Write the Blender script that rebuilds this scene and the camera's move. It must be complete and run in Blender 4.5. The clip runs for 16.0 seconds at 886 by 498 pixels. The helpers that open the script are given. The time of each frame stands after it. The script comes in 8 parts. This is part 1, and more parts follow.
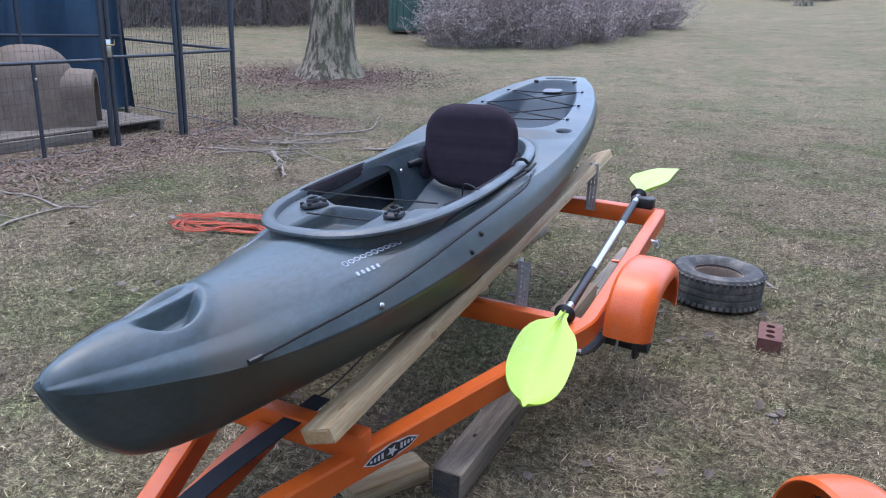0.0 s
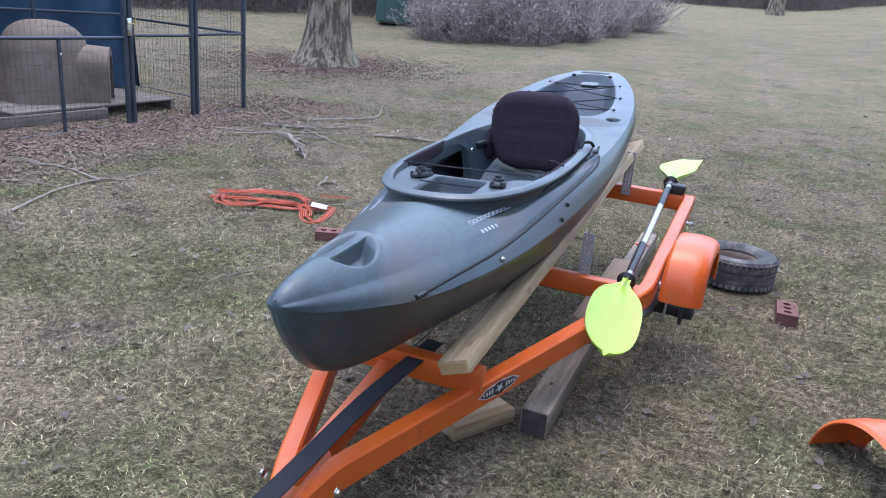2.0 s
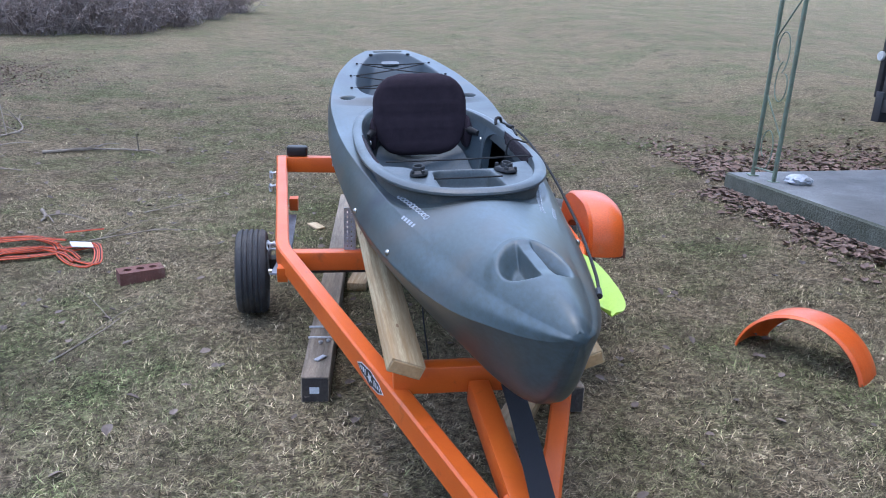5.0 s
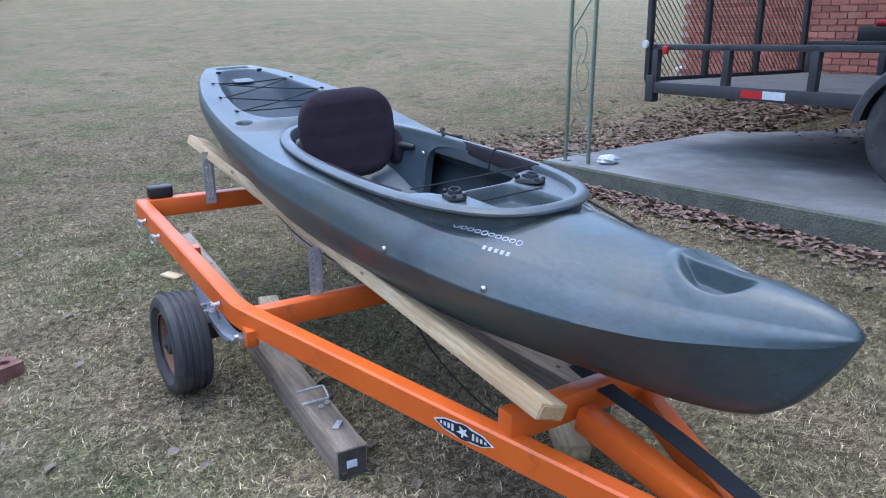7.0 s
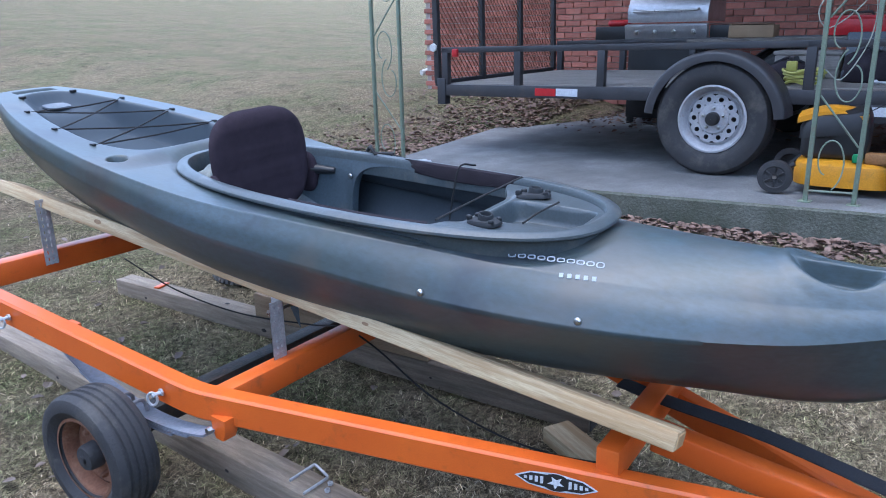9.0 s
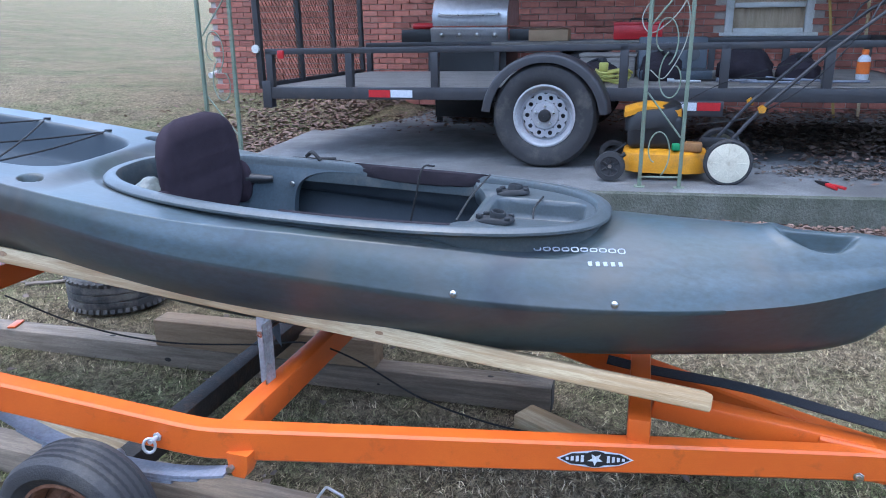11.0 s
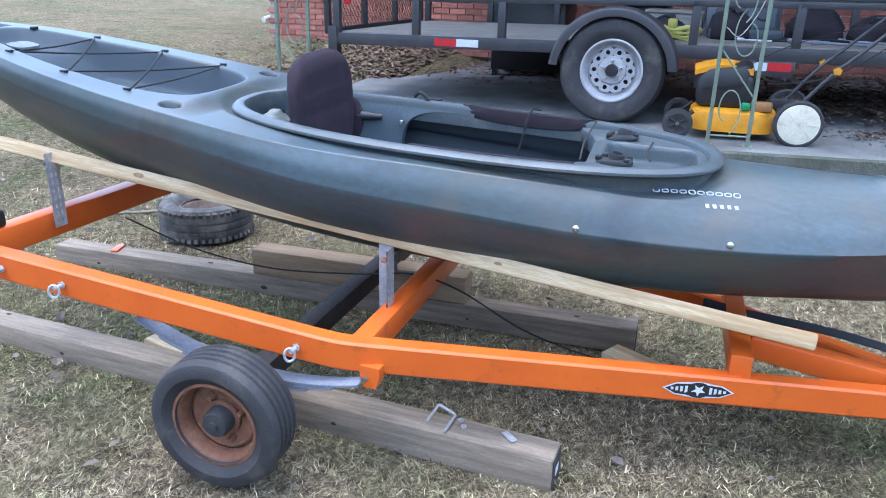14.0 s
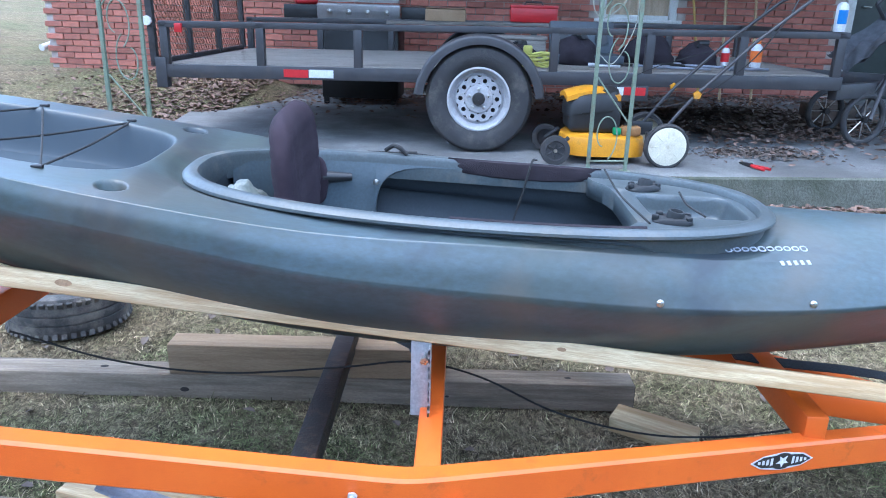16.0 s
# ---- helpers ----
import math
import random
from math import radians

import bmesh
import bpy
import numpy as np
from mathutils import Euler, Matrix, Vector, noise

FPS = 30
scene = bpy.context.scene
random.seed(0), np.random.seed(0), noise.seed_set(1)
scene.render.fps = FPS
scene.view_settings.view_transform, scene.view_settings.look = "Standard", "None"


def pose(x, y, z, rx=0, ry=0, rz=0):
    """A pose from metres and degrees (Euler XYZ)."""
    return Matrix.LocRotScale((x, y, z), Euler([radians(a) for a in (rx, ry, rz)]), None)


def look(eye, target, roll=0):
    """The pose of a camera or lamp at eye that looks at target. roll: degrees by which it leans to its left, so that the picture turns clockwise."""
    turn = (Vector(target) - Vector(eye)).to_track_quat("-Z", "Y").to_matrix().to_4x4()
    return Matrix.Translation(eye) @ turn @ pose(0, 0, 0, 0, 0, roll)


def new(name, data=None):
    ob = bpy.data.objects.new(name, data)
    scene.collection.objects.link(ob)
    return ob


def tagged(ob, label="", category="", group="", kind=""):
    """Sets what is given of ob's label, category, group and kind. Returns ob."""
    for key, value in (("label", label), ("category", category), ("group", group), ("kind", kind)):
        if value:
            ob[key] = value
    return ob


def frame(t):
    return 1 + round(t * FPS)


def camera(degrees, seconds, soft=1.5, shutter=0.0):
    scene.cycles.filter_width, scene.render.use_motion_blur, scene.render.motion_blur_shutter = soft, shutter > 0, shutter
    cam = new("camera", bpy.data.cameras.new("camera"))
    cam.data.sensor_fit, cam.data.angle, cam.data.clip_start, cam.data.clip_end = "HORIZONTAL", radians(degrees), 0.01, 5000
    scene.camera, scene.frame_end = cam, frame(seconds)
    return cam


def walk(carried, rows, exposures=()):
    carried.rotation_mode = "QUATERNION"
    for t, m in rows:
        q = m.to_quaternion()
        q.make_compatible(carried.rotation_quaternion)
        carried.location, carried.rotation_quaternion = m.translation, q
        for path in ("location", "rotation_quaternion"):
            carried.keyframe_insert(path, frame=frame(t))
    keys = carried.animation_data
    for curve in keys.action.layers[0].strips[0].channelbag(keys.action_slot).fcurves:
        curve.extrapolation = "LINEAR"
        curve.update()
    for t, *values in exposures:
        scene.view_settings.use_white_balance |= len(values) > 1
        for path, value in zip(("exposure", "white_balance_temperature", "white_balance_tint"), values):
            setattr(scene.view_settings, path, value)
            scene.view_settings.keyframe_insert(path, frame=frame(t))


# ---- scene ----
import itertools

cam = camera(62.4, 16.0, 1.0)
EXPOSURES = [(0.0, 1.17, 5580, 11), (1.0, 1.11, 5600, 11), (2.0, 1.25, 5580, 11), (3.5, 1.29, 5520, 11), (4.0, 1.26, 5520, 11), (5.0, 0.97, 5480, 10), (7.5, 1.11, 5360, 9), (8.0, 1.07, 5330, 9), (11.0, 1.39, 5340, 8), (11.5, 1.47, 5380, 8), (12.0, 1.75, 5460, 7), (14.5, 1.66, 5380, 7), (15.5, 1.76, 5250, 5), (16.0, 1.90, 5230, 4)]
PATH = [
    (0, (-0.074, 0.018, 1.291), (-0.968, 1.696, 0.671), 2.4),
    (0.5, (0.028, -0.111, 1.294), (-0.861, 1.57, 0.677), 3.2),
    (1, (0.036, -0.214, 1.297), (-0.855, 1.468, 0.683), 3.4),
    (1.5, (-0.117, -0.352, 1.278), (-0.994, 1.336, 0.659), 4.2),
    (2, (-0.288, -0.419, 1.266), (-1.097, 1.298, 0.637), 5.0),
    (2.5, (-0.522, -0.395, 1.226), (-1.3, 1.333, 0.589), 3.4),
    (3, (-0.711, -0.437, 1.211), (-1.387, 1.326, 0.55), 3.8),
    (3.5, (-0.915, -0.601, 1.228), (-1.274, 1.256, 0.576), 4.6),
    (4, (-1.069, -0.622, 1.218), (-1.284, 1.256, 0.567), 4.0),
    (4.5, (-1.271, -0.514, 1.19), (-1.293, 1.385, 0.56), 2.4),
    (4.6, (-1.318, -0.444, 1.183), (-1.304, 1.455, 0.555), 1.3),
    (5, (-1.506, -0.443, 1.184), (-1.286, 1.449, 0.576), 2.4),
    (5.2, (-1.618, -0.431, 1.190), (-1.272, 1.449, 0.604), 0.9),
    (7.3, (-2.35, 0.132, 1.16), (-1.361, 1.77, 0.578), 1.2),
    (7.5, (-2.384, 0.209, 1.151), (-1.379, 1.837, 0.568), 1.8),
    (8, (-2.443, 0.409, 1.179), (-1.398, 2.015, 0.606), -0.1),
    (8.5, (-2.546, 0.534, 1.171), (-1.29, 1.981, 0.601), 0.3),
    (8.7, (-2.614, 0.596, 1.175), (-1.232, 1.924, 0.603), -0.3),
    (10.8, (-2.934, 1.2, 1.186), (-1.147, 1.889, 0.608), -0.9),
    (11, (-2.97, 1.203, 1.187), (-1.156, 1.815, 0.606), -0.5),
    (11.5, (-3.032, 1.195, 1.183), (-1.17, 1.637, 0.602), 0.9),
    (12, (-3.108, 1.112, 1.164), (-1.239, 1.519, 0.579), 1.2),
    (12.5, (-3.188, 1.036, 1.139), (-1.375, 1.52, 0.446), 1.0),
    (13, (-3.194, 1.076, 1.134), (-1.447, 1.699, 0.386), 0.6),
    (13.5, (-3.17, 1.257, 1.142), (-1.438, 1.902, 0.377), 1.2),
    (14, (-3.156, 1.381, 1.165), (-1.402, 2.045, 0.472), 1.4),
    (14.5, (-3.036, 1.538, 1.141), (-1.275, 2.219, 0.48), 1.7),
    (15, (-2.912, 1.699, 1.17), (-1.149, 2.378, 0.512), 1.6),
    (15.5, (-2.904, 1.863, 1.172), (-1.055, 2.278, 0.531), 1.2),
    (16, (-2.939, 2.026, 1.187), (-1.044, 2.145, 0.556), 1.7),
]
walk(cam, [(t, look(eye, target, roll)) for t, eye, target, roll in PATH], EXPOSURES)

# ---- sky, sun ----
world = bpy.data.worlds.new("world")
scene.world = world
world.use_nodes = True
wn = world.node_tree.nodes
sky = wn.new("ShaderNodeTexSky")
sky.sky_type, sky.sun_disc = "NISHITA", False
sky.sun_elevation, sky.sun_rotation = radians(80), radians(312)
sky.air_density, sky.dust_density, sky.ozone_density = 1.0, 2.5, 1.0
world.node_tree.links.new(sky.outputs[0], wn["Background"].inputs[0])
wn["Background"].inputs[1].default_value = 0.24
sun = new("sun", bpy.data.lights.new("sun", "SUN"))
sun.data.energy, sun.data.angle, sun.data.color = 0.92, radians(150), (1.0, 0.965, 0.93)
sun.matrix_world = look((-0.75, 0.5, 9.4), (0, 0, 0))


# ---- materials ----
def mat(name, a, b=None, rough=0.6, metal=0.0, scale=8.0, bump=0.15, fine=120.0, spread=(0.35, 0.65), spec=0.5,
        dirt=None, dirt_scale=3.0, dirt_amount=0.5, space="Object", stretch=(1, 1, 1), rand=0.0, rough_var=0.12, island=0.0):
    """Two-scale procedural surface: a to b by noise, fine grain in bump, dirt in patches, rand: value shift per object."""
    m = bpy.data.materials.new(name)
    m.use_nodes = True
    n, l = m.node_tree.nodes, m.node_tree.links
    bs = n["Principled BSDF"]
    b = b or tuple(c * 0.8 for c in a)
    if space == "World":
        co = n.new("ShaderNodeNewGeometry").outputs["Position"]
    else:
        co = n.new("ShaderNodeTexCoord").outputs["Object"]
    mp = n.new("ShaderNodeMapping")
    mp.inputs["Scale"].default_value = stretch
    l.new(co, mp.inputs["Vector"])
    v = mp.outputs[0]

    def noise_tex(s, detail=5.0, roughness=0.6):
        t = n.new("ShaderNodeTexNoise")
        t.inputs["Scale"].default_value, t.inputs["Detail"].default_value, t.inputs["Roughness"].default_value = s, detail, roughness
        l.new(v, t.inputs["Vector"])
        return t.outputs["Fac"]

    def ramp(fac, lo, hi):
        r = n.new("ShaderNodeMapRange")
        r.inputs["From Min"].default_value, r.inputs["From Max"].default_value = lo, hi
        l.new(fac, r.inputs["Value"])
        return r.outputs[0]

    def mix(fac, c1, c2):
        x = n.new("ShaderNodeMix")
        x.data_type = "RGBA"
        if isinstance(fac, float):
            x.inputs[0].default_value = fac
        else:
            l.new(fac, x.inputs[0])
        for sock, c in ((x.inputs[6], c1), (x.inputs[7], c2)):
            if isinstance(c, tuple):
                sock.default_value = (*c, 1)
            else:
                l.new(c, sock)
        return x.outputs[2]

    big = noise_tex(scale)
    small = noise_tex(fine, 3.0)
    col = mix(ramp(big, *spread), a, b)
    col = mix(ramp(small, 0.3, 0.9), col, tuple(c * 0.72 for c in b))
    if dirt:
        col = mix(ramp(noise_tex(dirt_scale, 8.0, 0.7), 0.62 - 0.3 * dirt_amount, 0.78), col, dirt)
    if rand or island:
        hs = n.new("ShaderNodeHueSaturation")
        src = n.new("ShaderNodeObjectInfo").outputs["Random"] if rand else n.new("ShaderNodeNewGeometry").outputs["Random Per Island"]
        r = n.new("ShaderNodeMapRange")
        amount = rand or island
        r.inputs["To Min"].default_value, r.inputs["To Max"].default_value = 1 - amount, 1 + amount
        l.new(src, r.inputs["Value"])
        l.new(r.outputs[0], hs.inputs["Value"])
        l.new(col, hs.inputs["Color"])
        col = hs.outputs[0]
    l.new(col, bs.inputs["Base Color"])
    rr = n.new("ShaderNodeMapRange")
    rr.inputs["To Min"].default_value, rr.inputs["To Max"].default_value = max(0.02, rough - rough_var), min(1, rough + rough_var)
    l.new(big, rr.inputs["Value"])
    l.new(rr.outputs[0], bs.inputs["Roughness"])
    bs.inputs["Metallic"].default_value = metal
    bs.inputs["Specular IOR Level"].default_value = spec
    if bump:
        bp = n.new("ShaderNodeBump")
        bp.inputs["Strength"].default_value, bp.inputs["Distance"].default_value = bump, 0.01
        l.new(small, bp.inputs["Height"])
        l.new(bp.outputs[0], bs.inputs["Normal"])
    return m


M = {}
M["hull"] = mat("hull_plastic", (0.062, 0.089, 0.107), (0.053, 0.067, 0.058), 0.35, scale=2.4, fine=90, bump=0.02, spread=(0.38, 0.64), dirt=(0.031, 0.035, 0.038), dirt_scale=2.1, dirt_amount=0.6, stretch=(1, 0.45, 1), rough_var=0.06)
# brown-grey and dark clouds of the marbled hull
hn, hl = M["hull"].node_tree.nodes, M["hull"].node_tree.links
place = hn.new("ShaderNodeTexCoord").outputs["Object"]
for size, lo, hi, tone, amount in ((2.6, 0.50, 0.66, (0.080, 0.074, 0.062, 1), 0.75), (3.7, 0.54, 0.68, (0.026, 0.030, 0.038, 1), 0.75)):
    cloud = hn.new("ShaderNodeTexNoise")
    cloud.inputs["Scale"].default_value, cloud.inputs["Detail"].default_value, cloud.inputs["Distortion"].default_value = size, 5.0, 0.8
    hl.new(place, cloud.inputs["Vector"])
    span = hn.new("ShaderNodeMapRange")
    span.inputs["From Min"].default_value, span.inputs["From Max"].default_value, span.inputs["To Max"].default_value = lo, hi, amount
    hl.new(cloud.outputs["Fac"], span.inputs["Value"])
    blend = hn.new("ShaderNodeMix")
    blend.data_type = "RGBA"
    dst = hn["Principled BSDF"].inputs["Base Color"]
    hl.new(span.outputs[0], blend.inputs[0])
    hl.new(dst.links[0].from_socket, blend.inputs[6])
    blend.inputs[7].default_value = tone
    hl.new(blend.outputs[2], dst)
# the rear well takes a darker colour and a matt finish
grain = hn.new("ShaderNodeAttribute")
grain.attribute_name = "well_mask"
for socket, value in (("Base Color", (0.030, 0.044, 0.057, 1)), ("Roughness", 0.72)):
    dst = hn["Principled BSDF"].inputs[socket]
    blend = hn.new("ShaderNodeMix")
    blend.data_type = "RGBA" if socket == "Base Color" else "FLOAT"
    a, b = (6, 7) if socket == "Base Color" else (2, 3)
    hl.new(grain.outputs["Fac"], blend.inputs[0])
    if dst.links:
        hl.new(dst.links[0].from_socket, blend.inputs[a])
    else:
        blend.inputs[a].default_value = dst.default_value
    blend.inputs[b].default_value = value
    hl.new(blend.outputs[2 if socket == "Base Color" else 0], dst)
M["rim"] = mat("rim_plastic", (0.078, 0.098, 0.110), (0.058, 0.070, 0.073), 0.38, scale=5, fine=160, bump=0.03, dirt=(0.13, 0.125, 0.11), dirt_scale=9, dirt_amount=0.3)
M["liner"] = mat("liner_plastic", (0.070, 0.095, 0.114), (0.054, 0.073, 0.086), 0.5, scale=4, fine=140, bump=0.03, dirt=(0.13, 0.13, 0.12), dirt_scale=8, dirt_amount=0.3)
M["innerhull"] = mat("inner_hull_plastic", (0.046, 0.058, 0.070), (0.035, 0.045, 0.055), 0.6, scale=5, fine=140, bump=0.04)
M["holder"] = mat("holder_plastic", (0.018, 0.020, 0.023), (0.012, 0.014, 0.016), 0.65, scale=12, fine=160, bump=0.04)
M["fabric"] = mat("seat_fabric", (0.030, 0.022, 0.029), (0.042, 0.031, 0.040), 0.95, scale=30, fine=900, bump=0.3, spec=0.15)
M["pad"] = mat("pad_fabric", (0.026, 0.021, 0.026), (0.037, 0.030, 0.037), 0.85, scale=25, fine=700, bump=0.5, spec=0.2)
M["black"] = mat("black_plastic", (0.012, 0.012, 0.013), (0.02, 0.02, 0.021), 0.45, scale=20, fine=200, bump=0.1)
M["cord"] = mat("black_cord", (0.010, 0.010, 0.011), (0.02, 0.02, 0.02), 0.8, scale=90, fine=500, bump=0.4)
M["strap"] = mat("strap_webbing", (0.010, 0.010, 0.013), (0.018, 0.018, 0.022), 0.85, scale=200, fine=700, bump=0.5)
M["orange"] = mat("orange_paint", (0.71, 0.142, 0.017), (0.63, 0.112, 0.014), 0.34, scale=5, fine=900, bump=0.02, dirt=(0.30, 0.075, 0.02), dirt_scale=16, dirt_amount=0.12)
M["orange_plastic"] = mat("orange_fender_plastic", (0.72, 0.135, 0.022), (0.64, 0.105, 0.016), 0.33, scale=4, fine=200, bump=0.06, dirt=(0.5, 0.16, 0.07), dirt_scale=10, dirt_amount=0.2)
M["galv"] = mat("galvanised_steel", (0.56, 0.57, 0.59), (0.42, 0.43, 0.45), 0.42, metal=0.4, scale=40, fine=150, bump=0.12)
M["chrome"] = mat("zinc_bolt", (0.62, 0.61, 0.58), (0.5, 0.49, 0.46), 0.3, metal=1.0, scale=30, bump=0.05)
M["spring"] = mat("grey_painted_spring", (0.26, 0.275, 0.325), (0.18, 0.195, 0.24), 0.5, scale=14, fine=120, bump=0.15, dirt=(0.13, 0.11, 0.1), dirt_scale=12, dirt_amount=0.3)
M["tyre"] = mat("tyre_rubber", (0.024, 0.024, 0.026), (0.038, 0.037, 0.038), 0.75, scale=12, fine=160, bump=0.35, dirt=(0.10, 0.090, 0.076), dirt_scale=6, dirt_amount=0.32)
M["oldtyre"] = mat("weathered_tyre", (0.040, 0.039, 0.040), (0.062, 0.060, 0.058), 0.8, scale=14, fine=160, bump=0.4, dirt=(0.24, 0.215, 0.18), dirt_scale=9, dirt_amount=0.55)
M["oldrim"] = mat("dusty_old_rim", (0.24, 0.185, 0.145), (0.16, 0.115, 0.085), 0.85, scale=12, fine=120, bump=0.4, dirt=(0.34, 0.30, 0.25), dirt_scale=9, dirt_amount=0.4)
M["axleblack"] = mat("worn_black_angle_iron", (0.011, 0.011, 0.012), (0.020, 0.018, 0.017), 0.55, scale=12, fine=160, bump=0.3, dirt=(0.10, 0.060, 0.035), dirt_scale=22, dirt_amount=0.35)
M["endgrain"] = mat("dark_end_grain", (0.07, 0.058, 0.048), (0.04, 0.034, 0.03), 0.95, scale=20, fine=90, bump=0.5)
M["knot"] = mat("wood_knot", (0.36, 0.235, 0.125), (0.26, 0.16, 0.085), 0.8, scale=60, fine=200, bump=0.3)
M["rust"] = mat("rusted_rim", (0.27, 0.125, 0.068), (0.17, 0.075, 0.042), 0.75, metal=0.2, scale=14, fine=140, bump=0.4, dirt=(0.30, 0.19, 0.12), dirt_scale=10, dirt_amount=0.3)
M["pine"] = mat("new_pine", (0.60, 0.495, 0.305), (0.40, 0.275, 0.140), 0.75, scale=6, fine=60, bump=0.25, spread=(0.42, 0.60), stretch=(9, 0.5, 9), dirt=(0.27, 0.18, 0.09), dirt_scale=2.4, dirt_amount=0.55)
M["pine_end"] = mat("sawn_pine_end", (0.55, 0.38, 0.19), (0.46, 0.3, 0.14), 0.75, scale=30, fine=90, bump=0.3)
M["oldwood"] = mat("weathered_timber", (0.375, 0.305, 0.225), (0.20, 0.158, 0.115), 0.85, scale=6, fine=80, bump=0.5, stretch=(10, 0.8, 10), dirt=(0.09, 0.075, 0.06), dirt_scale=1.8, dirt_amount=0.35)
M["brownwood"] = mat("treated_block_wood", (0.42, 0.30, 0.185), (0.30, 0.21, 0.125), 0.8, scale=6, fine=80, bump=0.4, stretch=(10, 0.8, 10), dirt=(0.12, 0.085, 0.06), dirt_scale=2, dirt_amount=0.3)
M["lime"] = mat("lime_blade_plastic", (0.46, 0.66, 0.075), (0.41, 0.60, 0.06), 0.38, scale=4, fine=200, bump=0.05, dirt=(0.42, 0.56, 0.12), dirt_scale=8, dirt_amount=0.2)
M["alu"] = mat("aluminium_shaft", (0.62, 0.63, 0.66), (0.52, 0.53, 0.56), 0.33, metal=0.9, scale=30, fine=200, bump=0.05)
M["white"] = mat("white_print", (0.66, 0.68, 0.71), (0.56, 0.58, 0.61), 0.5, scale=30, bump=0.0)
M["print"] = mat("pale_grey_print", (0.44, 0.47, 0.51), (0.34, 0.37, 0.41), 0.6, scale=30, bump=0.0)
M["brick"] = mat("red_brick", (0.44, 0.170, 0.120), (0.33, 0.122, 0.088), 0.9, scale=12, fine=150, bump=0.5, dirt=(0.42, 0.25, 0.19), dirt_scale=6, dirt_amount=0.25, rand=0.28)
M["brick_far"] = mat("red_brick_joined", (0.44, 0.170, 0.120), (0.33, 0.122, 0.088), 0.9, scale=12, fine=150, bump=0.5, dirt=(0.42, 0.25, 0.19), dirt_scale=6, dirt_amount=0.25, island=0.28)
M["loosebrick"] = mat("loose_brick_clay", (0.19, 0.082, 0.060), (0.13, 0.056, 0.042), 0.9, scale=14, fine=150, bump=0.5, dirt=(0.22, 0.14, 0.11), dirt_scale=9, dirt_amount=0.2)
M["mortar"] = mat("mortar", (0.52, 0.46, 0.41), (0.42, 0.37, 0.33), 0.95, scale=10, fine=150, bump=0.5, space="World")
M["concrete"] = mat("concrete", (0.285, 0.290, 0.288), (0.130, 0.132, 0.132), 0.78, scale=2.4, fine=90, bump=0.35, space="World", dirt=(0.085, 0.082, 0.076), dirt_scale=1.1, dirt_amount=0.75)
M["slabside"] = mat("mossy_concrete", (0.155, 0.157, 0.130), (0.080, 0.088, 0.062), 0.95, scale=4, fine=70, bump=0.9, space="World", dirt=(0.055, 0.06, 0.04), dirt_scale=5, dirt_amount=0.5)
M["blacksteel"] = mat("black_painted_steel", (0.030, 0.030, 0.034), (0.046, 0.045, 0.048), 0.45, scale=8, fine=140, bump=0.12, dirt=(0.075, 0.06, 0.05), dirt_scale=9, dirt_amount=0.2)
M["deckwood"] = mat("trailer_deck_board", (0.31, 0.285, 0.25), (0.20, 0.18, 0.16), 0.9, scale=6, fine=70, bump=0.5, stretch=(10, 0.8, 10), dirt=(0.1, 0.085, 0.07), dirt_scale=1.5, dirt_amount=0.35)
M["whiterim"] = mat("white_painted_rim", (0.45, 0.45, 0.46), (0.36, 0.36, 0.37), 0.45, scale=14, fine=120, bump=0.1, dirt=(0.26, 0.2, 0.15), dirt_scale=12, dirt_amount=0.25)
M["greeniron"] = mat("green_painted_iron", (0.235, 0.29, 0.215), (0.17, 0.215, 0.155), 0.6, scale=9, fine=130, bump=0.25, dirt=(0.2, 0.14, 0.09), dirt_scale=14, dirt_amount=0.3)
M["yellow"] = mat("yellow_mower_paint", (0.72, 0.33, 0.015), (0.6, 0.26, 0.012), 0.38, scale=7, fine=150, bump=0.08, dirt=(0.2, 0.13, 0.05), dirt_scale=10, dirt_amount=0.25)
M["cream"] = mat("cream_plastic", (0.70, 0.66, 0.52), (0.6, 0.56, 0.43), 0.55, scale=9, fine=150, bump=0.08, dirt=(0.3, 0.26, 0.18), dirt_scale=10, dirt_amount=0.2)
M["red"] = mat("red_plastic", (0.55, 0.02, 0.025), (0.42, 0.015, 0.02), 0.4, scale=9, bump=0.05)
M["paintwhite"] = mat("white_window_paint", (0.74, 0.74, 0.71), (0.62, 0.62, 0.59), 0.55, scale=5, fine=90, bump=0.1, dirt=(0.4, 0.37, 0.32), dirt_scale=6, dirt_amount=0.25)


# ---- geometry helpers ----
def part(name, bm, material, parent=None, label="", smooth=True):
    """One mesh object from a bmesh, under parent."""
    me = bpy.data.meshes.new(name)
    bmesh.ops.recalc_face_normals(bm, faces=bm.faces[:])
    bm.to_mesh(me)
    bm.free()
    me.materials.append(material if not isinstance(material, str) else M[material])
    if smooth:
        me.shade_smooth()
        me.set_sharp_from_angle(angle=radians(34 if smooth is True else smooth))
    ob = new(name, me)
    if parent:
        ob.parent = parent
    if label:
        tagged(ob, label)
    return ob


def thing(name, m, label, category, group="", kind=""):
    ob = new(name)
    ob.empty_display_size = 0.1
    ob.matrix_world = m
    return tagged(ob, label, category, group, kind)


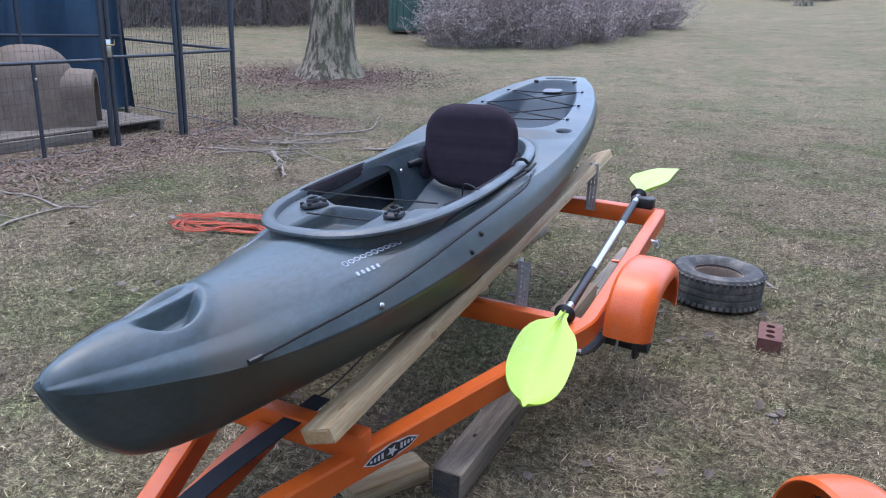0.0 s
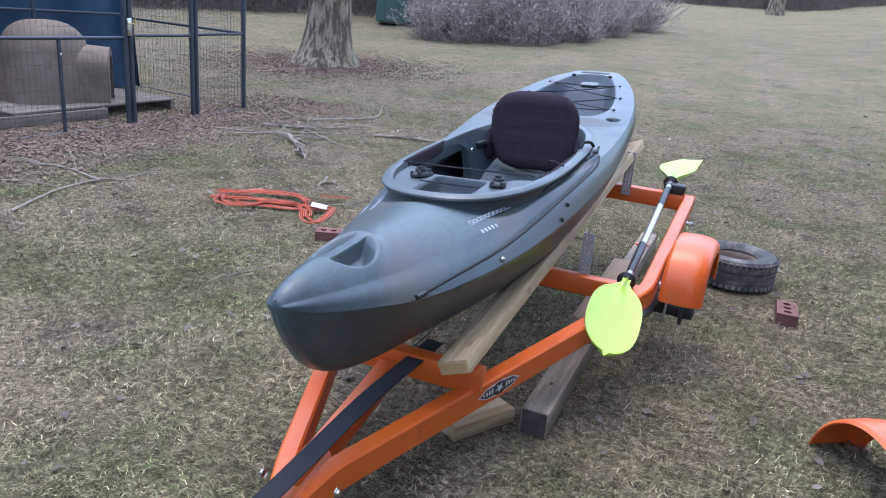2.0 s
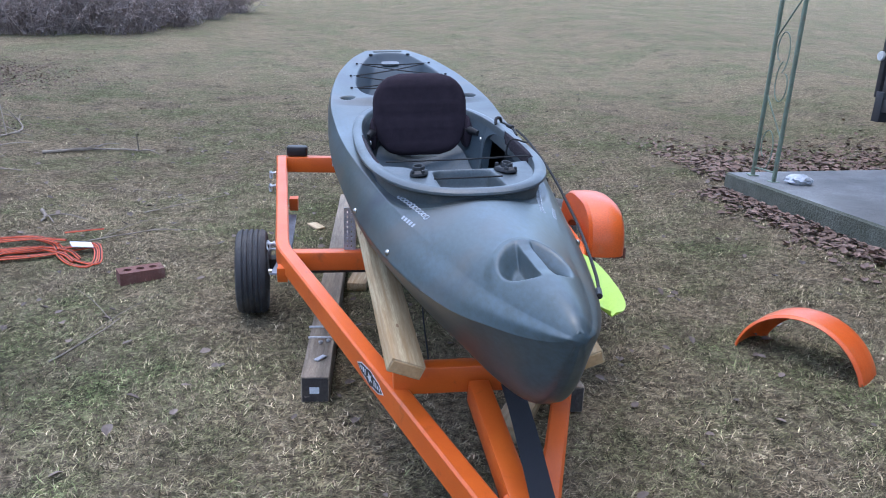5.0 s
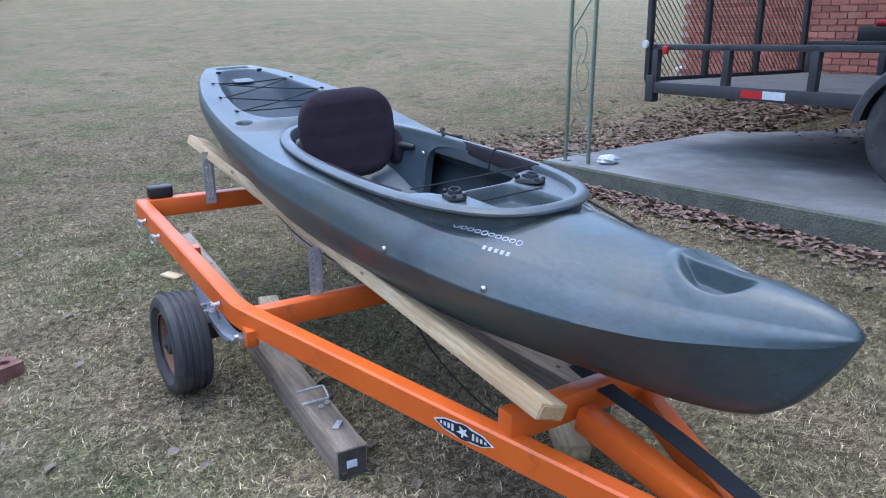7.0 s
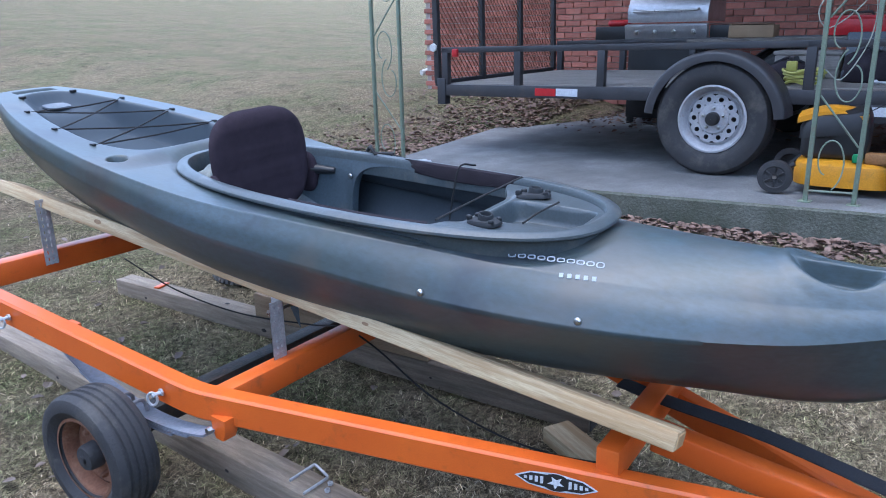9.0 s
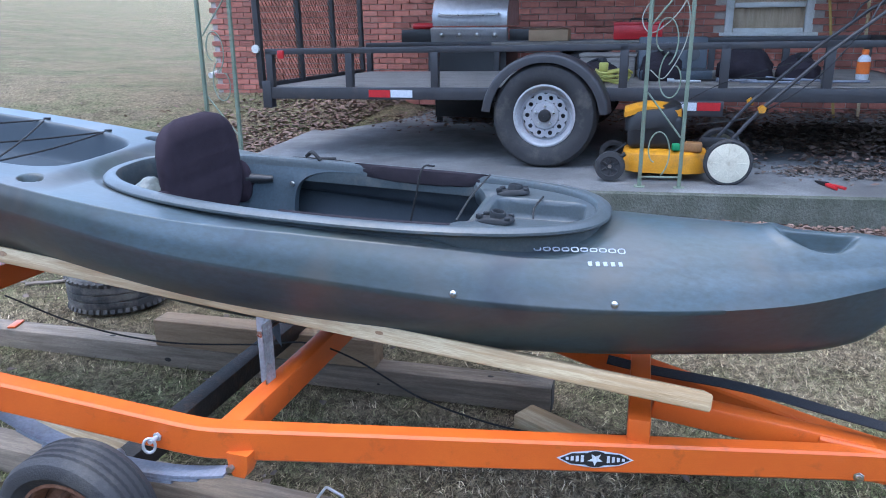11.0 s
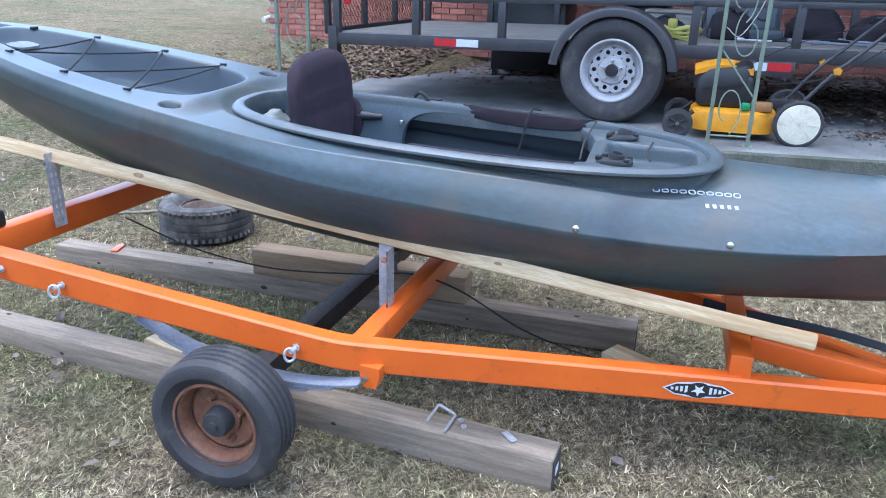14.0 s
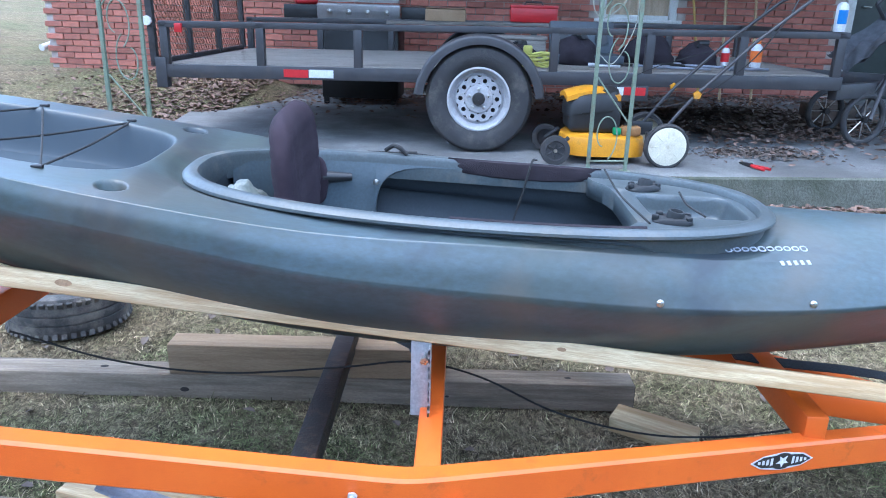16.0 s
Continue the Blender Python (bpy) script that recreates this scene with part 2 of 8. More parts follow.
def box(bm, size, m=Matrix(), bevel=0.0, seg=2):
    r = bmesh.ops.create_cube(bm, size=1.0, matrix=m @ Matrix.Diagonal((*size, 1)))
    if bevel:
        es = list({e for v in r["verts"] for e in v.link_edges})
        bmesh.ops.bevel(bm, geom=es, offset=bevel, segments=seg, profile=0.5, affect="EDGES", clamp_overlap=True)
    return bm


def along(p, q, up=(0, 0, 1)):
    """A pose at the middle of p and q whose y runs from p to q and whose z is nearest to up."""
    p, q, up = Vector(p), Vector(q), Vector(up)
    y = (q - p).normalized()
    x = y.cross(up).normalized()
    z = x.cross(y)
    m = Matrix((x, y, z)).transposed().to_4x4()
    m.translation = (p + q) / 2
    return m


def beam(bm, p, q, w, h, up=(0, 0, 1), bevel=0.004, seg=2):
    return box(bm, (w, (Vector(q) - Vector(p)).length, h), along(p, q, up), bevel, seg)


def tube(bm, pts, r, seg=8, closed=False, cap=True):
    """A round bar through the points; r: one radius, or one a point."""
    pts = [Vector(p) for p in pts]
    n = len(pts)
    rad = r if isinstance(r, (list, tuple)) else [r] * n
    rings, side = [], None
    for i, p in enumerate(pts):
        a = pts[(i - 1) % n] if closed or i else p
        b = pts[(i + 1) % n] if closed or i < n - 1 else p
        d = (b - a).normalized()
        if side is None:
            side = d.orthogonal().normalized()
        side = (side - d * side.dot(d)).normalized()
        up = d.cross(side)
        rings.append([bm.verts.new(p + (side * math.cos(k * math.tau / seg) + up * math.sin(k * math.tau / seg)) * rad[i]) for k in range(seg)])
    for i in range(n if closed else n - 1):
        x, y = rings[i], rings[(i + 1) % n]
        for k in range(seg):
            bm.faces.new((x[k], x[(k + 1) % seg], y[(k + 1) % seg], y[k]))
    if cap and not closed:
        bm.faces.new(rings[0][::-1])
        bm.faces.new(rings[-1])
    return bm


def lathe(bm, profile, seg=32, m=Matrix(), a0=0.0, a1=math.tau):
    """Turns a profile of (radius, height) about z."""
    full = abs(a1 - a0 - math.tau) < 1e-6
    n = seg if full else seg + 1
    rings = [[bm.verts.new(m @ Vector((r * math.cos(a0 + (a1 - a0) * k / seg), r * math.sin(a0 + (a1 - a0) * k / seg), z))) for k in range(n)] for r, z in profile]
    for x, y in zip(rings, rings[1:]):
        for k in range(seg):
            bm.faces.new((x[k], x[(k + 1) % n], y[(k + 1) % n], y[k]))
    return bm


def loft(bm, rows, closed=False, cap=False):
    vs = [[bm.verts.new(p) for p in row] for row in rows]
    for x, y in zip(vs, vs[1:]):
        n = len(x)
        for k in range(n if closed else n - 1):
            bm.faces.new((x[k], x[(k + 1) % n], y[(k + 1) % n], y[k]))
    if cap:
        bm.faces.new(vs[0][::-1])
        bm.faces.new(vs[-1])
    return bm


def prism(bm, pts, depth, m=Matrix()):
    """A flat outline in x and y, drawn out along z."""
    lo = [bm.verts.new(m @ Vector((x, y, -depth / 2))) for x, y in pts]
    hi = [bm.verts.new(m @ Vector((x, y, depth / 2))) for x, y in pts]
    bm.faces.new(lo[::-1])
    bm.faces.new(hi)
    for k in range(len(pts)):
        j = (k + 1) % len(pts)
        bm.faces.new((lo[k], lo[j], hi[j], hi[k]))
    return bm


def B():
    return bmesh.new()


def smooth_curve(xs, ys):
    """A soft curve through points, as a function."""
    xs, ys = np.array(xs, float), np.array(ys, float)
    d = np.gradient(ys, xs)

    def f(x):
        x = min(max(x, xs[0]), xs[-1])
        i = min(max(int(np.searchsorted(xs, x)) - 1, 0), len(xs) - 2)
        h = xs[i + 1] - xs[i]
        t = (x - xs[i]) / h
        return float(ys[i] * (1 + 2 * t) * (1 - t) ** 2 + h * d[i] * t * (1 - t) ** 2 + ys[i + 1] * t * t * (3 - 2 * t) + h * d[i + 1] * t * t * (t - 1))
    return f


def spline(pts, per=6):
    """A soft line through points (any dimension), as a list of Vectors."""
    p = [Vector(v) for v in pts]
    p = [p[0] * 2 - p[1]] + p + [p[-1] * 2 - p[-2]]
    out = []
    for i in range(1, len(p) - 2):
        for k in range(per):
            t = k / per
            out.append(0.5 * (2 * p[i] + (p[i + 1] - p[i - 1]) * t + (2 * p[i - 1] - 5 * p[i] + 4 * p[i + 1] - p[i + 2]) * t * t + (3 * p[i] - p[i - 1] - 3 * p[i + 1] + p[i + 2]) * t ** 3))
    out.append(p[-2])
    return out


def sstep(a, b, x):
    t = min(max((x - a) / (b - a), 0.0), 1.0)
    return t * t * (3 - 2 * t)


# ---- ground ----
def ground_z(x, y):
    """Height of the lawn: level round the trailer, up to the slab on one side, slowly rising behind."""
    yy = min(y, 150.0)
    z = 0.034 * max(0.0, yy - 6.0) + 0.03 * max(0.0, yy - 12.0)
    z -= 0.06 * sstep(1.8, 3.2, -x) * (1 - sstep(6, 12, y))
    z += 0.13 * sstep(-0.1, 1.25, x) * (1 - sstep(4.6, 7.5, y) * 0.6)
    z += 0.30 * sstep(2.6, 5.2, x) * sstep(3.6, 5.0, y)
    z += 0.022 * max(0.0, yy - 16.0) * sstep(-3.0, 4.0, x)
    z += 0.012 * noise.noise((x * 0.9, y * 0.9, 3.0))
    return z


def lawn_material():
    m = bpy.data.materials.new("winter_lawn")
    m.use_nodes = True
    n, l = m.node_tree.nodes, m.node_tree.links
    bs = n["Principled BSDF"]
    pos = n.new("ShaderNodeNewGeometry").outputs["Position"]

    def nz(s, detail=6.0, rough=0.62):
        t = n.new("ShaderNodeTexNoise")
        t.inputs["Scale"].default_value, t.inputs["Detail"].default_value, t.inputs["Roughness"].default_value = s, detail, rough
        l.new(pos, t.inputs["Vector"])
        return t.outputs["Fac"]

    def rg(f, a, b):
        r = n.new("ShaderNodeMapRange")
        r.inputs["From Min"].default_value, r.inputs["From Max"].default_value = a, b
        l.new(f, r.inputs["Value"])
        return r.outputs[0]

    def mx(f, c1, c2):
        x = n.new("ShaderNodeMix")
        x.data_type = "RGBA"
        l.new(f, x.inputs[0])
        for s, c in ((x.inputs[6], c1), (x.inputs[7], c2)):
            if isinstance(c, tuple):
                s.default_value = (*c, 1)
            else:
                l.new(c, s)
        return x.outputs[2]

    # matted straw: long fine streaks that run several ways, bent by a slow noise
    bend = n.new("ShaderNodeTexNoise")
    bend.inputs["Scale"].default_value, bend.inputs["Detail"].default_value = 9.0, 2.0
    l.new(pos, bend.inputs["Vector"])
    off = n.new("ShaderNodeVectorMath")
    off.operation = "MULTIPLY_ADD"
    l.new(bend.outputs["Color"], off.inputs[0])
    off.inputs[1].default_value = (0.10, 0.10, 0.0)
    l.new(pos, off.inputs[2])
    mask = None
    for k, angle in enumerate((8, 47, 95, 140, 171)):
        turn = n.new("ShaderNodeMapping")
        turn.inputs["Rotation"].default_value = (0, 0, radians(angle))
        turn.inputs["Location"].default_value = (3.1 * k, 1.7 * k, 0)
        l.new(off.outputs[0], turn.inputs["Vector"])
        long = n.new("ShaderNodeMapping")
        long.inputs["Scale"].default_value = (30.0, 250.0, 1.0)
        l.new(turn.outputs[0], long.inputs["Vector"])
        t = n.new("ShaderNodeTexNoise")
        t.inputs["Scale"].default_value, t.inputs["Detail"].default_value = 1.0, 1.0
        l.new(long.outputs[0], t.inputs["Vector"])
        f = rg(t.outputs["Fac"], 0.55, 0.72)
        if mask is None:
            mask = f
        else:
            top = n.new("ShaderNodeMath")
            top.operation = "MAXIMUM"
            l.new(mask, top.inputs[0])
            l.new(f, top.inputs[1])
            mask = top.outputs[0]
    straw = mx(rg(nz(26), 0.35, 0.65), (0.49, 0.40, 0.255), (0.31, 0.235, 0.140))
    green = mx(rg(nz(31), 0.35, 0.65), (0.265, 0.300, 0.135), (0.150, 0.185, 0.070))
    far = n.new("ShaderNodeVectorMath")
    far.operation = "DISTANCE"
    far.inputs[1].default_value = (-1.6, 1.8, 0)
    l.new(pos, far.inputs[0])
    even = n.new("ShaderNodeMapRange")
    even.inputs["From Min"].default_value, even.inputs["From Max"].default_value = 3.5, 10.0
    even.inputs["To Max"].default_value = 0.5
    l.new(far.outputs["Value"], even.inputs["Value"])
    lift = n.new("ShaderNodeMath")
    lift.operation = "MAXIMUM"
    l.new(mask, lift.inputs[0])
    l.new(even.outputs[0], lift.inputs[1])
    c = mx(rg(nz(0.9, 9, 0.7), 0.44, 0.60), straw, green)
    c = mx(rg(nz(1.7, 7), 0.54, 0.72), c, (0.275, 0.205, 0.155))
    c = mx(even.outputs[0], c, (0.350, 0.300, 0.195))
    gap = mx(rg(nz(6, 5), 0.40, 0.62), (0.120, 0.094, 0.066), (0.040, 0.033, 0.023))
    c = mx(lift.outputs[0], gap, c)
    c = mx(rg(nz(3.2, 9, 0.75), 0.53, 0.72), c, (0.100, 0.082, 0.056))
    tuft = n.new("ShaderNodeMapRange")
    tuft.inputs["From Min"].default_value, tuft.inputs["From Max"].default_value = 0.34, 0.66
    tuft.inputs["To Min"].default_value, tuft.inputs["To Max"].default_value = 0.45, 1.5
    l.new(nz(34, 4, 0.75), tuft.inputs["Value"])
    hs = n.new("ShaderNodeHueSaturation")
    l.new(tuft.outputs[0], hs.inputs["Value"])
    l.new(c, hs.inputs["Color"])
    l.new(hs.outputs[0], bs.inputs["Base Color"])
    bs.inputs["Roughness"].default_value = 1.0
    bs.inputs["Specular IOR Level"].default_value = 0.02
    bp = n.new("ShaderNodeBump")
    bp.inputs["Strength"].default_value, bp.inputs["Distance"].default_value = 0.8, 0.012
    l.new(mask, bp.inputs["Height"])
    l.new(bp.outputs[0], bs.inputs["Normal"])
    return m


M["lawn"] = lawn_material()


def yard(x, y):
    """A place of the far yard: kennel, trees and branches lie in a grid that is turned a little against the trailer."""
    c, q = math.cos(radians(1.1)), math.sin(radians(1.1))
    return (-0.4 + (x + 0.4) * c - (y + 0.3) * q, -0.3 + (x + 0.4) * q + (y + 0.3) * c)


def gz(x, y):
    x, y = yard(x, y)
    return (x, y, ground_z(x, y))


def gz_pose(x, y, rz=0):
    return pose(*gz(x, y), 0, 0, rz + 1.1)


def make_ground():
    xs = sorted({round(v, 3) for v in list(np.arange(-14, 12, 0.25)) + [s * d for s in (-1, 1) for d in (16, 20, 26, 34, 45, 60, 80, 110, 150, 220)] + [12, 14]})
    ys = sorted({round(v, 3) for v in list(np.arange(-6, 14, 0.25)) + [14, 16, 18, 20, 22, 25, 28, 32, 36, 40, 46, 54, 64, 80, 100, 130, 170, 220, -8, -11, -16, -24, -40, -70, -120, -200]})
    bm = B()
    loft(bm, [[(x, y, ground_z(x, y)) for x in xs] for y in ys])
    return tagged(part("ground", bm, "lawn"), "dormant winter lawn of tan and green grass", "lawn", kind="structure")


make_ground()

# ---- kayak ----
KAYAK = pose(-1.137, 0.617, 0.61, 0, 0, 4.2) @ pose(0, 0, 0, 0, -2.5, 0) @ pose(0, 0, -0.6)
KY = [0.028, 0.042, 0.072, 0.112, 0.155, 0.215, 0.3, 0.5, 0.75, 1.0, 1.4, 1.8, 2.1, 2.4, 2.7, 2.95, 3.10]
k_w = smooth_curve(KY, [0.016, 0.031, 0.050, 0.070, 0.090, 0.115, 0.147, 0.206, 0.263, 0.304, 0.347, 0.362, 0.356, 0.332, 0.276, 0.194, 0.122])
k_g = smooth_curve(KY, [0.664, 0.658, 0.648, 0.638, 0.630, 0.620, 0.606, 0.592, 0.594, 0.608, 0.650, 0.695, 0.752, 0.805, 0.862, 0.912, 0.936])
k_k = smooth_curve(KY, [0.654, 0.620, 0.568, 0.514, 0.474, 0.446, 0.427, 0.412, 0.403, 0.408, 0.428, 0.457, 0.502, 0.568, 0.655, 0.748, 0.80])
k_d = smooth_curve(KY, [0.678, 0.690, 0.702, 0.711, 0.716, 0.721, 0.725, 0.728, 0.734, 0.743, 0.758, 0.783, 0.824, 0.870, 0.920, 0.962, 0.982])
k_sw = smooth_curve(KY, [0.76, 0.75, 0.74, 0.73, 0.72, 0.71, 0.70, 0.70, 0.74, 0.80, 0.88, 0.92, 0.955, 0.955, 0.95, 0.94, 0.93])
k_sh = smooth_curve(KY, [0.50, 0.49, 0.48, 0.47, 0.46, 0.46, 0.47, 0.51, 0.59, 0.71, 0.84, 0.86, 0.90, 0.92, 0.92, 0.92, 0.92])
CK0, CK1, CKW = 0.778, 2.093, 0.258
k_rim = smooth_curve([0.7, 1.0, 1.5, 2.1], [0.746, 0.754, 0.773, 0.812])


def k_in(y):
    """Half width of the cockpit's opening."""
    s = abs((2 * y - CK0 - CK1) / (CK1 - CK0))
    return CKW * max(0.0, 1 - s ** 2.6) ** (1 / 2.6) if s < 1 else 0.0


WELL = [(p.x, p.y) for p in spline([(0.0, 2.175), (0.09, 2.179), (0.158, 2.202), (0.202, 2.27), (0.220, 2.39), (0.209, 2.53), (0.192, 2.65), (0.165, 2.77), (0.137, 2.87), (0.112, 2.945), (0.082, 2.996), (0.040, 3.018), (0.0, 3.022)], 4)]


def well_half(y):
    return float(np.interp(y, [q for _, q in WELL], [p for p, _ in WELL]))


def well_depth_in(x, y):
    """Distance from the rear well's outline, positive inside."""
    x, best = abs(x), 9.0
    for (ax, ay), (bx, by) in zip(WELL, WELL[1:]):
        ux, uy = bx - ax, by - ay
        t = min(1.0, max(0.0, ((x - ax) * ux + (y - ay) * uy) / (ux * ux + uy * uy + 1e-12)))
        best = min(best, math.hypot(x - ax - t * ux, y - ay - t * uy))
    return best if 2.175 < y < 3.022 and x < well_half(y) else -best


def deck_drop(x, y):
    """The dents in the deck: the bow grip, the rear well, the stern notch, rod holes and the channel round the coaming."""
    d = 0.0
    if y < 0.55:
        q = math.hypot(x / 0.076, (y - 0.292) / 0.094)
        d += 0.046 * (1 - sstep(0.5, 1.0, q)) * (1 - 0.9 * (1 - sstep(0.011, 0.019, abs(x))))
        d -= 0.005 * sstep(0.85, 1.02, q) * (1 - sstep(1.05, 1.35, q)) * sstep(0.22, 0.33, y)
    if y > 2.08:
        q = well_depth_in(x, y)
        if q > 0:
            floor = 0.112 - 0.066 * sstep(2.70, 2.86, y) - 0.006 * sstep(2.88, 2.96, y)
            d += floor * sstep(0.0, 0.058, q)
        d += 0.014 * sstep(3.028, 3.036, y) * (1 - sstep(3.066, 3.074, y)) * (1 - sstep(0.070, 0.080, abs(x)))
    if 2.05 < y < 2.3:
        d += 0.04 * (1 - sstep(0.55, 1.0, math.hypot((abs(x) - 0.265) / 0.034, (y - 2.185) / 0.030)))
    cy = (CK0 + CK1) / 2
    rho = ((abs(x) / CKW) ** 2.6 + (abs(y - cy) / (CK1 - cy)) ** 2.6) ** (1 / 2.6)
    if rho > 1:
        e = (rho - 1) / rho * math.hypot(x, y - cy)
        d += (0.009 - 0.003 * sstep(0.9, 1.5, y)) * (1 - sstep(0.030, 0.064, e)) * (1 - 0.7 * sstep(0.18, 0.26, abs(x)))
    return d


def half_section(y):
    w, g, k, d = k_w(y), k_g(y), k_k(y), k_d(y)
    inn = k_in(y)
    v, r = 1 - 0.72 * sstep(0.25, 1.25, y), sstep(1.3, 2.1, y)
    side = spline([(0, k), ((0.42 - 0.12 * v) * w, k + 0.006), ((0.74 - 0.22 * v) * w, k + (0.17 + 0.05 * v + 0.07 * r) * (g - k)), ((0.94 - 0.18 * v) * w, k + (0.55 + 0.08 * v + 0.05 * r) * (g - k)), (w, g)], 5)
    edge = d if inn <= 0 else min(d, k_rim(y) - 0.012)
    if y >= CK1:
        edge = d - (k_d(CK1) - k_rim(CK1) + 0.012) * (1 - sstep(CK1, CK1 + 0.085, y))
    sw, sh = k_sw(y) * w, g + k_sh(y) * (d - g)
    inn = min(inn, sw - 0.02)
    deck = [Vector((p.x, p.y - (deck_drop(p.x, y) if inn > 0 else 0.0))) for p in spline([(w, g), ((w + sw) / 2 + 0.004, g + 0.55 * (sh - g)), (sw, sh)], 12)[:-1]]
    for i in range(91):
        t = i / 90
        x = sw + (inn - sw) * t
        z = sh + (edge - sh) * (1 - (1 - min(1.0, (sw - x) / max(sw, 1e-6))) ** 2)
        deck.append(Vector((x, z - deck_drop(x, y))))
    return [(p.x, p.y) for p in side], [(p.x, p.y) for p in deck]


def side_point(y, z):
    """The point of the deck's side at that height."""
    g, d, w = k_g(y), k_d(y), k_w(y)
    sw = k_sw(y) * w
    sh = g + k_sh(y) * (d - g)
    line = spline([(w, g), ((w + sw) / 2 + 0.004, g + 0.55 * (sh - g)), (sw, sh)], 12)
    line += [Vector((sw * (1 - t), sh + (d - sh) * (1 - (1 - t) ** 2))) for t in (0.1, 0.2, 0.3, 0.4, 0.5)]
    for p, q in zip(line, line[1:]):
        if p.y <= z <= q.y:
            t = (z - p.y) / max(q.y - p.y, 1e-9)
            return (p.x + (q.x - p.x) * t, y, z)
    return (line[-1].x, y, z)


def make_kayak():
    kayak = thing("kayak", KAYAK, "dark blue-green mottled plastic sit-in kayak strapped on a trailer", "kayak")
    ys = sorted({round(v, 4) for v in list(np.linspace(0.028, 0.2, 34)) + list(np.linspace(0.2, 0.6, 60)) + list(np.linspace(0.6, 2.04, 130)) + list(np.linspace(2.04, 3.10, 290)) + [CK0 + t for t in (0.0005, 0.002, 0.005, 0.01, 0.016)] + [CK1 - t for t in (0.0005, 0.002, 0.005, 0.01, 0.016)]})
    bm = B()
    rows = []
    for y in ys:
        s, d = half_section(y)
        line = s + d[1:]
        rows.append([bm.verts.new((x, y, z)) for x, z in line])
    mir = [[bm.verts.new((-v.co.x, v.co.y, v.co.z)) for v in row] for row in rows]
    for grid in (rows, mir):
        for a, b in zip(grid, grid[1:]):
            for i in range(len(a) - 1):
                bm.faces.new((a[i], a[i + 1], b[i + 1], b[i]))
    for row in (0, -1):
        bm.faces.new(rows[row] + mir[row][::-1])
    bmesh.ops.remove_doubles(bm, verts=bm.verts[:], dist=0.0008)
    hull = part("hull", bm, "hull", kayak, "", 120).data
    for e in hull.edges:
        if all(q.y < 0.5 and abs(q.z - k_g(q.y)) < 3e-4 and abs(abs(q.x) - k_w(q.y)) < 3e-4 for q in (hull.vertices[v].co for v in e.vertices)):
            e.use_edge_sharp = True
    grain = hull.attributes.new("well_mask", "FLOAT", "POINT")
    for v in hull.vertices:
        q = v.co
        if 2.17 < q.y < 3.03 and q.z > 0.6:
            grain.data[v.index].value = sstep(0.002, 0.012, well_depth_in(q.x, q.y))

    # coaming round the opening, with its outer groove
    n = 120
    plan = []
    for i in range(n):
        a = i * math.tau / n
        c, s = math.cos(a), math.sin(a)
        e = 2 / 2.6
        plan.append((CKW * math.copysign(abs(s) ** e, s), (CK0 + CK1) / 2 - (CK1 - CK0) / 2 * math.copysign(abs(c) ** e, c)))
    bm = B()
    rows = []
    for i, (x, y) in enumerate(plan):
        (x0, y0), (x1, y1) = plan[i - 1], plan[(i + 1) % n]
        t = Vector((x1 - x0, y1 - y0)).normalized()
        o = Vector((t.y, -t.x))
        if o.dot(Vector((x, y - 1.4))) < 0:
            o = -o
        z = k_rim(y)
        prof = [(-0.012, -0.06), (-0.012, -0.006), (-0.007, 0.003), (0.004, 0.006), (0.018, 0.003), (0.026, -0.004), (0.027, -0.010), (0.022, -0.014), (0.010, -0.016), (0.006, -0.06)]
        rows.append([(x + o.x * u, y + o.y * u, z + v) for u, v in prof])
    loft(bm, rows + rows[:1])
    bmesh.ops.remove_doubles(bm, verts=bm.verts[:], dist=0.0003)
    part("coaming", bm, "rim", kayak, "raised plastic cockpit coaming")

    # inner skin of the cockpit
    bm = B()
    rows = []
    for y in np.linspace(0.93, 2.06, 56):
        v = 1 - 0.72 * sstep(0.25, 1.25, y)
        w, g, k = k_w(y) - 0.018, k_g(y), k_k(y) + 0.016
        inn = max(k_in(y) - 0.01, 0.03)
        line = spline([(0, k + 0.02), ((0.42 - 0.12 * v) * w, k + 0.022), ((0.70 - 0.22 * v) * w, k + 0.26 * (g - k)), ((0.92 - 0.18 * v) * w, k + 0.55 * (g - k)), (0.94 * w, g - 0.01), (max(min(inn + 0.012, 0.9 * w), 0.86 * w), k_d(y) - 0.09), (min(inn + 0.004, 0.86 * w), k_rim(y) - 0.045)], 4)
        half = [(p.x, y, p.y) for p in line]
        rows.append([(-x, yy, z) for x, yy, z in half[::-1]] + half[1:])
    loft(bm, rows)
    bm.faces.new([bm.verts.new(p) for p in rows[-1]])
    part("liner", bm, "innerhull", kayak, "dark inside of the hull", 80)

    # moulded side walls with a long rounded knee recess
    mid_y, half_y = 1.365, 0.338
    span = [1 - 10 ** -k for k in np.linspace(0.05, 3.2, 22)]
    ys = sorted([mid_y + s * half_y * u for s in (-1, 1) for u in span] + [mid_y - half_y - d for d in (0.0, 0.02, 0.04)] + [mid_y + half_y + d for d in (0.0, 0.03, 0.06, 0.09, 0.13, 0.18, 0.23, 0.28, 0.33, 0.345)] + list(np.linspace(mid_y - 0.1, mid_y + 0.1, 9)))
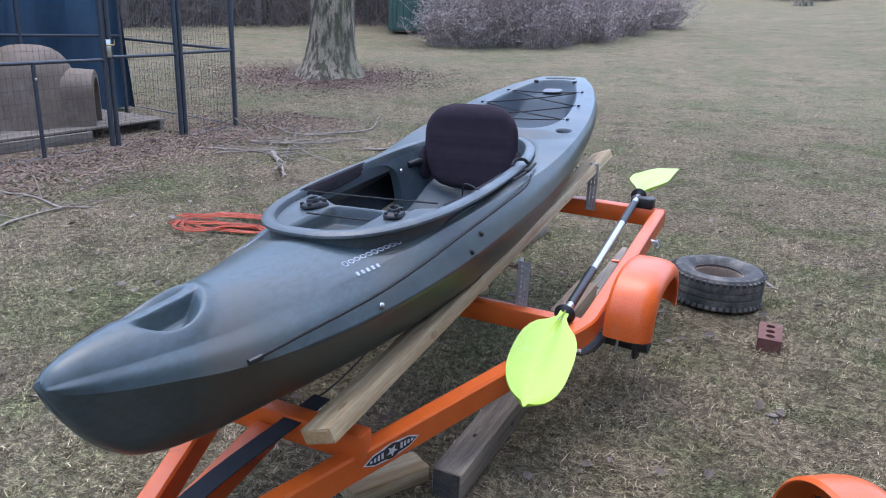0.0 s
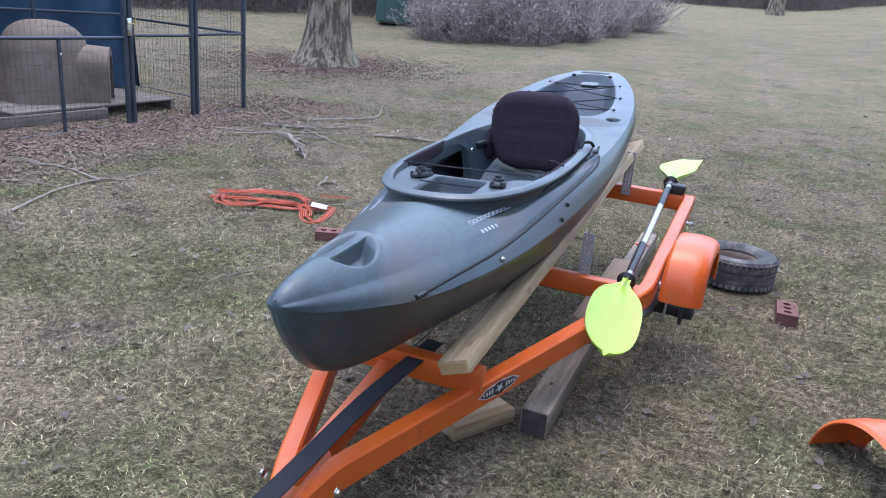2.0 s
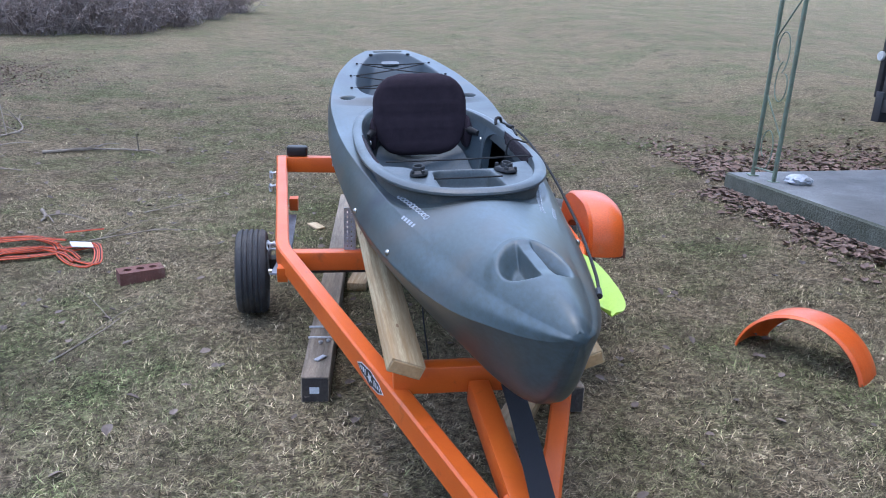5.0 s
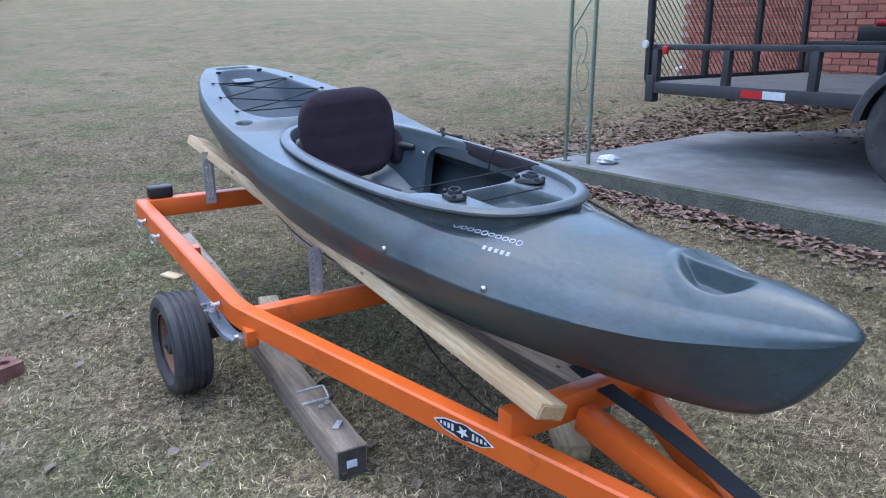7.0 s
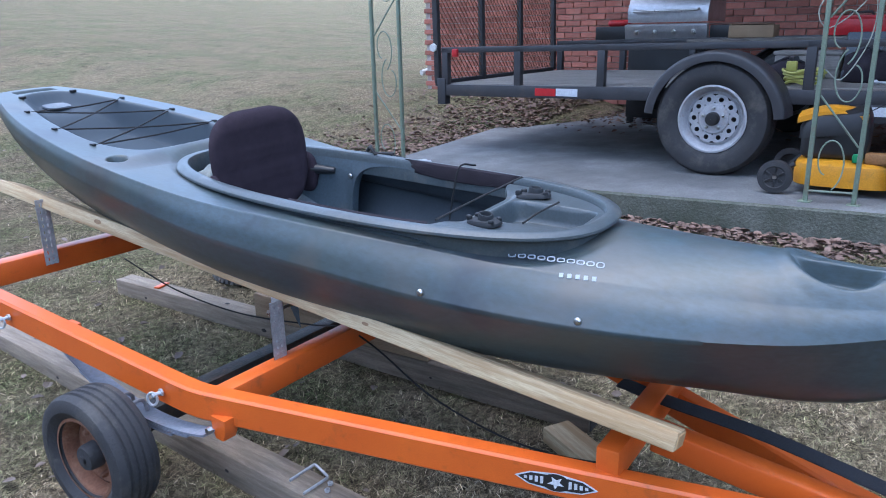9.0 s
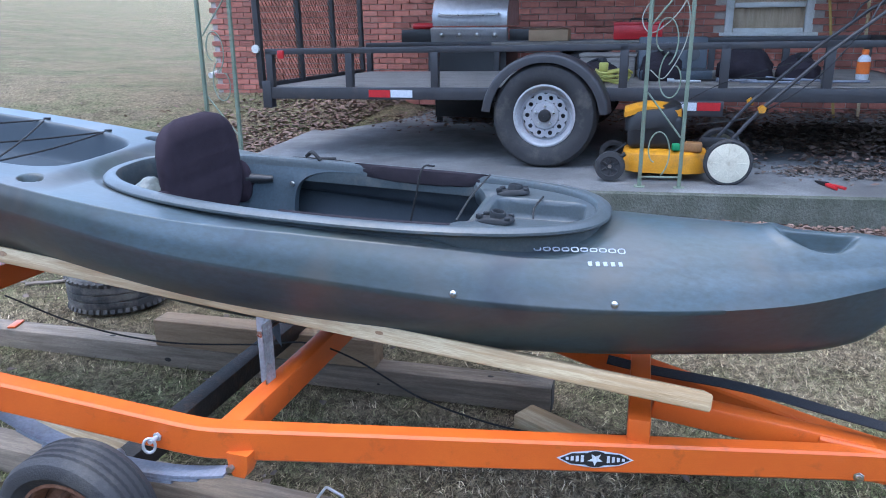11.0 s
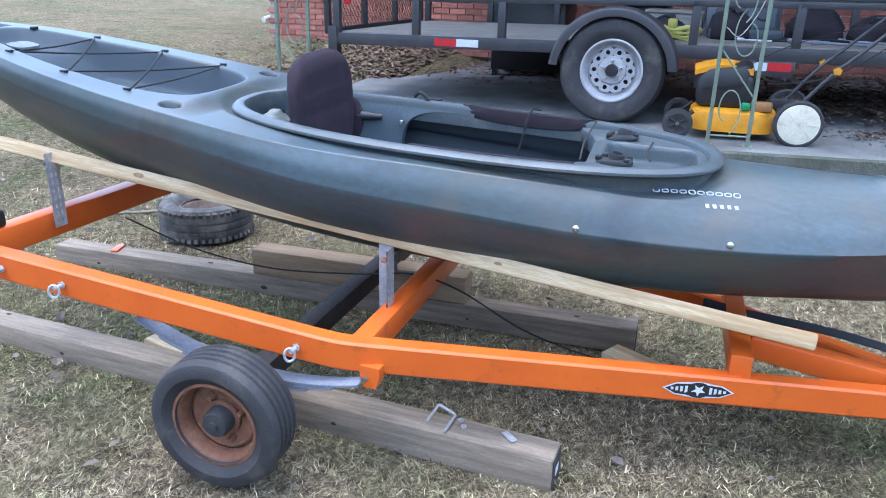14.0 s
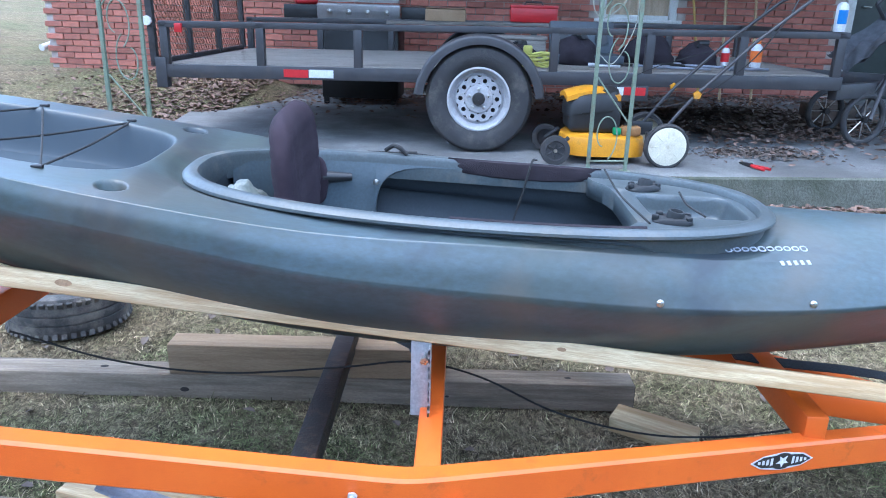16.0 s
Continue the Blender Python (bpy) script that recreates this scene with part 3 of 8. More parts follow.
    for s in (-1, 1):
        bm = B()
        rows = []
        for y in ys:
            inn = max(k_in(y) - 0.012, 0.08)
            top, floor = k_rim(y) - 0.020, k_k(y) + 0.06
            u = min(1.0, abs(y - mid_y) / half_y)
            low = floor + (top - 0.002 - floor) * (1 - u ** 6) ** (1 / 6)
            prof = []
            for k in range(9):
                t = k / 8
                z = top + (low - top) * t
                f = (top - z) / (top - floor)
                prof.append((inn - 0.012 * min(1, f * 6) - 0.032 * f * f, z))
            x1, z1 = prof[-1]
            prof += [(x1 + 0.006, z1 - 0.004), (x1 + 0.03, z1 - 0.001)]
            rows.append([(s * x, y, z) for x, z in prof])
        loft(bm, rows)
        part("side_panel", bm, "liner", kayak, "smooth moulded cockpit wall with a knee recess", 60)

    # moulded seat pan, dished and rising to the back
    bm = B()
    rows = []
    for y in np.linspace(1.56, 2.03, 30):
        h = max(k_in(y) - 0.045, 0.09)
        rise = 0.495 + 0.025 * sstep(1.56, 1.64, y) + 0.10 * sstep(1.70, 1.93, y)
        row = [(h * u, y, rise - 0.05 * (1 - sstep(1.56, 1.595, y)) + 0.03 * abs(u) ** 2.5 - 0.012 * math.cos(u * math.pi) * sstep(1.6, 1.7, y)) for u in np.linspace(-1, 1, 25)]
        rows.append([(row[0][0], y, row[0][2] - 0.08)] + row + [(row[-1][0], y, row[-1][2] - 0.08)])
    loft(bm, rows)
    part("seat_pan", bm, "liner", kayak, "grey-blue moulded seat pan")

    # console in front: a flat shelf with a long recessed tray between two holders, and a lip at the back
    bm = B()
    rows = []
    for y in np.linspace(CK0 + 0.012, 1.085, 190):
        h = max(k_in(y) - 0.011, 0.02)
        row = []
        for i in range(177):
            x = max(-h, min(h, 0.264 * (2 * i / 176 - 1)))
            tray = ((abs(x) / 0.091) ** 7 + (abs(y - 0.932) / 0.118) ** 7) ** (1 / 7)
            z = k_rim(y) - 0.013 - 0.052 * (1 - sstep(0.88, 1.0, tray))
            z -= 0.010 * sstep(1.052, 1.075, y) * (1 - sstep(0.10, 0.16, abs(x)))
            row.append((x, y + 0.05 * sstep(0.10, 0.22, abs(x)) * sstep(1.0, 1.08, y), z))
        rows.append(row)
    loft(bm, rows)
    back = rows[-1]
    loft(bm, [back, [(x, y + 0.004, z - 0.010) for x, y, z in back], [(x, y, z - 0.05) for x, y, z in back], [(x, y - 0.02, z - 0.052) for x, y, z in back]])
    part("console", bm, "rim", kayak, "plastic console with a long recessed tray", 80)
    for s in (-1, 1):
        m = pose(s * 0.128, 1.014, k_rim(1.01) - 0.012, -4, s * 3, s * 12) @ Matrix.Diagonal((0.72, 0.80, 1.0, 1))
        bm = B()
        rows = []
        for r, z in ((1.0, 0.0), (0.98, 0.006), (0.86, 0.011), (0.60, 0.013)):
            rows.append([m @ Vector((0.036 * r * math.copysign(abs(math.cos(q)) ** 0.6, math.cos(q)), 0.056 * r * math.copysign(abs(math.sin(q)) ** 0.7, math.sin(q)), z + 0.003 * math.cos(4 * q) * (1 - r))) for q in np.linspace(0, math.tau, 41)[:-1]])
        loft(bm, rows, closed=True, cap=True)
        holder = part("rod_holder", bm, "holder", kayak, "black moulded accessory holder")
        part("ring", lathe(B(), [(0.0255, 0.008), (0.0235, 0.022), (0.0215, 0.026), (0.0175, 0.026), (0.0155, 0.022), (0.0150, 0.012), (0.0005, 0.0115)], 32, m @ pose(0, -0.006, 0, 10)), "holder", holder, "raised black ring")
        for q in (-1, 1):
            part("lug", box(B(), (0.016, 0.020, 0.014), m @ pose(q * 0.014, 0.040 - 0.006 * q, 0.014, 0, 0, 20 * q), 0.004), "holder", holder)
            part("lug", box(B(), (0.012, 0.018, 0.010), m @ pose(q * 0.020, -0.043, 0.011, 0, 0, -25 * q), 0.003), "holder", holder)
    # elastic cords over the console
    for a, b, sag in (((-0.215, 1.09, 0.766), (0.220, 1.095, 0.768), 0.004), ((-0.098, 0.930, 0.746), (0.098, 0.930, 0.746), 0.003)):
        bm = B()
        tube(bm, spline([a, ((a[0] + b[0]) / 2, (a[1] + b[1]) / 2 + 0.01, (a[2] + b[2]) / 2 - sag), b], 8), 0.0026, 6)
        part("elastic_cord", bm, "cord", kayak)

    # thigh pads on the coaming
    for s in (-1, 1):
        bm = B()
        rows = []
        for y in np.linspace(1.10, 1.51, 16):
            inn = k_in(y)
            z = k_rim(y)
            e = 0.22 + 0.78 * max(0.0, math.sin(math.pi * (y - 1.10) / 0.41)) ** 0.3
            prof = [(-0.002, 0.005), (-0.007, 0.008), (-0.014 * e, 0.004), (-0.018 * e, -0.012), (-0.017 * e + 0.002 * math.sin(y * 90), -0.036 * e), (-0.010, -0.041 * e), (-0.008, -0.02)]
            rows.append([(s * (inn + u), y, z + v) for u, v in prof])
        loft(bm, rows, closed=True, cap=True)
        part("thigh_pad", bm, "pad", kayak, "dark maroon padded thigh brace")

    # seat back: a rounded quilted pad
    bm = B()
    rows = []
    for i in range(25):
        t = i / 24
        z0 = 0.636 + 0.318 * t
        wd = 0.186 * (0.46 + 0.54 * math.sqrt(max(0.0, 1 - max(0.0, 1 - t / 0.42) ** 2))) * (0.42 + 0.58 * math.sqrt(max(0.0, 1 - max(0.0, (t - 0.66) / 0.34) ** 2))) * (0.96 + 0.04 * math.sin(math.pi * t))
        yc = 1.868 + 0.014 * t
        th = 0.031 * (1 - 0.75 * max(0.0, (t - 0.86) / 0.14) ** 2) * (1 - 0.5 * max(0.0, 1 - t / 0.1) ** 2) - 0.0035 * math.cos(t * 5 * math.tau) ** 8
        ring = []
        for k in range(40):
            a = k * math.tau / 40
            c, s = math.cos(a), math.sin(a)
            x = wd * math.copysign(abs(c) ** 0.5, c)
            ring.append((x, yc - 0.45 * (x * x) + (th - 0.003 * math.cos(x / 0.06 * math.pi) ** 8) * math.copysign(abs(s) ** 0.65, s), z0))
        rows.append(ring)
    loft(bm, rows, closed=True, cap=True)
    part("backrest", bm, "fabric", kayak, "dark plum-black quilted fabric seat back", 80)
    for s in (-1, 1):
        bm = B()
        rows = []
        for u in np.linspace(-1, 1, 13):
            r = math.sqrt(max(0.0, 1 - abs(u) ** 3))
            rows.append([(s * (0.176 + 0.013 * math.sin(q) + 0.03 * (1 - u) / 2 * 0.6), 1.862 + 0.038 * u, 0.726 + (0.014 + 0.052 * r) * math.cos(q)) for q in np.linspace(0, math.tau, 17)[:-1]])
        loft(bm, rows, closed=True, cap=True)
        part("side_wing", bm, "fabric", kayak, "black padded wing of the seat back")
        bm = B()
        tube(bm, spline([(s * 0.192, 1.84, 0.735), (s * 0.205, 1.80, 0.732), (s * 0.216, 1.765, 0.73)], 5), [0.016 - 0.0006 * k for k in range(11)], 12)
        part("seat_strap", bm, "black", kayak)
        bm = B()
        lathe(bm, [(0.0085, 0), (0.007, 0.004), (0.0005, 0.006)], 12, pose(s * 0.212, 1.70, 0.718, 0, -s * 90, 0))
        part("screw", bm, "chrome", kayak)

    # black discs for the shade deep in the rod holes, and the stern grip
    for s in (-1, 1):
        bm = B()
        lathe(bm, [(0.0005, 0.0), (0.031, -0.001), (0.031, -0.008)], 24, pose(s * 0.265, 2.185, k_d(2.185) - 0.034) @ Matrix.Diagonal((1, 0.85, 1, 1)))
        part("rod_hole", bm, "black", kayak, "black disc for the shade deep in a rod hole")
    bm = B()
    prism(bm, [(0.046 * math.copysign(abs(math.cos(a)) ** 0.6, math.cos(a)), 0.036 * math.copysign(abs(math.sin(a)) ** 0.6, math.sin(a))) for a in np.linspace(0, math.tau, 25)[:-1]], 0.006, pose(0, 2.920, k_d(2.920) - 0.035, 9))
    part("stern_grip_plate", bm, mat("pale_grip", (0.20, 0.225, 0.25), (0.15, 0.17, 0.19), 0.75), kayak, "pale grip opening at the stern")
    # cleats and elastic cord over the rear well
    pins = []
    for y in (2.34, 2.555, 2.785):
        for s in (-1, 1):
            x = s * (well_half(y) + 0.022)
            pins.append((x - s * 0.012, y, k_d(y) - 0.004))
            bm = B()
            box(bm, (0.011, 0.024, 0.008), pose(x, y, k_d(y) - 0.001), 0.003)
            part("cord_cleat", bm, "black", kayak)
    for i, j in ((0, 3), (1, 2), (2, 5), (3, 4), (0, 1), (4, 5)):
        a, b = Vector(pins[i]), Vector(pins[j])
        bm = B()
        tube(bm, spline([a, (a + b) / 2 - Vector((0, 0, 0.006)), b], 5), 0.0028, 6)
        part("elastic_cord", bm, "cord", kayak)
    for s in (-1, 1):
        for y in (2.96,):
            bm = B()
            box(bm, (0.02, 0.02, 0.01), pose(s * 0.098, y, k_d(y) + 0.002), 0.003)
            part("cord_cleat", bm, "black", kayak)

    # bolts on the hull sides
    for s, y, z in ((-1, 0.729, 0.606), (-1, 1.076, 0.626), (1, 0.72, 0.606), (1, 1.12, 0.634), (1, 1.19, 0.668)):
        bm = B()
        lathe(bm, [(0.0085, 0), (0.008, 0.004), (0.0045, 0.007), (0.0005, 0.0075)], 14, pose(s * (side_point(y, z)[0] + 0.0003), y, z, 0, s * 78, 0))
        part("hull_bolt", bm, "chrome" if s < 0 or y < 1 else "black", kayak, "bolt on the hull side")

    # deck line along one gunwale
    bm = B()
    pts = [(k_w(y) * f + 0.002, y, z) for y, f, z in ((0.37, 1.0, 0.612), (0.46, 0.995, 0.622), (0.7, 0.98, 0.642), (0.9, 0.965, 0.668), (1.1, 0.955, 0.698), (1.3, 0.95, 0.722), (1.5, 0.945, 0.745), (1.6, 0.90, 0.765))]
    tube(bm, spline(pts, 6), 0.004, 7)
    part("deck_line", bm, "cord", kayak, "black cord along the gunwale")
    bm = B()
    tube(bm, [(k_w(y) + 0.001, y, z) for y, z in ((0.345, 0.608), (0.36, 0.609), (0.375, 0.611))], 0.007, 10)
    part("pad_eye", bm, "black", kayak, "black pad eye")
    bm = B()
    tube(bm, spline([(0.296, 1.50, k_rim(1.50) - 0.010), (0.306, 1.58, k_rim(1.58) - 0.006), (0.304, 1.66, k_rim(1.66) - 0.006), (0.296, 1.73, k_rim(1.73) - 0.008)], 5), 0.0045, 8)
    box(bm, (0.018, 0.052, 0.012), pose(0.305, 1.62, k_rim(1.62) - 0.003, 0, 0, 4), 0.004)
    part("toggle_cord", bm, "cord", kayak, "black cord with a toggle beside the coaming")
    bm = B()
    tube(bm, spline([(0.27, 1.27, 0.776), (0.215, 1.29, 0.782), (0.205, 1.31, 0.70), (0.21, 1.33, 0.62)], 6), 0.003, 6)
    part("elastic_cord", bm, "cord", kayak)
    bm = B()
    tube(bm, spline([(0.25, 1.62, 0.785), (0.255, 1.64, 0.803), (0.275, 1.66, 0.803), (0.285, 1.68, 0.788)], 5), 0.006, 7)
    part("carry_loop", bm, "cord", kayak)

    # maker's word as plain rings and bars, on both sides of the bow
    for s in (-1, 1):
        marks = [(0.722 + 0.0205 * i, 0.0175, 0.0165 if i in (0, 5) else 0.0135, 0) for i in range(10)] + [(0.722 + 0.0165 * i, 0.0125, 0.0135, 1) for i in range(5)]
        for yy, ww, hh, row in marks:
            zc = [0.694, 0.675][row] + 0.05 * (yy - 0.70)
            c0 = Vector(side_point(yy, zc))
            ty = (Vector(side_point(yy + 0.01, zc)) - Vector(side_point(yy - 0.01, zc))).normalized()
            tz = (Vector(side_point(yy, zc + 0.005)) - Vector(side_point(yy, zc - 0.005))).normalized()
            nx = ty.cross(tz).normalized()
            tz = nx.cross(ty)
            f = Matrix((nx, ty, tz)).transposed().to_4x4()
            f.translation = c0
            f = Matrix.Diagonal((s, 1, 1, 1)) @ f
            bm = B()
            if row:
                box(bm, (0.0016, ww * 0.72, hh * 0.85), f, 0.0003, 1)
                part("print_bar", bm, "print", kayak)
            else:
                ring = [(math.copysign(abs(math.cos(q)) ** 0.7, math.cos(q)), math.copysign(abs(math.sin(q)) ** 0.7, math.sin(q))) for q in np.linspace(0, math.tau, 17)[:-1]]
                rows = [[f @ Vector((dx, c * (ww / 2 - k), v * (hh / 2 - k))) for c, v in ring] for dx, k in ((-0.001, 0), (0.001, 0), (0.001, 0.0024), (-0.001, 0.0024))]
                loft(bm, rows, closed=True)
                part("print_bar", bm, "print", kayak)
    return kayak


make_kayak()


def make_bag():
    bm = B()
    bmesh.ops.create_icosphere(bm, subdivisions=4, radius=1.0)
    for v in bm.verts:
        n = noise.noise(v.co * 2.3) + 0.5 * noise.noise(v.co * 6.1)
        f = 1 + 0.16 * n
        v.co = Vector((v.co.x * 0.085 * f, v.co.y * 0.05 * f, max(v.co.z * 0.075 * f * (1.0 - 0.25 * v.co.x), -0.06)))
    bag = part("dry_bag", bm, mat("grey_green_bag", (0.20, 0.225, 0.205), (0.13, 0.15, 0.14), 0.45, scale=14, fine=90, bump=0.3), smooth=80)
    bag.matrix_world = KAYAK @ pose(-0.075, 1.975, 0.715, 0, 6, -12)
    tagged(bag, "crumpled grey-green dry bag behind the kayak seat", "bag")


make_bag()


# ---- boat trailer ----
def torus_tyre(bm, r, width, hole, m, seg=48, flat=0.72, groove=True):
    """A tyre about z: tread, shoulders, side walls and bead; with tread grooves."""
    h = width / 2
    prof = [(hole, -h * 0.62), (hole + 0.008, -h * 0.74), (hole + (r - hole) * 0.35, -h * 0.98), (hole + (r - hole) * 0.6, -h), (r * 0.93, -h * 0.93), (r * 0.985, -h * flat), (r, -h * 0.42)]
    if groove:
        prof += [(r, -h * 0.26), (r - 0.006, -h * 0.24), (r - 0.006, -h * 0.18), (r, -h * 0.16), (r + 0.001, -h * 0.0), (r, h * 0.16), (r - 0.006, h * 0.18), (r - 0.006, h * 0.24), (r, h * 0.26)]
    prof += [(r, h * 0.42), (r * 0.985, h * flat), (r * 0.93, h * 0.93), (hole + (r - hole) * 0.6, h), (hole + (r - hole) * 0.35, h * 0.98), (hole + 0.008, h * 0.74), (hole, h * 0.62)]
    return lathe(bm, prof, seg, m)


def lug_blocks(bm, r, width, m, count=44, inner=0.72, depth=0.012, length=0.13):
    """Shoulder lugs of a coarse tread."""
    for s in (-1, 1):
        for k in range(count):
            a = k * math.tau / count
            box(bm, (depth, math.tau * r / count * 0.62, width * length), m @ pose(0, 0, 0, 0, 0, math.degrees(a)) @ pose(r * 0.985, 0, s * width * inner / 2, 0, s * 24, 0), 0.002, 1)


def small_wheel(parent, m, name="wheel", label="small trailer wheel with rusty rim"):
    w = part(name, lathe(B(), [(0.05, -0.01), (0.05, 0.01), (0.0005, 0.012)], 20, m), "rust", parent, label)
    bm = B()
    h, hole, r = 0.064, 0.110, 0.180
    prof = [(hole, -0.04), (hole + 0.008, -0.048), (hole + 0.03, -h), (0.160, -h), (0.172, -h * 0.90), (0.178, -h * 0.72)]
    for q in (-0.5, -0.17, 0.17, 0.5):
        prof += [(r, h * q - 0.006), (r - 0.006, h * q - 0.003), (r - 0.006, h * q + 0.003), (r, h * q + 0.006)]
    prof += [(0.178, h * 0.72), (0.172, h * 0.90), (0.160, h), (hole + 0.03, h), (hole + 0.008, 0.048), (hole, 0.04)]
    # ribs run in a fine zigzag round the tread
    rings = []
    seg = 120
    for q, z in prof:
        wig = 0.0012 if q > 0.1735 and abs(z) < h * 0.7 else 0.0
        rings.append([bm.verts.new(m @ Vector((q * math.cos(k * math.tau / seg), q * math.sin(k * math.tau / seg), z + wig * (1 if k % 2 else -1)))) for k in range(seg)])
    for x, y in zip(rings, rings[1:]):
        for k in range(seg):
            bm.faces.new((x[k], x[(k + 1) % seg], y[(k + 1) % seg], y[k]))
    part("tyre", bm, "tyre", w, "worn black rubber tyre")
    bm = B()
    lathe(bm, [(0.112, -0.046), (0.118, -0.045), (0.117, -0.040), (0.106, -0.038), (0.098, -0.02), (0.094, 0.0), (0.085, 0.006), (0.06, 0.0), (0.045, 0.0), (0.043, 0.008), (0.0005, 0.01)], 36, m)
    lathe(bm, [(0.110, 0.050), (0.118, 0.049), (0.117, 0.042), (0.106, 0.038), (0.098, 0.02), (0.096, 0.0)], 36, m)
    part("rim", bm, "rust", w, "rusted pressed steel rim")
    bm = B()
    lathe(bm, [(0.038, 0.0), (0.036, 0.04), (0.032, 0.048), (0.012, 0.05), (0.011, 0.056), (0.0005, 0.057)], 24, m)
    part("hub_cap", bm, "tyre", w, "dark greasy hub")
    for k in range(4):
        bm = B()
        lathe(bm, [(0.0095, 0.0), (0.009, 0.016), (0.006, 0.024), (0.0005, 0.025)], 6, m @ pose(0.062 * math.cos(k * 1.571 + 0.4), 0.062 * math.sin(k * 1.571 + 0.4), 0))
        part("wheel_nut", bm, "rust", w)
    return w


def fender_mesh(bm, m, r=0.262, width=0.205, a0=-10, a1=185, lip=0.035, square=1.0, high=1.0, corner=0.022, inner=0.01):
    """A round mudguard about local y: the arc and its rounded outer side lip."""
    n = 36
    rows = []
    h, k = width / 2, corner
    for i in range(n + 1):
        a = radians(a0 + (a1 - a0) * i / n)
        c, s = math.cos(a), math.sin(a)
        c, s = math.copysign(abs(c) ** square, c), math.copysign(abs(s) ** square, s) * high
        prof = [(r - lip - k * 0.5, h - 0.001), (r - k, h), (r - k * 0.55, h - k * 0.12), (r - k * 0.2, h - k * 0.45), (r, h - k), (r + 0.003, 0), (r, -h + 0.012), (r - 0.01, -h), (r - inner, -h), (r - inner - 0.004, -h + 0.004), (r - 0.012, -h + 0.006), (r - 0.005, -h + 0.014), (r - 0.002, 0), (r - 0.005, h - k - 0.003), (r - k * 0.4, h - k * 0.6), (r - k - 0.003, h - 0.005), (r - lip - k * 0.5, h - 0.006)]
        rows.append([m @ Vector((q * c, u, q * s)) for q, u in prof])
    return loft(bm, rows, closed=True, cap=True)


L_REAR, L_BEND, R_BEND, R_REAR = (-1.905, 3.225, 0.448), (-1.795, 2.15, 0.327), (-0.676, 2.16, 0.325), (-0.715, 3.245, 0.452)
JOINT_L, JOINT_R, TONGUE = (-1.225, 0.80, 0.184), (-1.115, 0.82, 0.184), (-1.148, 0.13, 0.100)


def lerp(p, q, t):
    return tuple(a + (b - a) * t for a, b in zip(p, q))


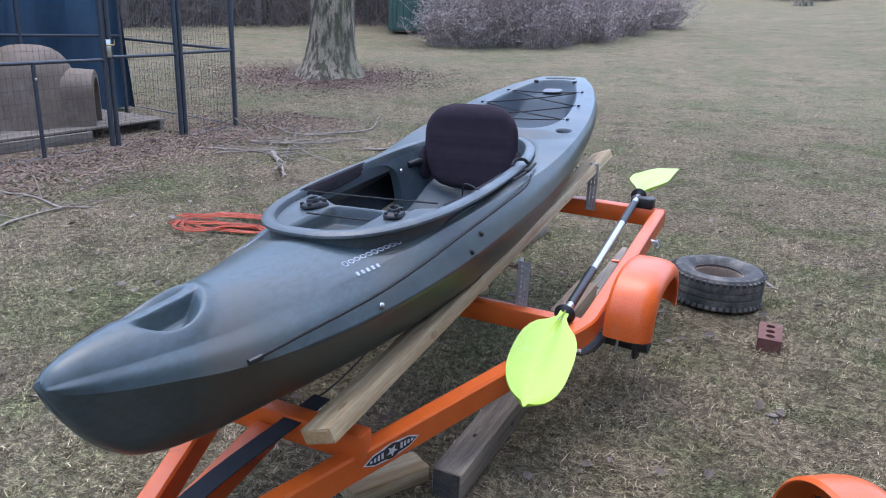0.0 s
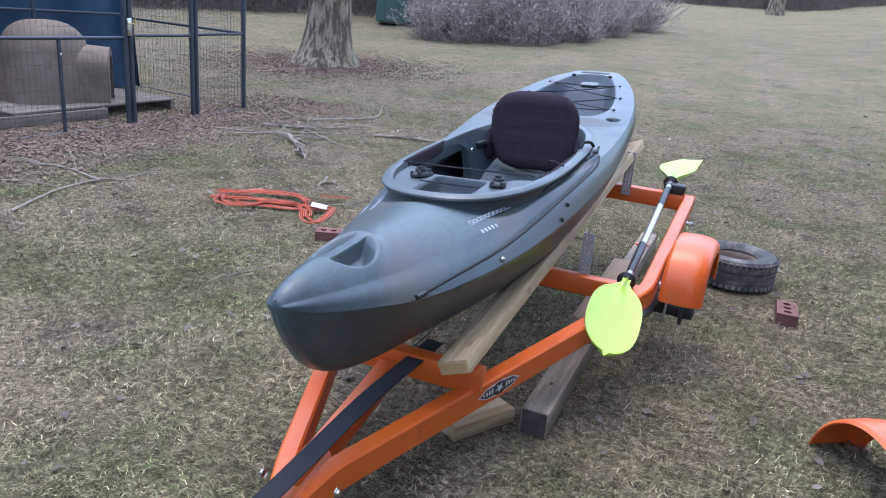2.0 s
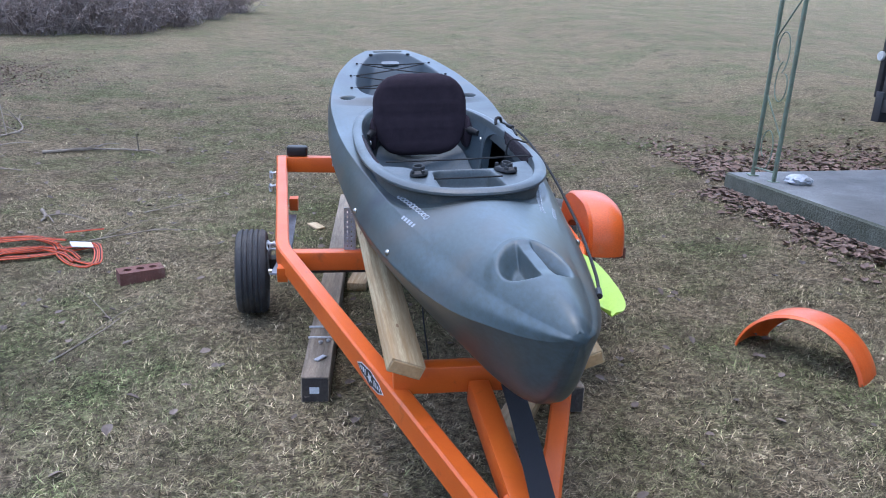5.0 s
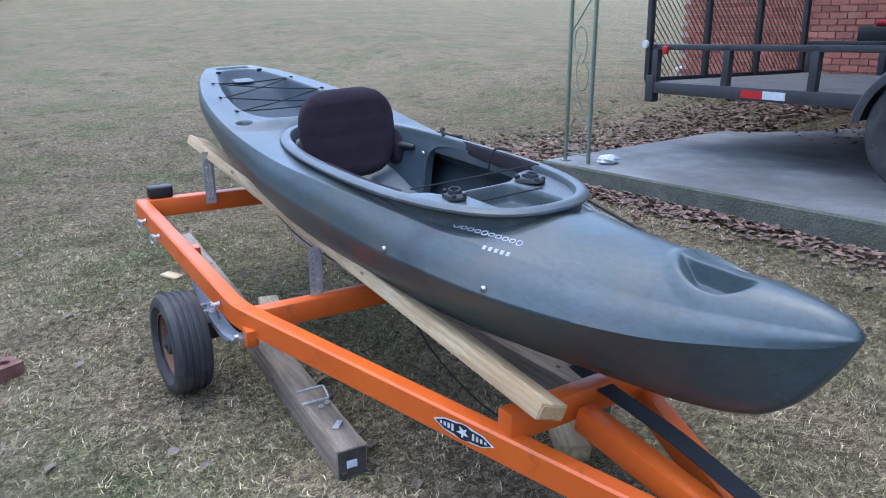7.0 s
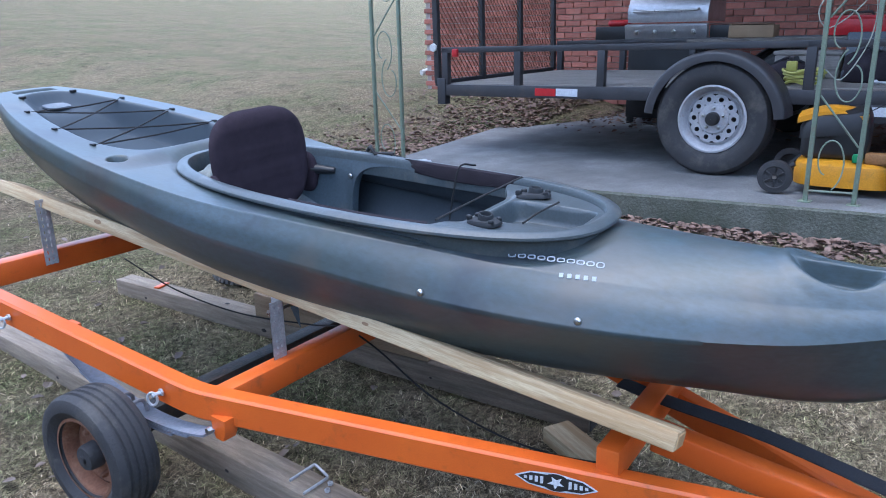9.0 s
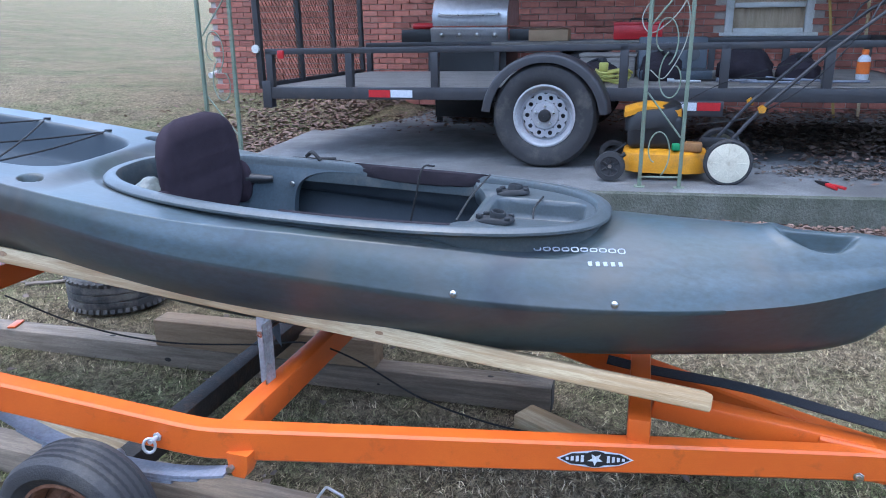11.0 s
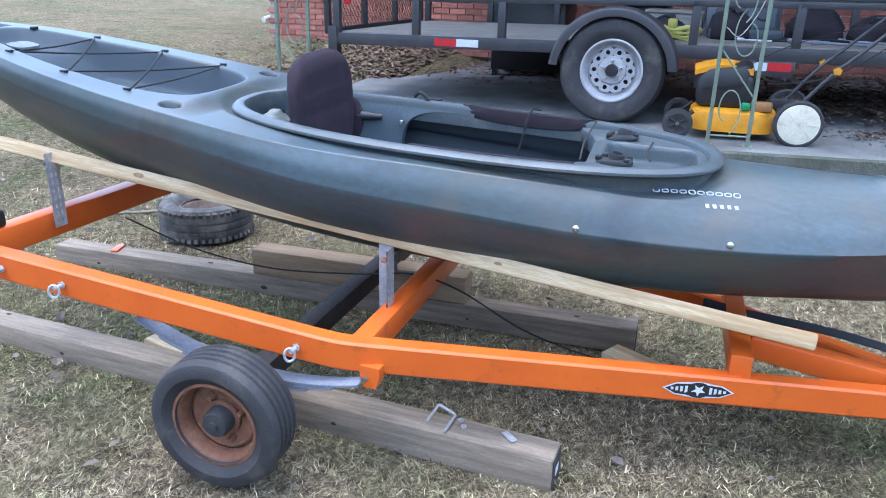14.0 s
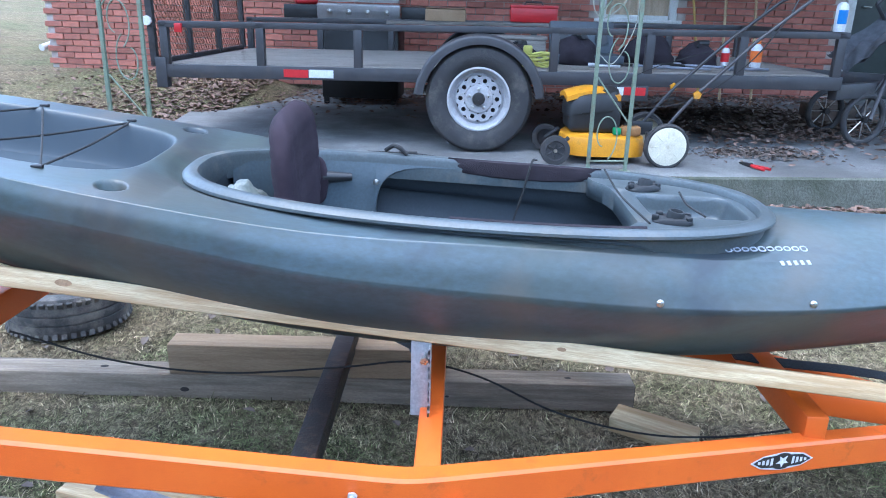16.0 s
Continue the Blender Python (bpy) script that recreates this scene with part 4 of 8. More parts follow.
def make_trailer():
    tr = thing("boat_trailer", pose(-1.25, 2.4, 0), "orange painted steel boat trailer carrying a kayak", "trailer")
    inv = tr.matrix_world.inverted()

    def tp(name, bm, material, label="", parent=None):
        bmesh.ops.transform(bm, matrix=inv, verts=bm.verts[:])
        return part(name, bm, material, parent or tr, label)

    def bent_rail(pts, w, h):
        bm = B()
        line = []
        p = [Vector(v) for v in pts]
        for i, v in enumerate(p):
            if 0 < i < len(p) - 1:
                a, b = (p[i - 1] - v).normalized() * 0.06, (p[i + 1] - v).normalized() * 0.06
                line += [v + a, v + a * 0.35 + b * 0.08, v + b * 0.35 + a * 0.08, v + b]
            else:
                line.append(v)
        rows = []
        for i, v in enumerate(line):
            d = (line[min(i + 1, len(line) - 1)] - line[max(i - 1, 0)]).normalized()
            x = d.cross(Vector((0, 0, 1))).normalized()
            z = x.cross(d)
            c = 0.006
            prof = [(-w / 2 + c, -h / 2), (w / 2 - c, -h / 2), (w / 2, -h / 2 + c), (w / 2, h / 2 - c), (w / 2 - c, h / 2), (-w / 2 + c, h / 2), (-w / 2, h / 2 - c), (-w / 2, -h / 2 + c)]
            rows.append([v + x * u + z * q for u, q in prof])
        return loft(bm, rows, closed=True, cap=True)

    tp("side_rail", bent_rail([L_REAR, L_BEND, JOINT_L, (-1.148 - 0.02, 0.69, 0.163)], 0.05, 0.076), "orange", "bent orange side rail")
    tp("side_rail", bent_rail([R_REAR, R_BEND, JOINT_R, (-1.148 + 0.02, 0.69, 0.163)], 0.05, 0.076), "orange", "bent orange side rail")
    tp("tongue", bent_rail([(-1.17, 0.85, 0.186), (-1.148, 0.63, 0.155), TONGUE], 0.075, 0.09), "orange", "orange drawbar")
    tp("centre_beam", beam(B(), (-1.205, 1.235, 0.262), (-1.16, 0.72, 0.184), 0.056, 0.065, bevel=0.006), "orange", "orange middle beam")
    tp("front_crossbar", beam(B(), (-1.425, 1.255, 0.288), (-0.935, 1.285, 0.288), 0.052, 0.075, bevel=0.005), "orange")
    tp("middle_crossbar", beam(B(), (-1.77, 2.118, 0.316), (-0.69, 2.168, 0.316), 0.052, 0.07, bevel=0.005), "orange")
    tp("rear_crossbar", beam(B(), lerp(L_REAR, R_REAR, 0.02), lerp(L_REAR, R_REAR, 0.98), 0.06, 0.076, bevel=0.005), "orange")
    for p, q in ((L_REAR, L_BEND), (R_REAR, R_BEND)):
        d = (Vector(p) - Vector(q)).normalized() * 0.012
        tp("end_cap", beam(B(), Vector(p), Vector(p) + d, 0.053, 0.079, bevel=0.004), "orange")

    # slotted brackets that carry the boards
    for x, y, z0, z1 in ((-1.530, 2.155, 0.33, 0.510), (-0.935, 2.195, 0.33, 0.510), (-1.615, 3.19, 0.45, 0.672), (-1.035, 3.215, 0.45, 0.665)):
        bm = B()
        s = 1 if x < -1.25 else -1
        box(bm, (0.004, 0.042, z1 - z0), pose(x, y, (z0 + z1) / 2), 0.001)
        for u in (0.007, 0.022, 0.037):
            box(bm, (0.010, 0.0042, z1 - z0), pose(x - s * u, y - 0.021, (z0 + z1) / 2))
        for k in range(10):
            box(bm, (0.040, 0.004, 0.011), pose(x - s * 0.022, y - 0.021, z0 + 0.007 + (z1 - z0 - 0.014) * k / 9))
        tp("bunk_bracket", bm, "galv", "slotted galvanised bracket")
        bm = B()
        tube(bm, [(x - s * 0.03, y - 0.01, z1 - 0.03), (x + s * 0.07, y - 0.01, z1 - 0.03)], 0.0045, 8)
        tube(bm, [(x - s * 0.03, y - 0.01, z1 - 0.03), (x - s * 0.038, y - 0.01, z1 - 0.03)], 0.009, 6)
        tp("bracket_bolt", bm, "chrome")

    # axle, springs, wheels
    bm = B()
    beam(bm, (-1.88, 2.395, 0.229), (-0.60, 2.455, 0.229), 0.056, 0.007, bevel=0.002)
    beam(bm, (-1.88, 2.370, 0.201), (-0.60, 2.430, 0.201), 0.007, 0.056, bevel=0.002)
    tp("axle", bm, "axleblack", "worn black angle iron axle")
    for x, sgn in ((-1.845, -1), (-0.655, 1)):
        bm = B()
        for k in range(3):
            f = 1 - 0.22 * k
            pts = [(x - sgn * 0.028, 2.40 + u * f, 0.238 - 0.008 * k + 0.055 * (u * f / 0.32) ** 2 + u * f * 0.06) for u in np.linspace(-0.315, 0.33, 25)]
            rows = []
            for p in pts:
                rows.append([(p[0] - 0.022, p[1], p[2] - 0.003), (p[0] + 0.022, p[1], p[2] - 0.003), (p[0] + 0.022, p[1], p[2] + 0.003), (p[0] - 0.022, p[1], p[2] + 0.003)])
            loft(bm, rows, closed=True, cap=True)
        tp("leaf_spring", bm, "spring" if sgn < 0 else "blacksteel", "grey leaf spring" if sgn < 0 else "black leaf spring")
        for y, z in ((2.07, 0.296), (2.735, 0.362)):
            bm = B()
            prism(bm, [(0.026, 0.034), (0.024, 0.0), (0.014, -0.022), (-0.014, -0.022), (-0.024, 0.0), (-0.026, 0.034)], 0.036, pose(x - sgn * (0.058 if y < 2.2 else 0.04), y, z - (0.022 if y < 2.2 else 0), 90, 0, 90))
            tp("spring_hanger", bm, "orange")
            bm = B()
            tube(bm, [(x - sgn * 0.02, y, z - 0.006), (x - sgn * 0.008, y, z - 0.006)], 0.008, 6)
            tp("hanger_bolt", bm, "chrome")
        bm = B()
        for dy in (-0.03, 0.03):
            bm = B()
            tube(bm, spline([(x - 0.03, 2.40 + dy, 0.18), (x - 0.03, 2.40 + dy, 0.262), (x, 2.40 + dy, 0.275), (x + 0.03, 2.40 + dy, 0.262), (x + 0.03, 2.40 + dy, 0.18)], 4), 0.005, 7)
            tp("spring_bolt", bm, "galv", "galvanised U-bolt")
    small_wheel(tr, inv @ pose(-1.940, 2.388, 0.176, 0, -90, 5) @ Matrix.Scale(0.935, 4))
    bm = B()
    lathe(bm, [(0.03, -0.05), (0.032, 0.0), (0.06, 0.004), (0.06, 0.014), (0.033, 0.018), (0.03, 0.05), (0.0005, 0.056)], 24, pose(-0.575, 2.43, 0.205, 0, 90, 0))
    tp("bare_hub", bm, "tyre", "greasy axle hub without a wheel")
    bm = B()
    fender_mesh(bm, pose(-0.556, 2.405, 0.312, 0, 0, -90), r=0.228, width=0.152, a0=0, a1=180, square=0.72, high=0.86, corner=0.045, inner=0.13)
    tp("mudguard", bm, "orange_plastic", "glossy orange plastic mudguard")

    # eye bolts, clevis pins and shackles on the rails
    for t, s in ((0.86, -1), (0.69, -1), (0.09, -1), (0.75, 1), (0.12, 1)):
        p = lerp(L_BEND, L_REAR, t) if s < 0 else lerp(R_BEND, R_REAR, t)
        t0 = -0.028 if s < 0 else 0.028
        bm = B()
        tube(bm, [(p[0] + t0, p[1], p[2]), (p[0] + t0 * 2.0, p[1], p[2])], 0.0055, 8)
        tube(bm, [(p[0] + t0 * 1.02, p[1], p[2]), (p[0] + t0 * 1.22, p[1], p[2])], 0.010, 6)
        tube(bm, [(p[0] + t0 * 1.9 + 0.007 * math.cos(a) * s, p[1] + 0.010 * math.cos(a) + 0.004, p[2] - 0.010 + 0.017 * math.sin(a)) for a in np.linspace(0, math.tau, 17)[:-1]], 0.0035, 7, closed=True)
        tp("eye_bolt", bm, "galv", "zinc eye bolt")

    # bolts through the rails at the drawbar joint
    for x, y, z, s in ((-1.262, 0.76, 0.173, -1), (-1.076, 0.79, 0.176, 1)):
        bm = B()
        lathe(bm, [(0.013, 0.0), (0.012, 0.002), (0.0085, 0.0025), (0.008, 0.009), (0.0005, 0.010)], 6, pose(x, y, z, 0, s * 90, 0))
        tp("joint_bolt", bm, "chrome", "zinc bolt head")

    # tail lamps on the rear corners
    for x, y in ((-1.83, 3.23), (-0.79, 3.24)):
        bm = B()
        box(bm, (0.10, 0.055, 0.05), pose(x, y, 0.513), 0.01, 3)
        lamp = tp("tail_lamp", bm, "black", "black tail lamp on the rear crossbar")
        bm = B()
        box(bm, (0.092, 0.012, 0.042), pose(x, y + 0.032, 0.513), 0.004)
        tp("lens", bm, "red", "red lamp lens", lamp)

    # rail marks: a pale star badge and bars, as plain shapes
    for s in (-1, 1):
        a, b = (L_BEND, JOINT_L) if s < 0 else (R_BEND, JOINT_R)
        m = along(a, b) 
        ln = (Vector(b) - Vector(a)).length
        off = -0.0262 if (m.to_3x3() @ Vector((1, 0, 0))).x * s < 0 else 0.0262
        m = m @ pose(off, 0.09 * ln, 0.0, 0, 90, 0) @ Matrix.Diagonal((0.78, 0.9, 1, 1))
        star = [(0.026 * (1 if k % 2 == 0 else 0.42) * math.cos(k * math.pi / 5), 0.026 * (1 if k % 2 == 0 else 0.42) * math.sin(k * math.pi / 5)) for k in range(10)]
        bm = B()
        prism(bm, [(0.0, -0.092), (0.017, -0.062), (0.021, 0.0), (0.017, 0.062), (0.0, 0.092), (-0.017, 0.062), (-0.021, 0.0), (-0.017, -0.062)], 0.0012, m)
        badge = tp("badge", bm, "black", "black and white star badge")
        bm = B()
        prism(bm, [(0.0, -0.100), (0.020, -0.065), (0.025, -0.03), (0.029, 0.0), (0.025, 0.03), (0.020, 0.065), (0.0, 0.100), (-0.020, 0.065), (-0.025, 0.03), (-0.029, 0.0), (-0.025, -0.03), (-0.020, -0.065)], 0.0006, m)
        tp("badge_edge", bm, "white", "", badge)
        bm = B()
        prism(bm, [(p[0] * 0.8, p[1] * 0.8) for p in star], 0.003, m)
        tp("badge_star", bm, "white", "", badge)
        bm = B()
        prism(bm, [(0.027 * math.cos(t), 0.034 * math.sin(t)) for t in np.linspace(0, math.tau, 21)[:-1]], 0.0018, m)
        tp("badge_disc", bm, "black", "", badge)
        for k in range(8):
            zz = (0.034 + 0.013 * (k % 4)) * (1 if k < 4 else -1)
            bm = B()
            hb = 0.012 - 0.0024 * (k % 4)
            prism(bm, [(-hb, zz - 0.0045), (hb, zz - 0.003), (hb * 0.8, zz + 0.0045), (-hb, zz + 0.003)], 0.002, m)
            tp("badge_bar", bm, "white", "", badge)

    # winch on the drawbar, and its strap up to the bow
    bm = B()
    for x in (-1.19, -1.105):
        prism(bm, [(-0.085, -0.07), (0.09, -0.07), (0.085, -0.02), (0.05, 0.065), (0.0, 0.085), (-0.05, 0.05), (-0.09, 0.02)], 0.005, pose(x, 0.375, 0.228, 90, 0, 90) @ Matrix.Diagonal((0.9, 0.85, 1, 1)))
    winch = tp("winch", bm, "black", "black hand winch on the drawbar")
    winch.location = (0.0, 0.018, -0.020)
    bm = B()
    tube(bm, [(-1.185, 0.385, 0.245), (-1.11, 0.385, 0.245)], 0.045, 24)
    tp("strap_drum", bm, "strap", "", winch)
    bm = B()
    lathe(bm, [(0.072, -0.004), (0.074, 0), (0.072, 0.004), (0.02, 0.005)], 36, pose(-1.20, 0.365, 0.245, 0, 90, 0))
    for k in range(30):
        box(bm, (0.008, 0.006, 0.008), pose(-1.20, 0.365, 0.245, 12 * k, 0, 0) @ pose(0, 0, 0.074), 0.001, 1)
    tp("gear_wheel", bm, "black", "black toothed gear wheel", winch)
    for y, z, r in ((0.435, 0.205, 0.012), (0.425, 0.255, 0.009), (0.30, 0.195, 0.011), (0.365, 0.245, 0.014)):
        bm = B()
        lathe(bm, [(r, 0.0), (r * 0.95, 0.008), (r * 0.5, 0.009), (r * 0.45, 0.016), (0.0005, 0.0165)], 6, pose(-1.193 if r < 0.013 else -1.204, y, z, 0, -90, 0))
        tp("winch_nut", bm, "chrome", "zinc nut", winch)
    bm = B()
    beam(bm, (-1.208, 0.44, 0.262), (-1.208, 0.405, 0.285), 0.008, 0.014, bevel=0.002)
    beam(bm, (-1.208, 0.425, 0.285), (-1.208, 0.445, 0.245), 0.008, 0.010, bevel=0.002)
    tp("pawl", bm, "galv", "zinc ratchet pawl", winch)
    bm = B()
    beam(bm, (-1.212, 0.37, 0.245), (-1.212, 0.30, 0.19), 0.012, 0.024)
    tp("crank_arm", bm, "galv", "", winch)
    bm = B()
    tube(bm, [(-1.225, 0.335, 0.245), (-1.225, 0.31, 0.215), (-1.225, 0.285, 0.185)], [0.011, 0.014, 0.012], 12)
    tp("crank_grip", bm, "brownwood", "wooden crank grip", winch)
    bm = B()
    for y in (0.455, 0.29):
        bm = B()
        tube(bm, [(-1.198, y, 0.24), (-1.198, y, 0.10)], 0.0055, 8)
        tube(bm, [(-1.098, y, 0.24), (-1.098, y, 0.10)], 0.0055, 8)
        tube(bm, [(-1.20, y, 0.232), (-1.096, y, 0.232)], 0.0055, 8)
        tp("winch_bolt", bm, "galv", "", winch)
    bm = B()
    loft(bm, [[(x - 0.026, y, z), (x + 0.026, y, z), (x + 0.026, y, z + 0.003), (x - 0.026, y, z + 0.003)] for x, y, z in spline([(-1.145, 0.42, 0.214), (-1.142, 0.70, 0.250), (-1.135, 1.0, 0.298), (-1.13, 1.23, 0.312), (-1.125, 1.36, 0.325)], 4)], closed=True, cap=True)
    tp("winch_strap", bm, "strap", "black webbing winch strap")
    # wiring under the frame
    bm = B()
    tube(bm, spline([(-1.38, 3.18, 0.40), (-1.33, 2.95, 0.31), (-1.26, 2.7, 0.255), (-1.22, 2.4, 0.27), (-1.25, 2.2, 0.315), (-1.29, 2.03, 0.305), (-1.30, 1.83, 0.222), (-1.30, 1.62, 0.178), (-1.31, 1.45, 0.185), (-1.33, 1.3, 0.225), (-1.33, 1.25, 0.245)], 8), 0.0027, 7)
    tp("wiring_cable", bm, "cord", "black wiring cable sagging under the frame")
    return tr


make_trailer()


# ---- boards, timbers and blocks ----
def wood_piece(name, p, q, w, h, material, label, roll=0.0, cat="timber", group="", bevel=0.004):
    """A sawn board from p to q, its bottom middle line at those points."""
    m = along(p, q)
    ln = (Vector(q) - Vector(p)).length
    bm = B()
    box(bm, (w, ln, h), pose(0, 0, h / 2), bevel, 2)
    m = m @ pose(0, 0, 0, 0, roll, 0)
    if name not in ("timber", "bunk_board"):
        ob = part(name, bm, material)
        ob.matrix_world = m
        return tagged(ob, label, cat, group)
    ob = thing(name, m, label, cat, group)
    part("beam" if name == "timber" else "plank", bm, material, ob)
    old = name == "timber"
    for s in (-1, 1):
        part("end_grain", box(B(), (w - 0.010, 0.003, h - 0.010), pose(0, s * (ln / 2 + 0.0005), h / 2), 0.001, 1), "endgrain" if old else "pine_end", ob, "dark sawn end" if old else "sawn board end")
    rng = random.Random(int(abs(p[0]) * 1000))
    for k in range(9 if old else 7):
        y = -ln / 2 + ln * (k + rng.uniform(0.1, 0.9)) / (9 if old else 7)
        r = rng.uniform(0.004, 0.011)
        side = k % 3
        f = pose(rng.uniform(-0.3, 0.3) * w, y, h + 0.0002) if side == 0 else pose((w / 2 + 0.0002) * (1 if side == 1 else -1), y, h * rng.uniform(0.35, 0.65), 0, 90, 0)
        part("knot", prism(B(), [(r * 0.8 * math.cos(q), r * (1.4 if old else 1.9) * math.sin(q)) for q in np.linspace(0, math.tau, 15)[:-1]], 0.0012, f), "endgrain" if old else "knot", ob)
    return ob


wood_piece("bunk_board", (-1.408, 1.115, 0.366), (-1.625, 3.44, 0.662), 0.089, 0.040, "pine", "new pine board lying under the kayak hull", 22, "board", "boards under the kayak")
wood_piece("bunk_board", (-0.950, 1.130, 0.372), (-1.050, 3.46, 0.642), 0.089, 0.040, "pine", "new pine board lying under the kayak hull", -22, "board", "boards under the kayak")
wood_piece("timber", (-1.65, 1.64, 0.0), (-1.60, 4.19, -0.03), 0.09, 0.092, "oldwood", "weathered grey square timber lying on the grass", 0, "timber", "timbers under the trailer", 0.006)
wood_piece("timber", (-0.85, 1.55, 0.0), (-0.985, 3.95, -0.02), 0.09, 0.092, "oldwood", "weathered grey square timber lying on the grass", 0, "timber", "timbers under the trailer", 0.006)
wood_piece("wood_block", (-0.882, 2.14, 0.0890), (-0.930, 2.99, 0.0815), 0.089, 0.10, "brownwood", "brown treated block lying on the timber", 0, "timber", "", 0.005)
wood_piece("wood_wedge", (-1.08, 1.40, 0.0), (-0.97, 1.62, 0.0), 0.09, 0.05, "pine", "short offcut of pale pine on the grass", 0, "timber")
wood_piece("wood_offcut", (-1.530, 2.62, 0.0), (-1.462, 3.04, 0.0), 0.085, 0.038, "pine", "pale pine offcut lying on the grass", 0, "timber")


# ---- paddle ----
def make_paddle():
    pd = thing("paddle", along((-0.716, 1.680, 0.318), (-0.850, 3.727, 0.590)), "kayak paddle with lime green blades and a metal shaft", "paddle")
    half = (Vector((-0.716, 1.680, 0.318)) - Vector((-0.850, 3.727, 0.590))).length / 2
    bm = B()
    tube(bm, [(0, y, 0) for y in np.linspace(-half + 0.39, half - 0.39, 12)], 0.0145, 16)
    shaft = part("shaft", bm, "alu", pd, "grey metal shaft")
    for y0, y1 in ((-half + 0.52, -half + 0.80), (half - 0.80, half - 0.56)):
        part("grip_sleeve", tube(B(), [(0, y0, 0), (0, y1, 0)], 0.0158, 16), "black", pd, "black grip sleeve")
    for s in (-1, 1):
        bm = B()
        n = 22
        rows = []
        tilt = radians(-13 if s < 0 else 2)
        for i in range(n + 1):
            t = math.sin(math.pi / 2 * i / n)
            wd = max(0.015 if t < 0.4 else 0.003, 0.092 * max(0.0, 1 - abs((t - 0.56) / 0.442) ** 2.7) ** 0.5) if s < 0 else 0.015 + 0.076 * sstep(0.0, 0.52, t)
            yy = -half + 0.44 - 0.44 * t
            row = []
            for k in range(17):
                u = 2 * k / 16 - 1
                x = wd * u + (0.030 if s < 0 else 0.020) * t * t
                dy = 0.0 if s < 0 else t ** 3 * (0.17 * max(0.0, -u) ** 1.8 + 0.03 * max(0.0, u) ** 3)
                rib = 0.010 * math.exp(-(u / 0.16) ** 2) * (1 - t) + 0.014 * (1 - t) ** 4
                z = 0.016 * u * u * t - (0.04 if s < 0 else 0.012) * t * t
                row.append((x, yy + dy, z, rib))
            top = [(x, y, z + 0.0025 + r) for x, y, z, r in row]
            low = [(x, y, z - 0.0025 - r * 0.5) for x, y, z, r in row]
            ring = top + low[::-1]
            c, sn = math.cos(tilt), math.sin(tilt)
            rows.append([(x * c - z * sn, y if s < 0 else -y, x * sn + z * c) for x, y, z in ring])
        loft(bm, rows, closed=True, cap=True)
        part("blade", bm, "lime", pd, "lime green plastic blade")
        part("drip_ring", lathe(B(), [(0.0145, -0.02), (0.02, -0.016), (0.034, -0.004), (0.035, 0.0), (0.022, 0.006), (0.0145, 0.014)], 24, pose(0, s * (half - 0.455), 0, 90 * s, 0, 0)), "black", pd, "black drip ring")
    return pd


make_paddle()


# ---- things on the lawn ----
def cored_brick(m, label):
    bm = B()
    lx, ly, lz = 0.092, 0.195, 0.06
    # a ring of outline and three holes bridged in the top face
    n = 12
    holes = [(0, -0.055), (0, 0), (0, 0.055)]
    xs = [-lx / 2, lx / 2]
    for z, up in ((lz, True), (0.0, False)):
        for k, (cx, cy) in enumerate(holes):
            ya, yb = [(-ly / 2, -0.0275), (-0.0275, 0.0275), (0.0275, ly / 2)][k]
            ring = [bm.verts.new((cx + 0.018 * math.cos(a), cy + 0.018 * math.sin(a), z)) for a in [j * math.tau / n + math.pi / n for j in range(n)]]
            out = []
            for j in range(n):
                a = j * math.tau / n + math.pi / n
                c, s = math.cos(a), math.sin(a)
                f = min((lx / 2) / max(abs(c), 1e-6), ((yb - cy) if s > 0 else (cy - ya)) / max(abs(s), 1e-6))
                out.append(bm.verts.new((cx + f * c, cy + f * s, z)))
            for j in range(n):
                i = (j + 1) % n
                bm.faces.new((ring[j], ring[i], out[i], out[j]))
            corners = [(lx / 2, yb), (-lx / 2, yb), (-lx / 2, ya), (lx / 2, ya)]
            for q, (x, y) in enumerate(corners):
                near = sorted(out, key=lambda v: (v.co.x - x) ** 2 + (v.co.y - y) ** 2)[:2]
                bm.faces.new((near[0], near[1], bm.verts.new((x, y, z))))
            if up:
                lathe(bm, [(0.018, lz), (0.0175, 0.003), (0.0005, 0.003)], n, pose(cx, cy, 0, 0, 0, 180 / n))
    for p in range(4):
        c = [(lx / 2, -ly / 2), (lx / 2, ly / 2), (-lx / 2, ly / 2), (-lx / 2, -ly / 2)]
        a, b = c[p], c[(p + 1) % 4]
        bm.faces.new([bm.verts.new(v) for v in ((*a, 0), (*b, 0), (*b, lz), (*a, lz))])
    bmesh.ops.remove_doubles(bm, verts=bm.verts[:], dist=0.0002)
    ob = part("brick", bm, "loosebrick", smooth=False)
    ob.matrix_world = m
    return tagged(ob, label, "brick", "loose bricks")


cored_brick(pose(-0.180, 3.19, ground_z(-0.18, 3.19) - 0.004, 0, 0, 4), "red-brown cored brick with three holes on the grass")
cored_brick(pose(-2.52, 2.86, ground_z(-2.52, 2.86) - 0.006, 0, 0, -62), "red-brown cored brick lying on the grass")


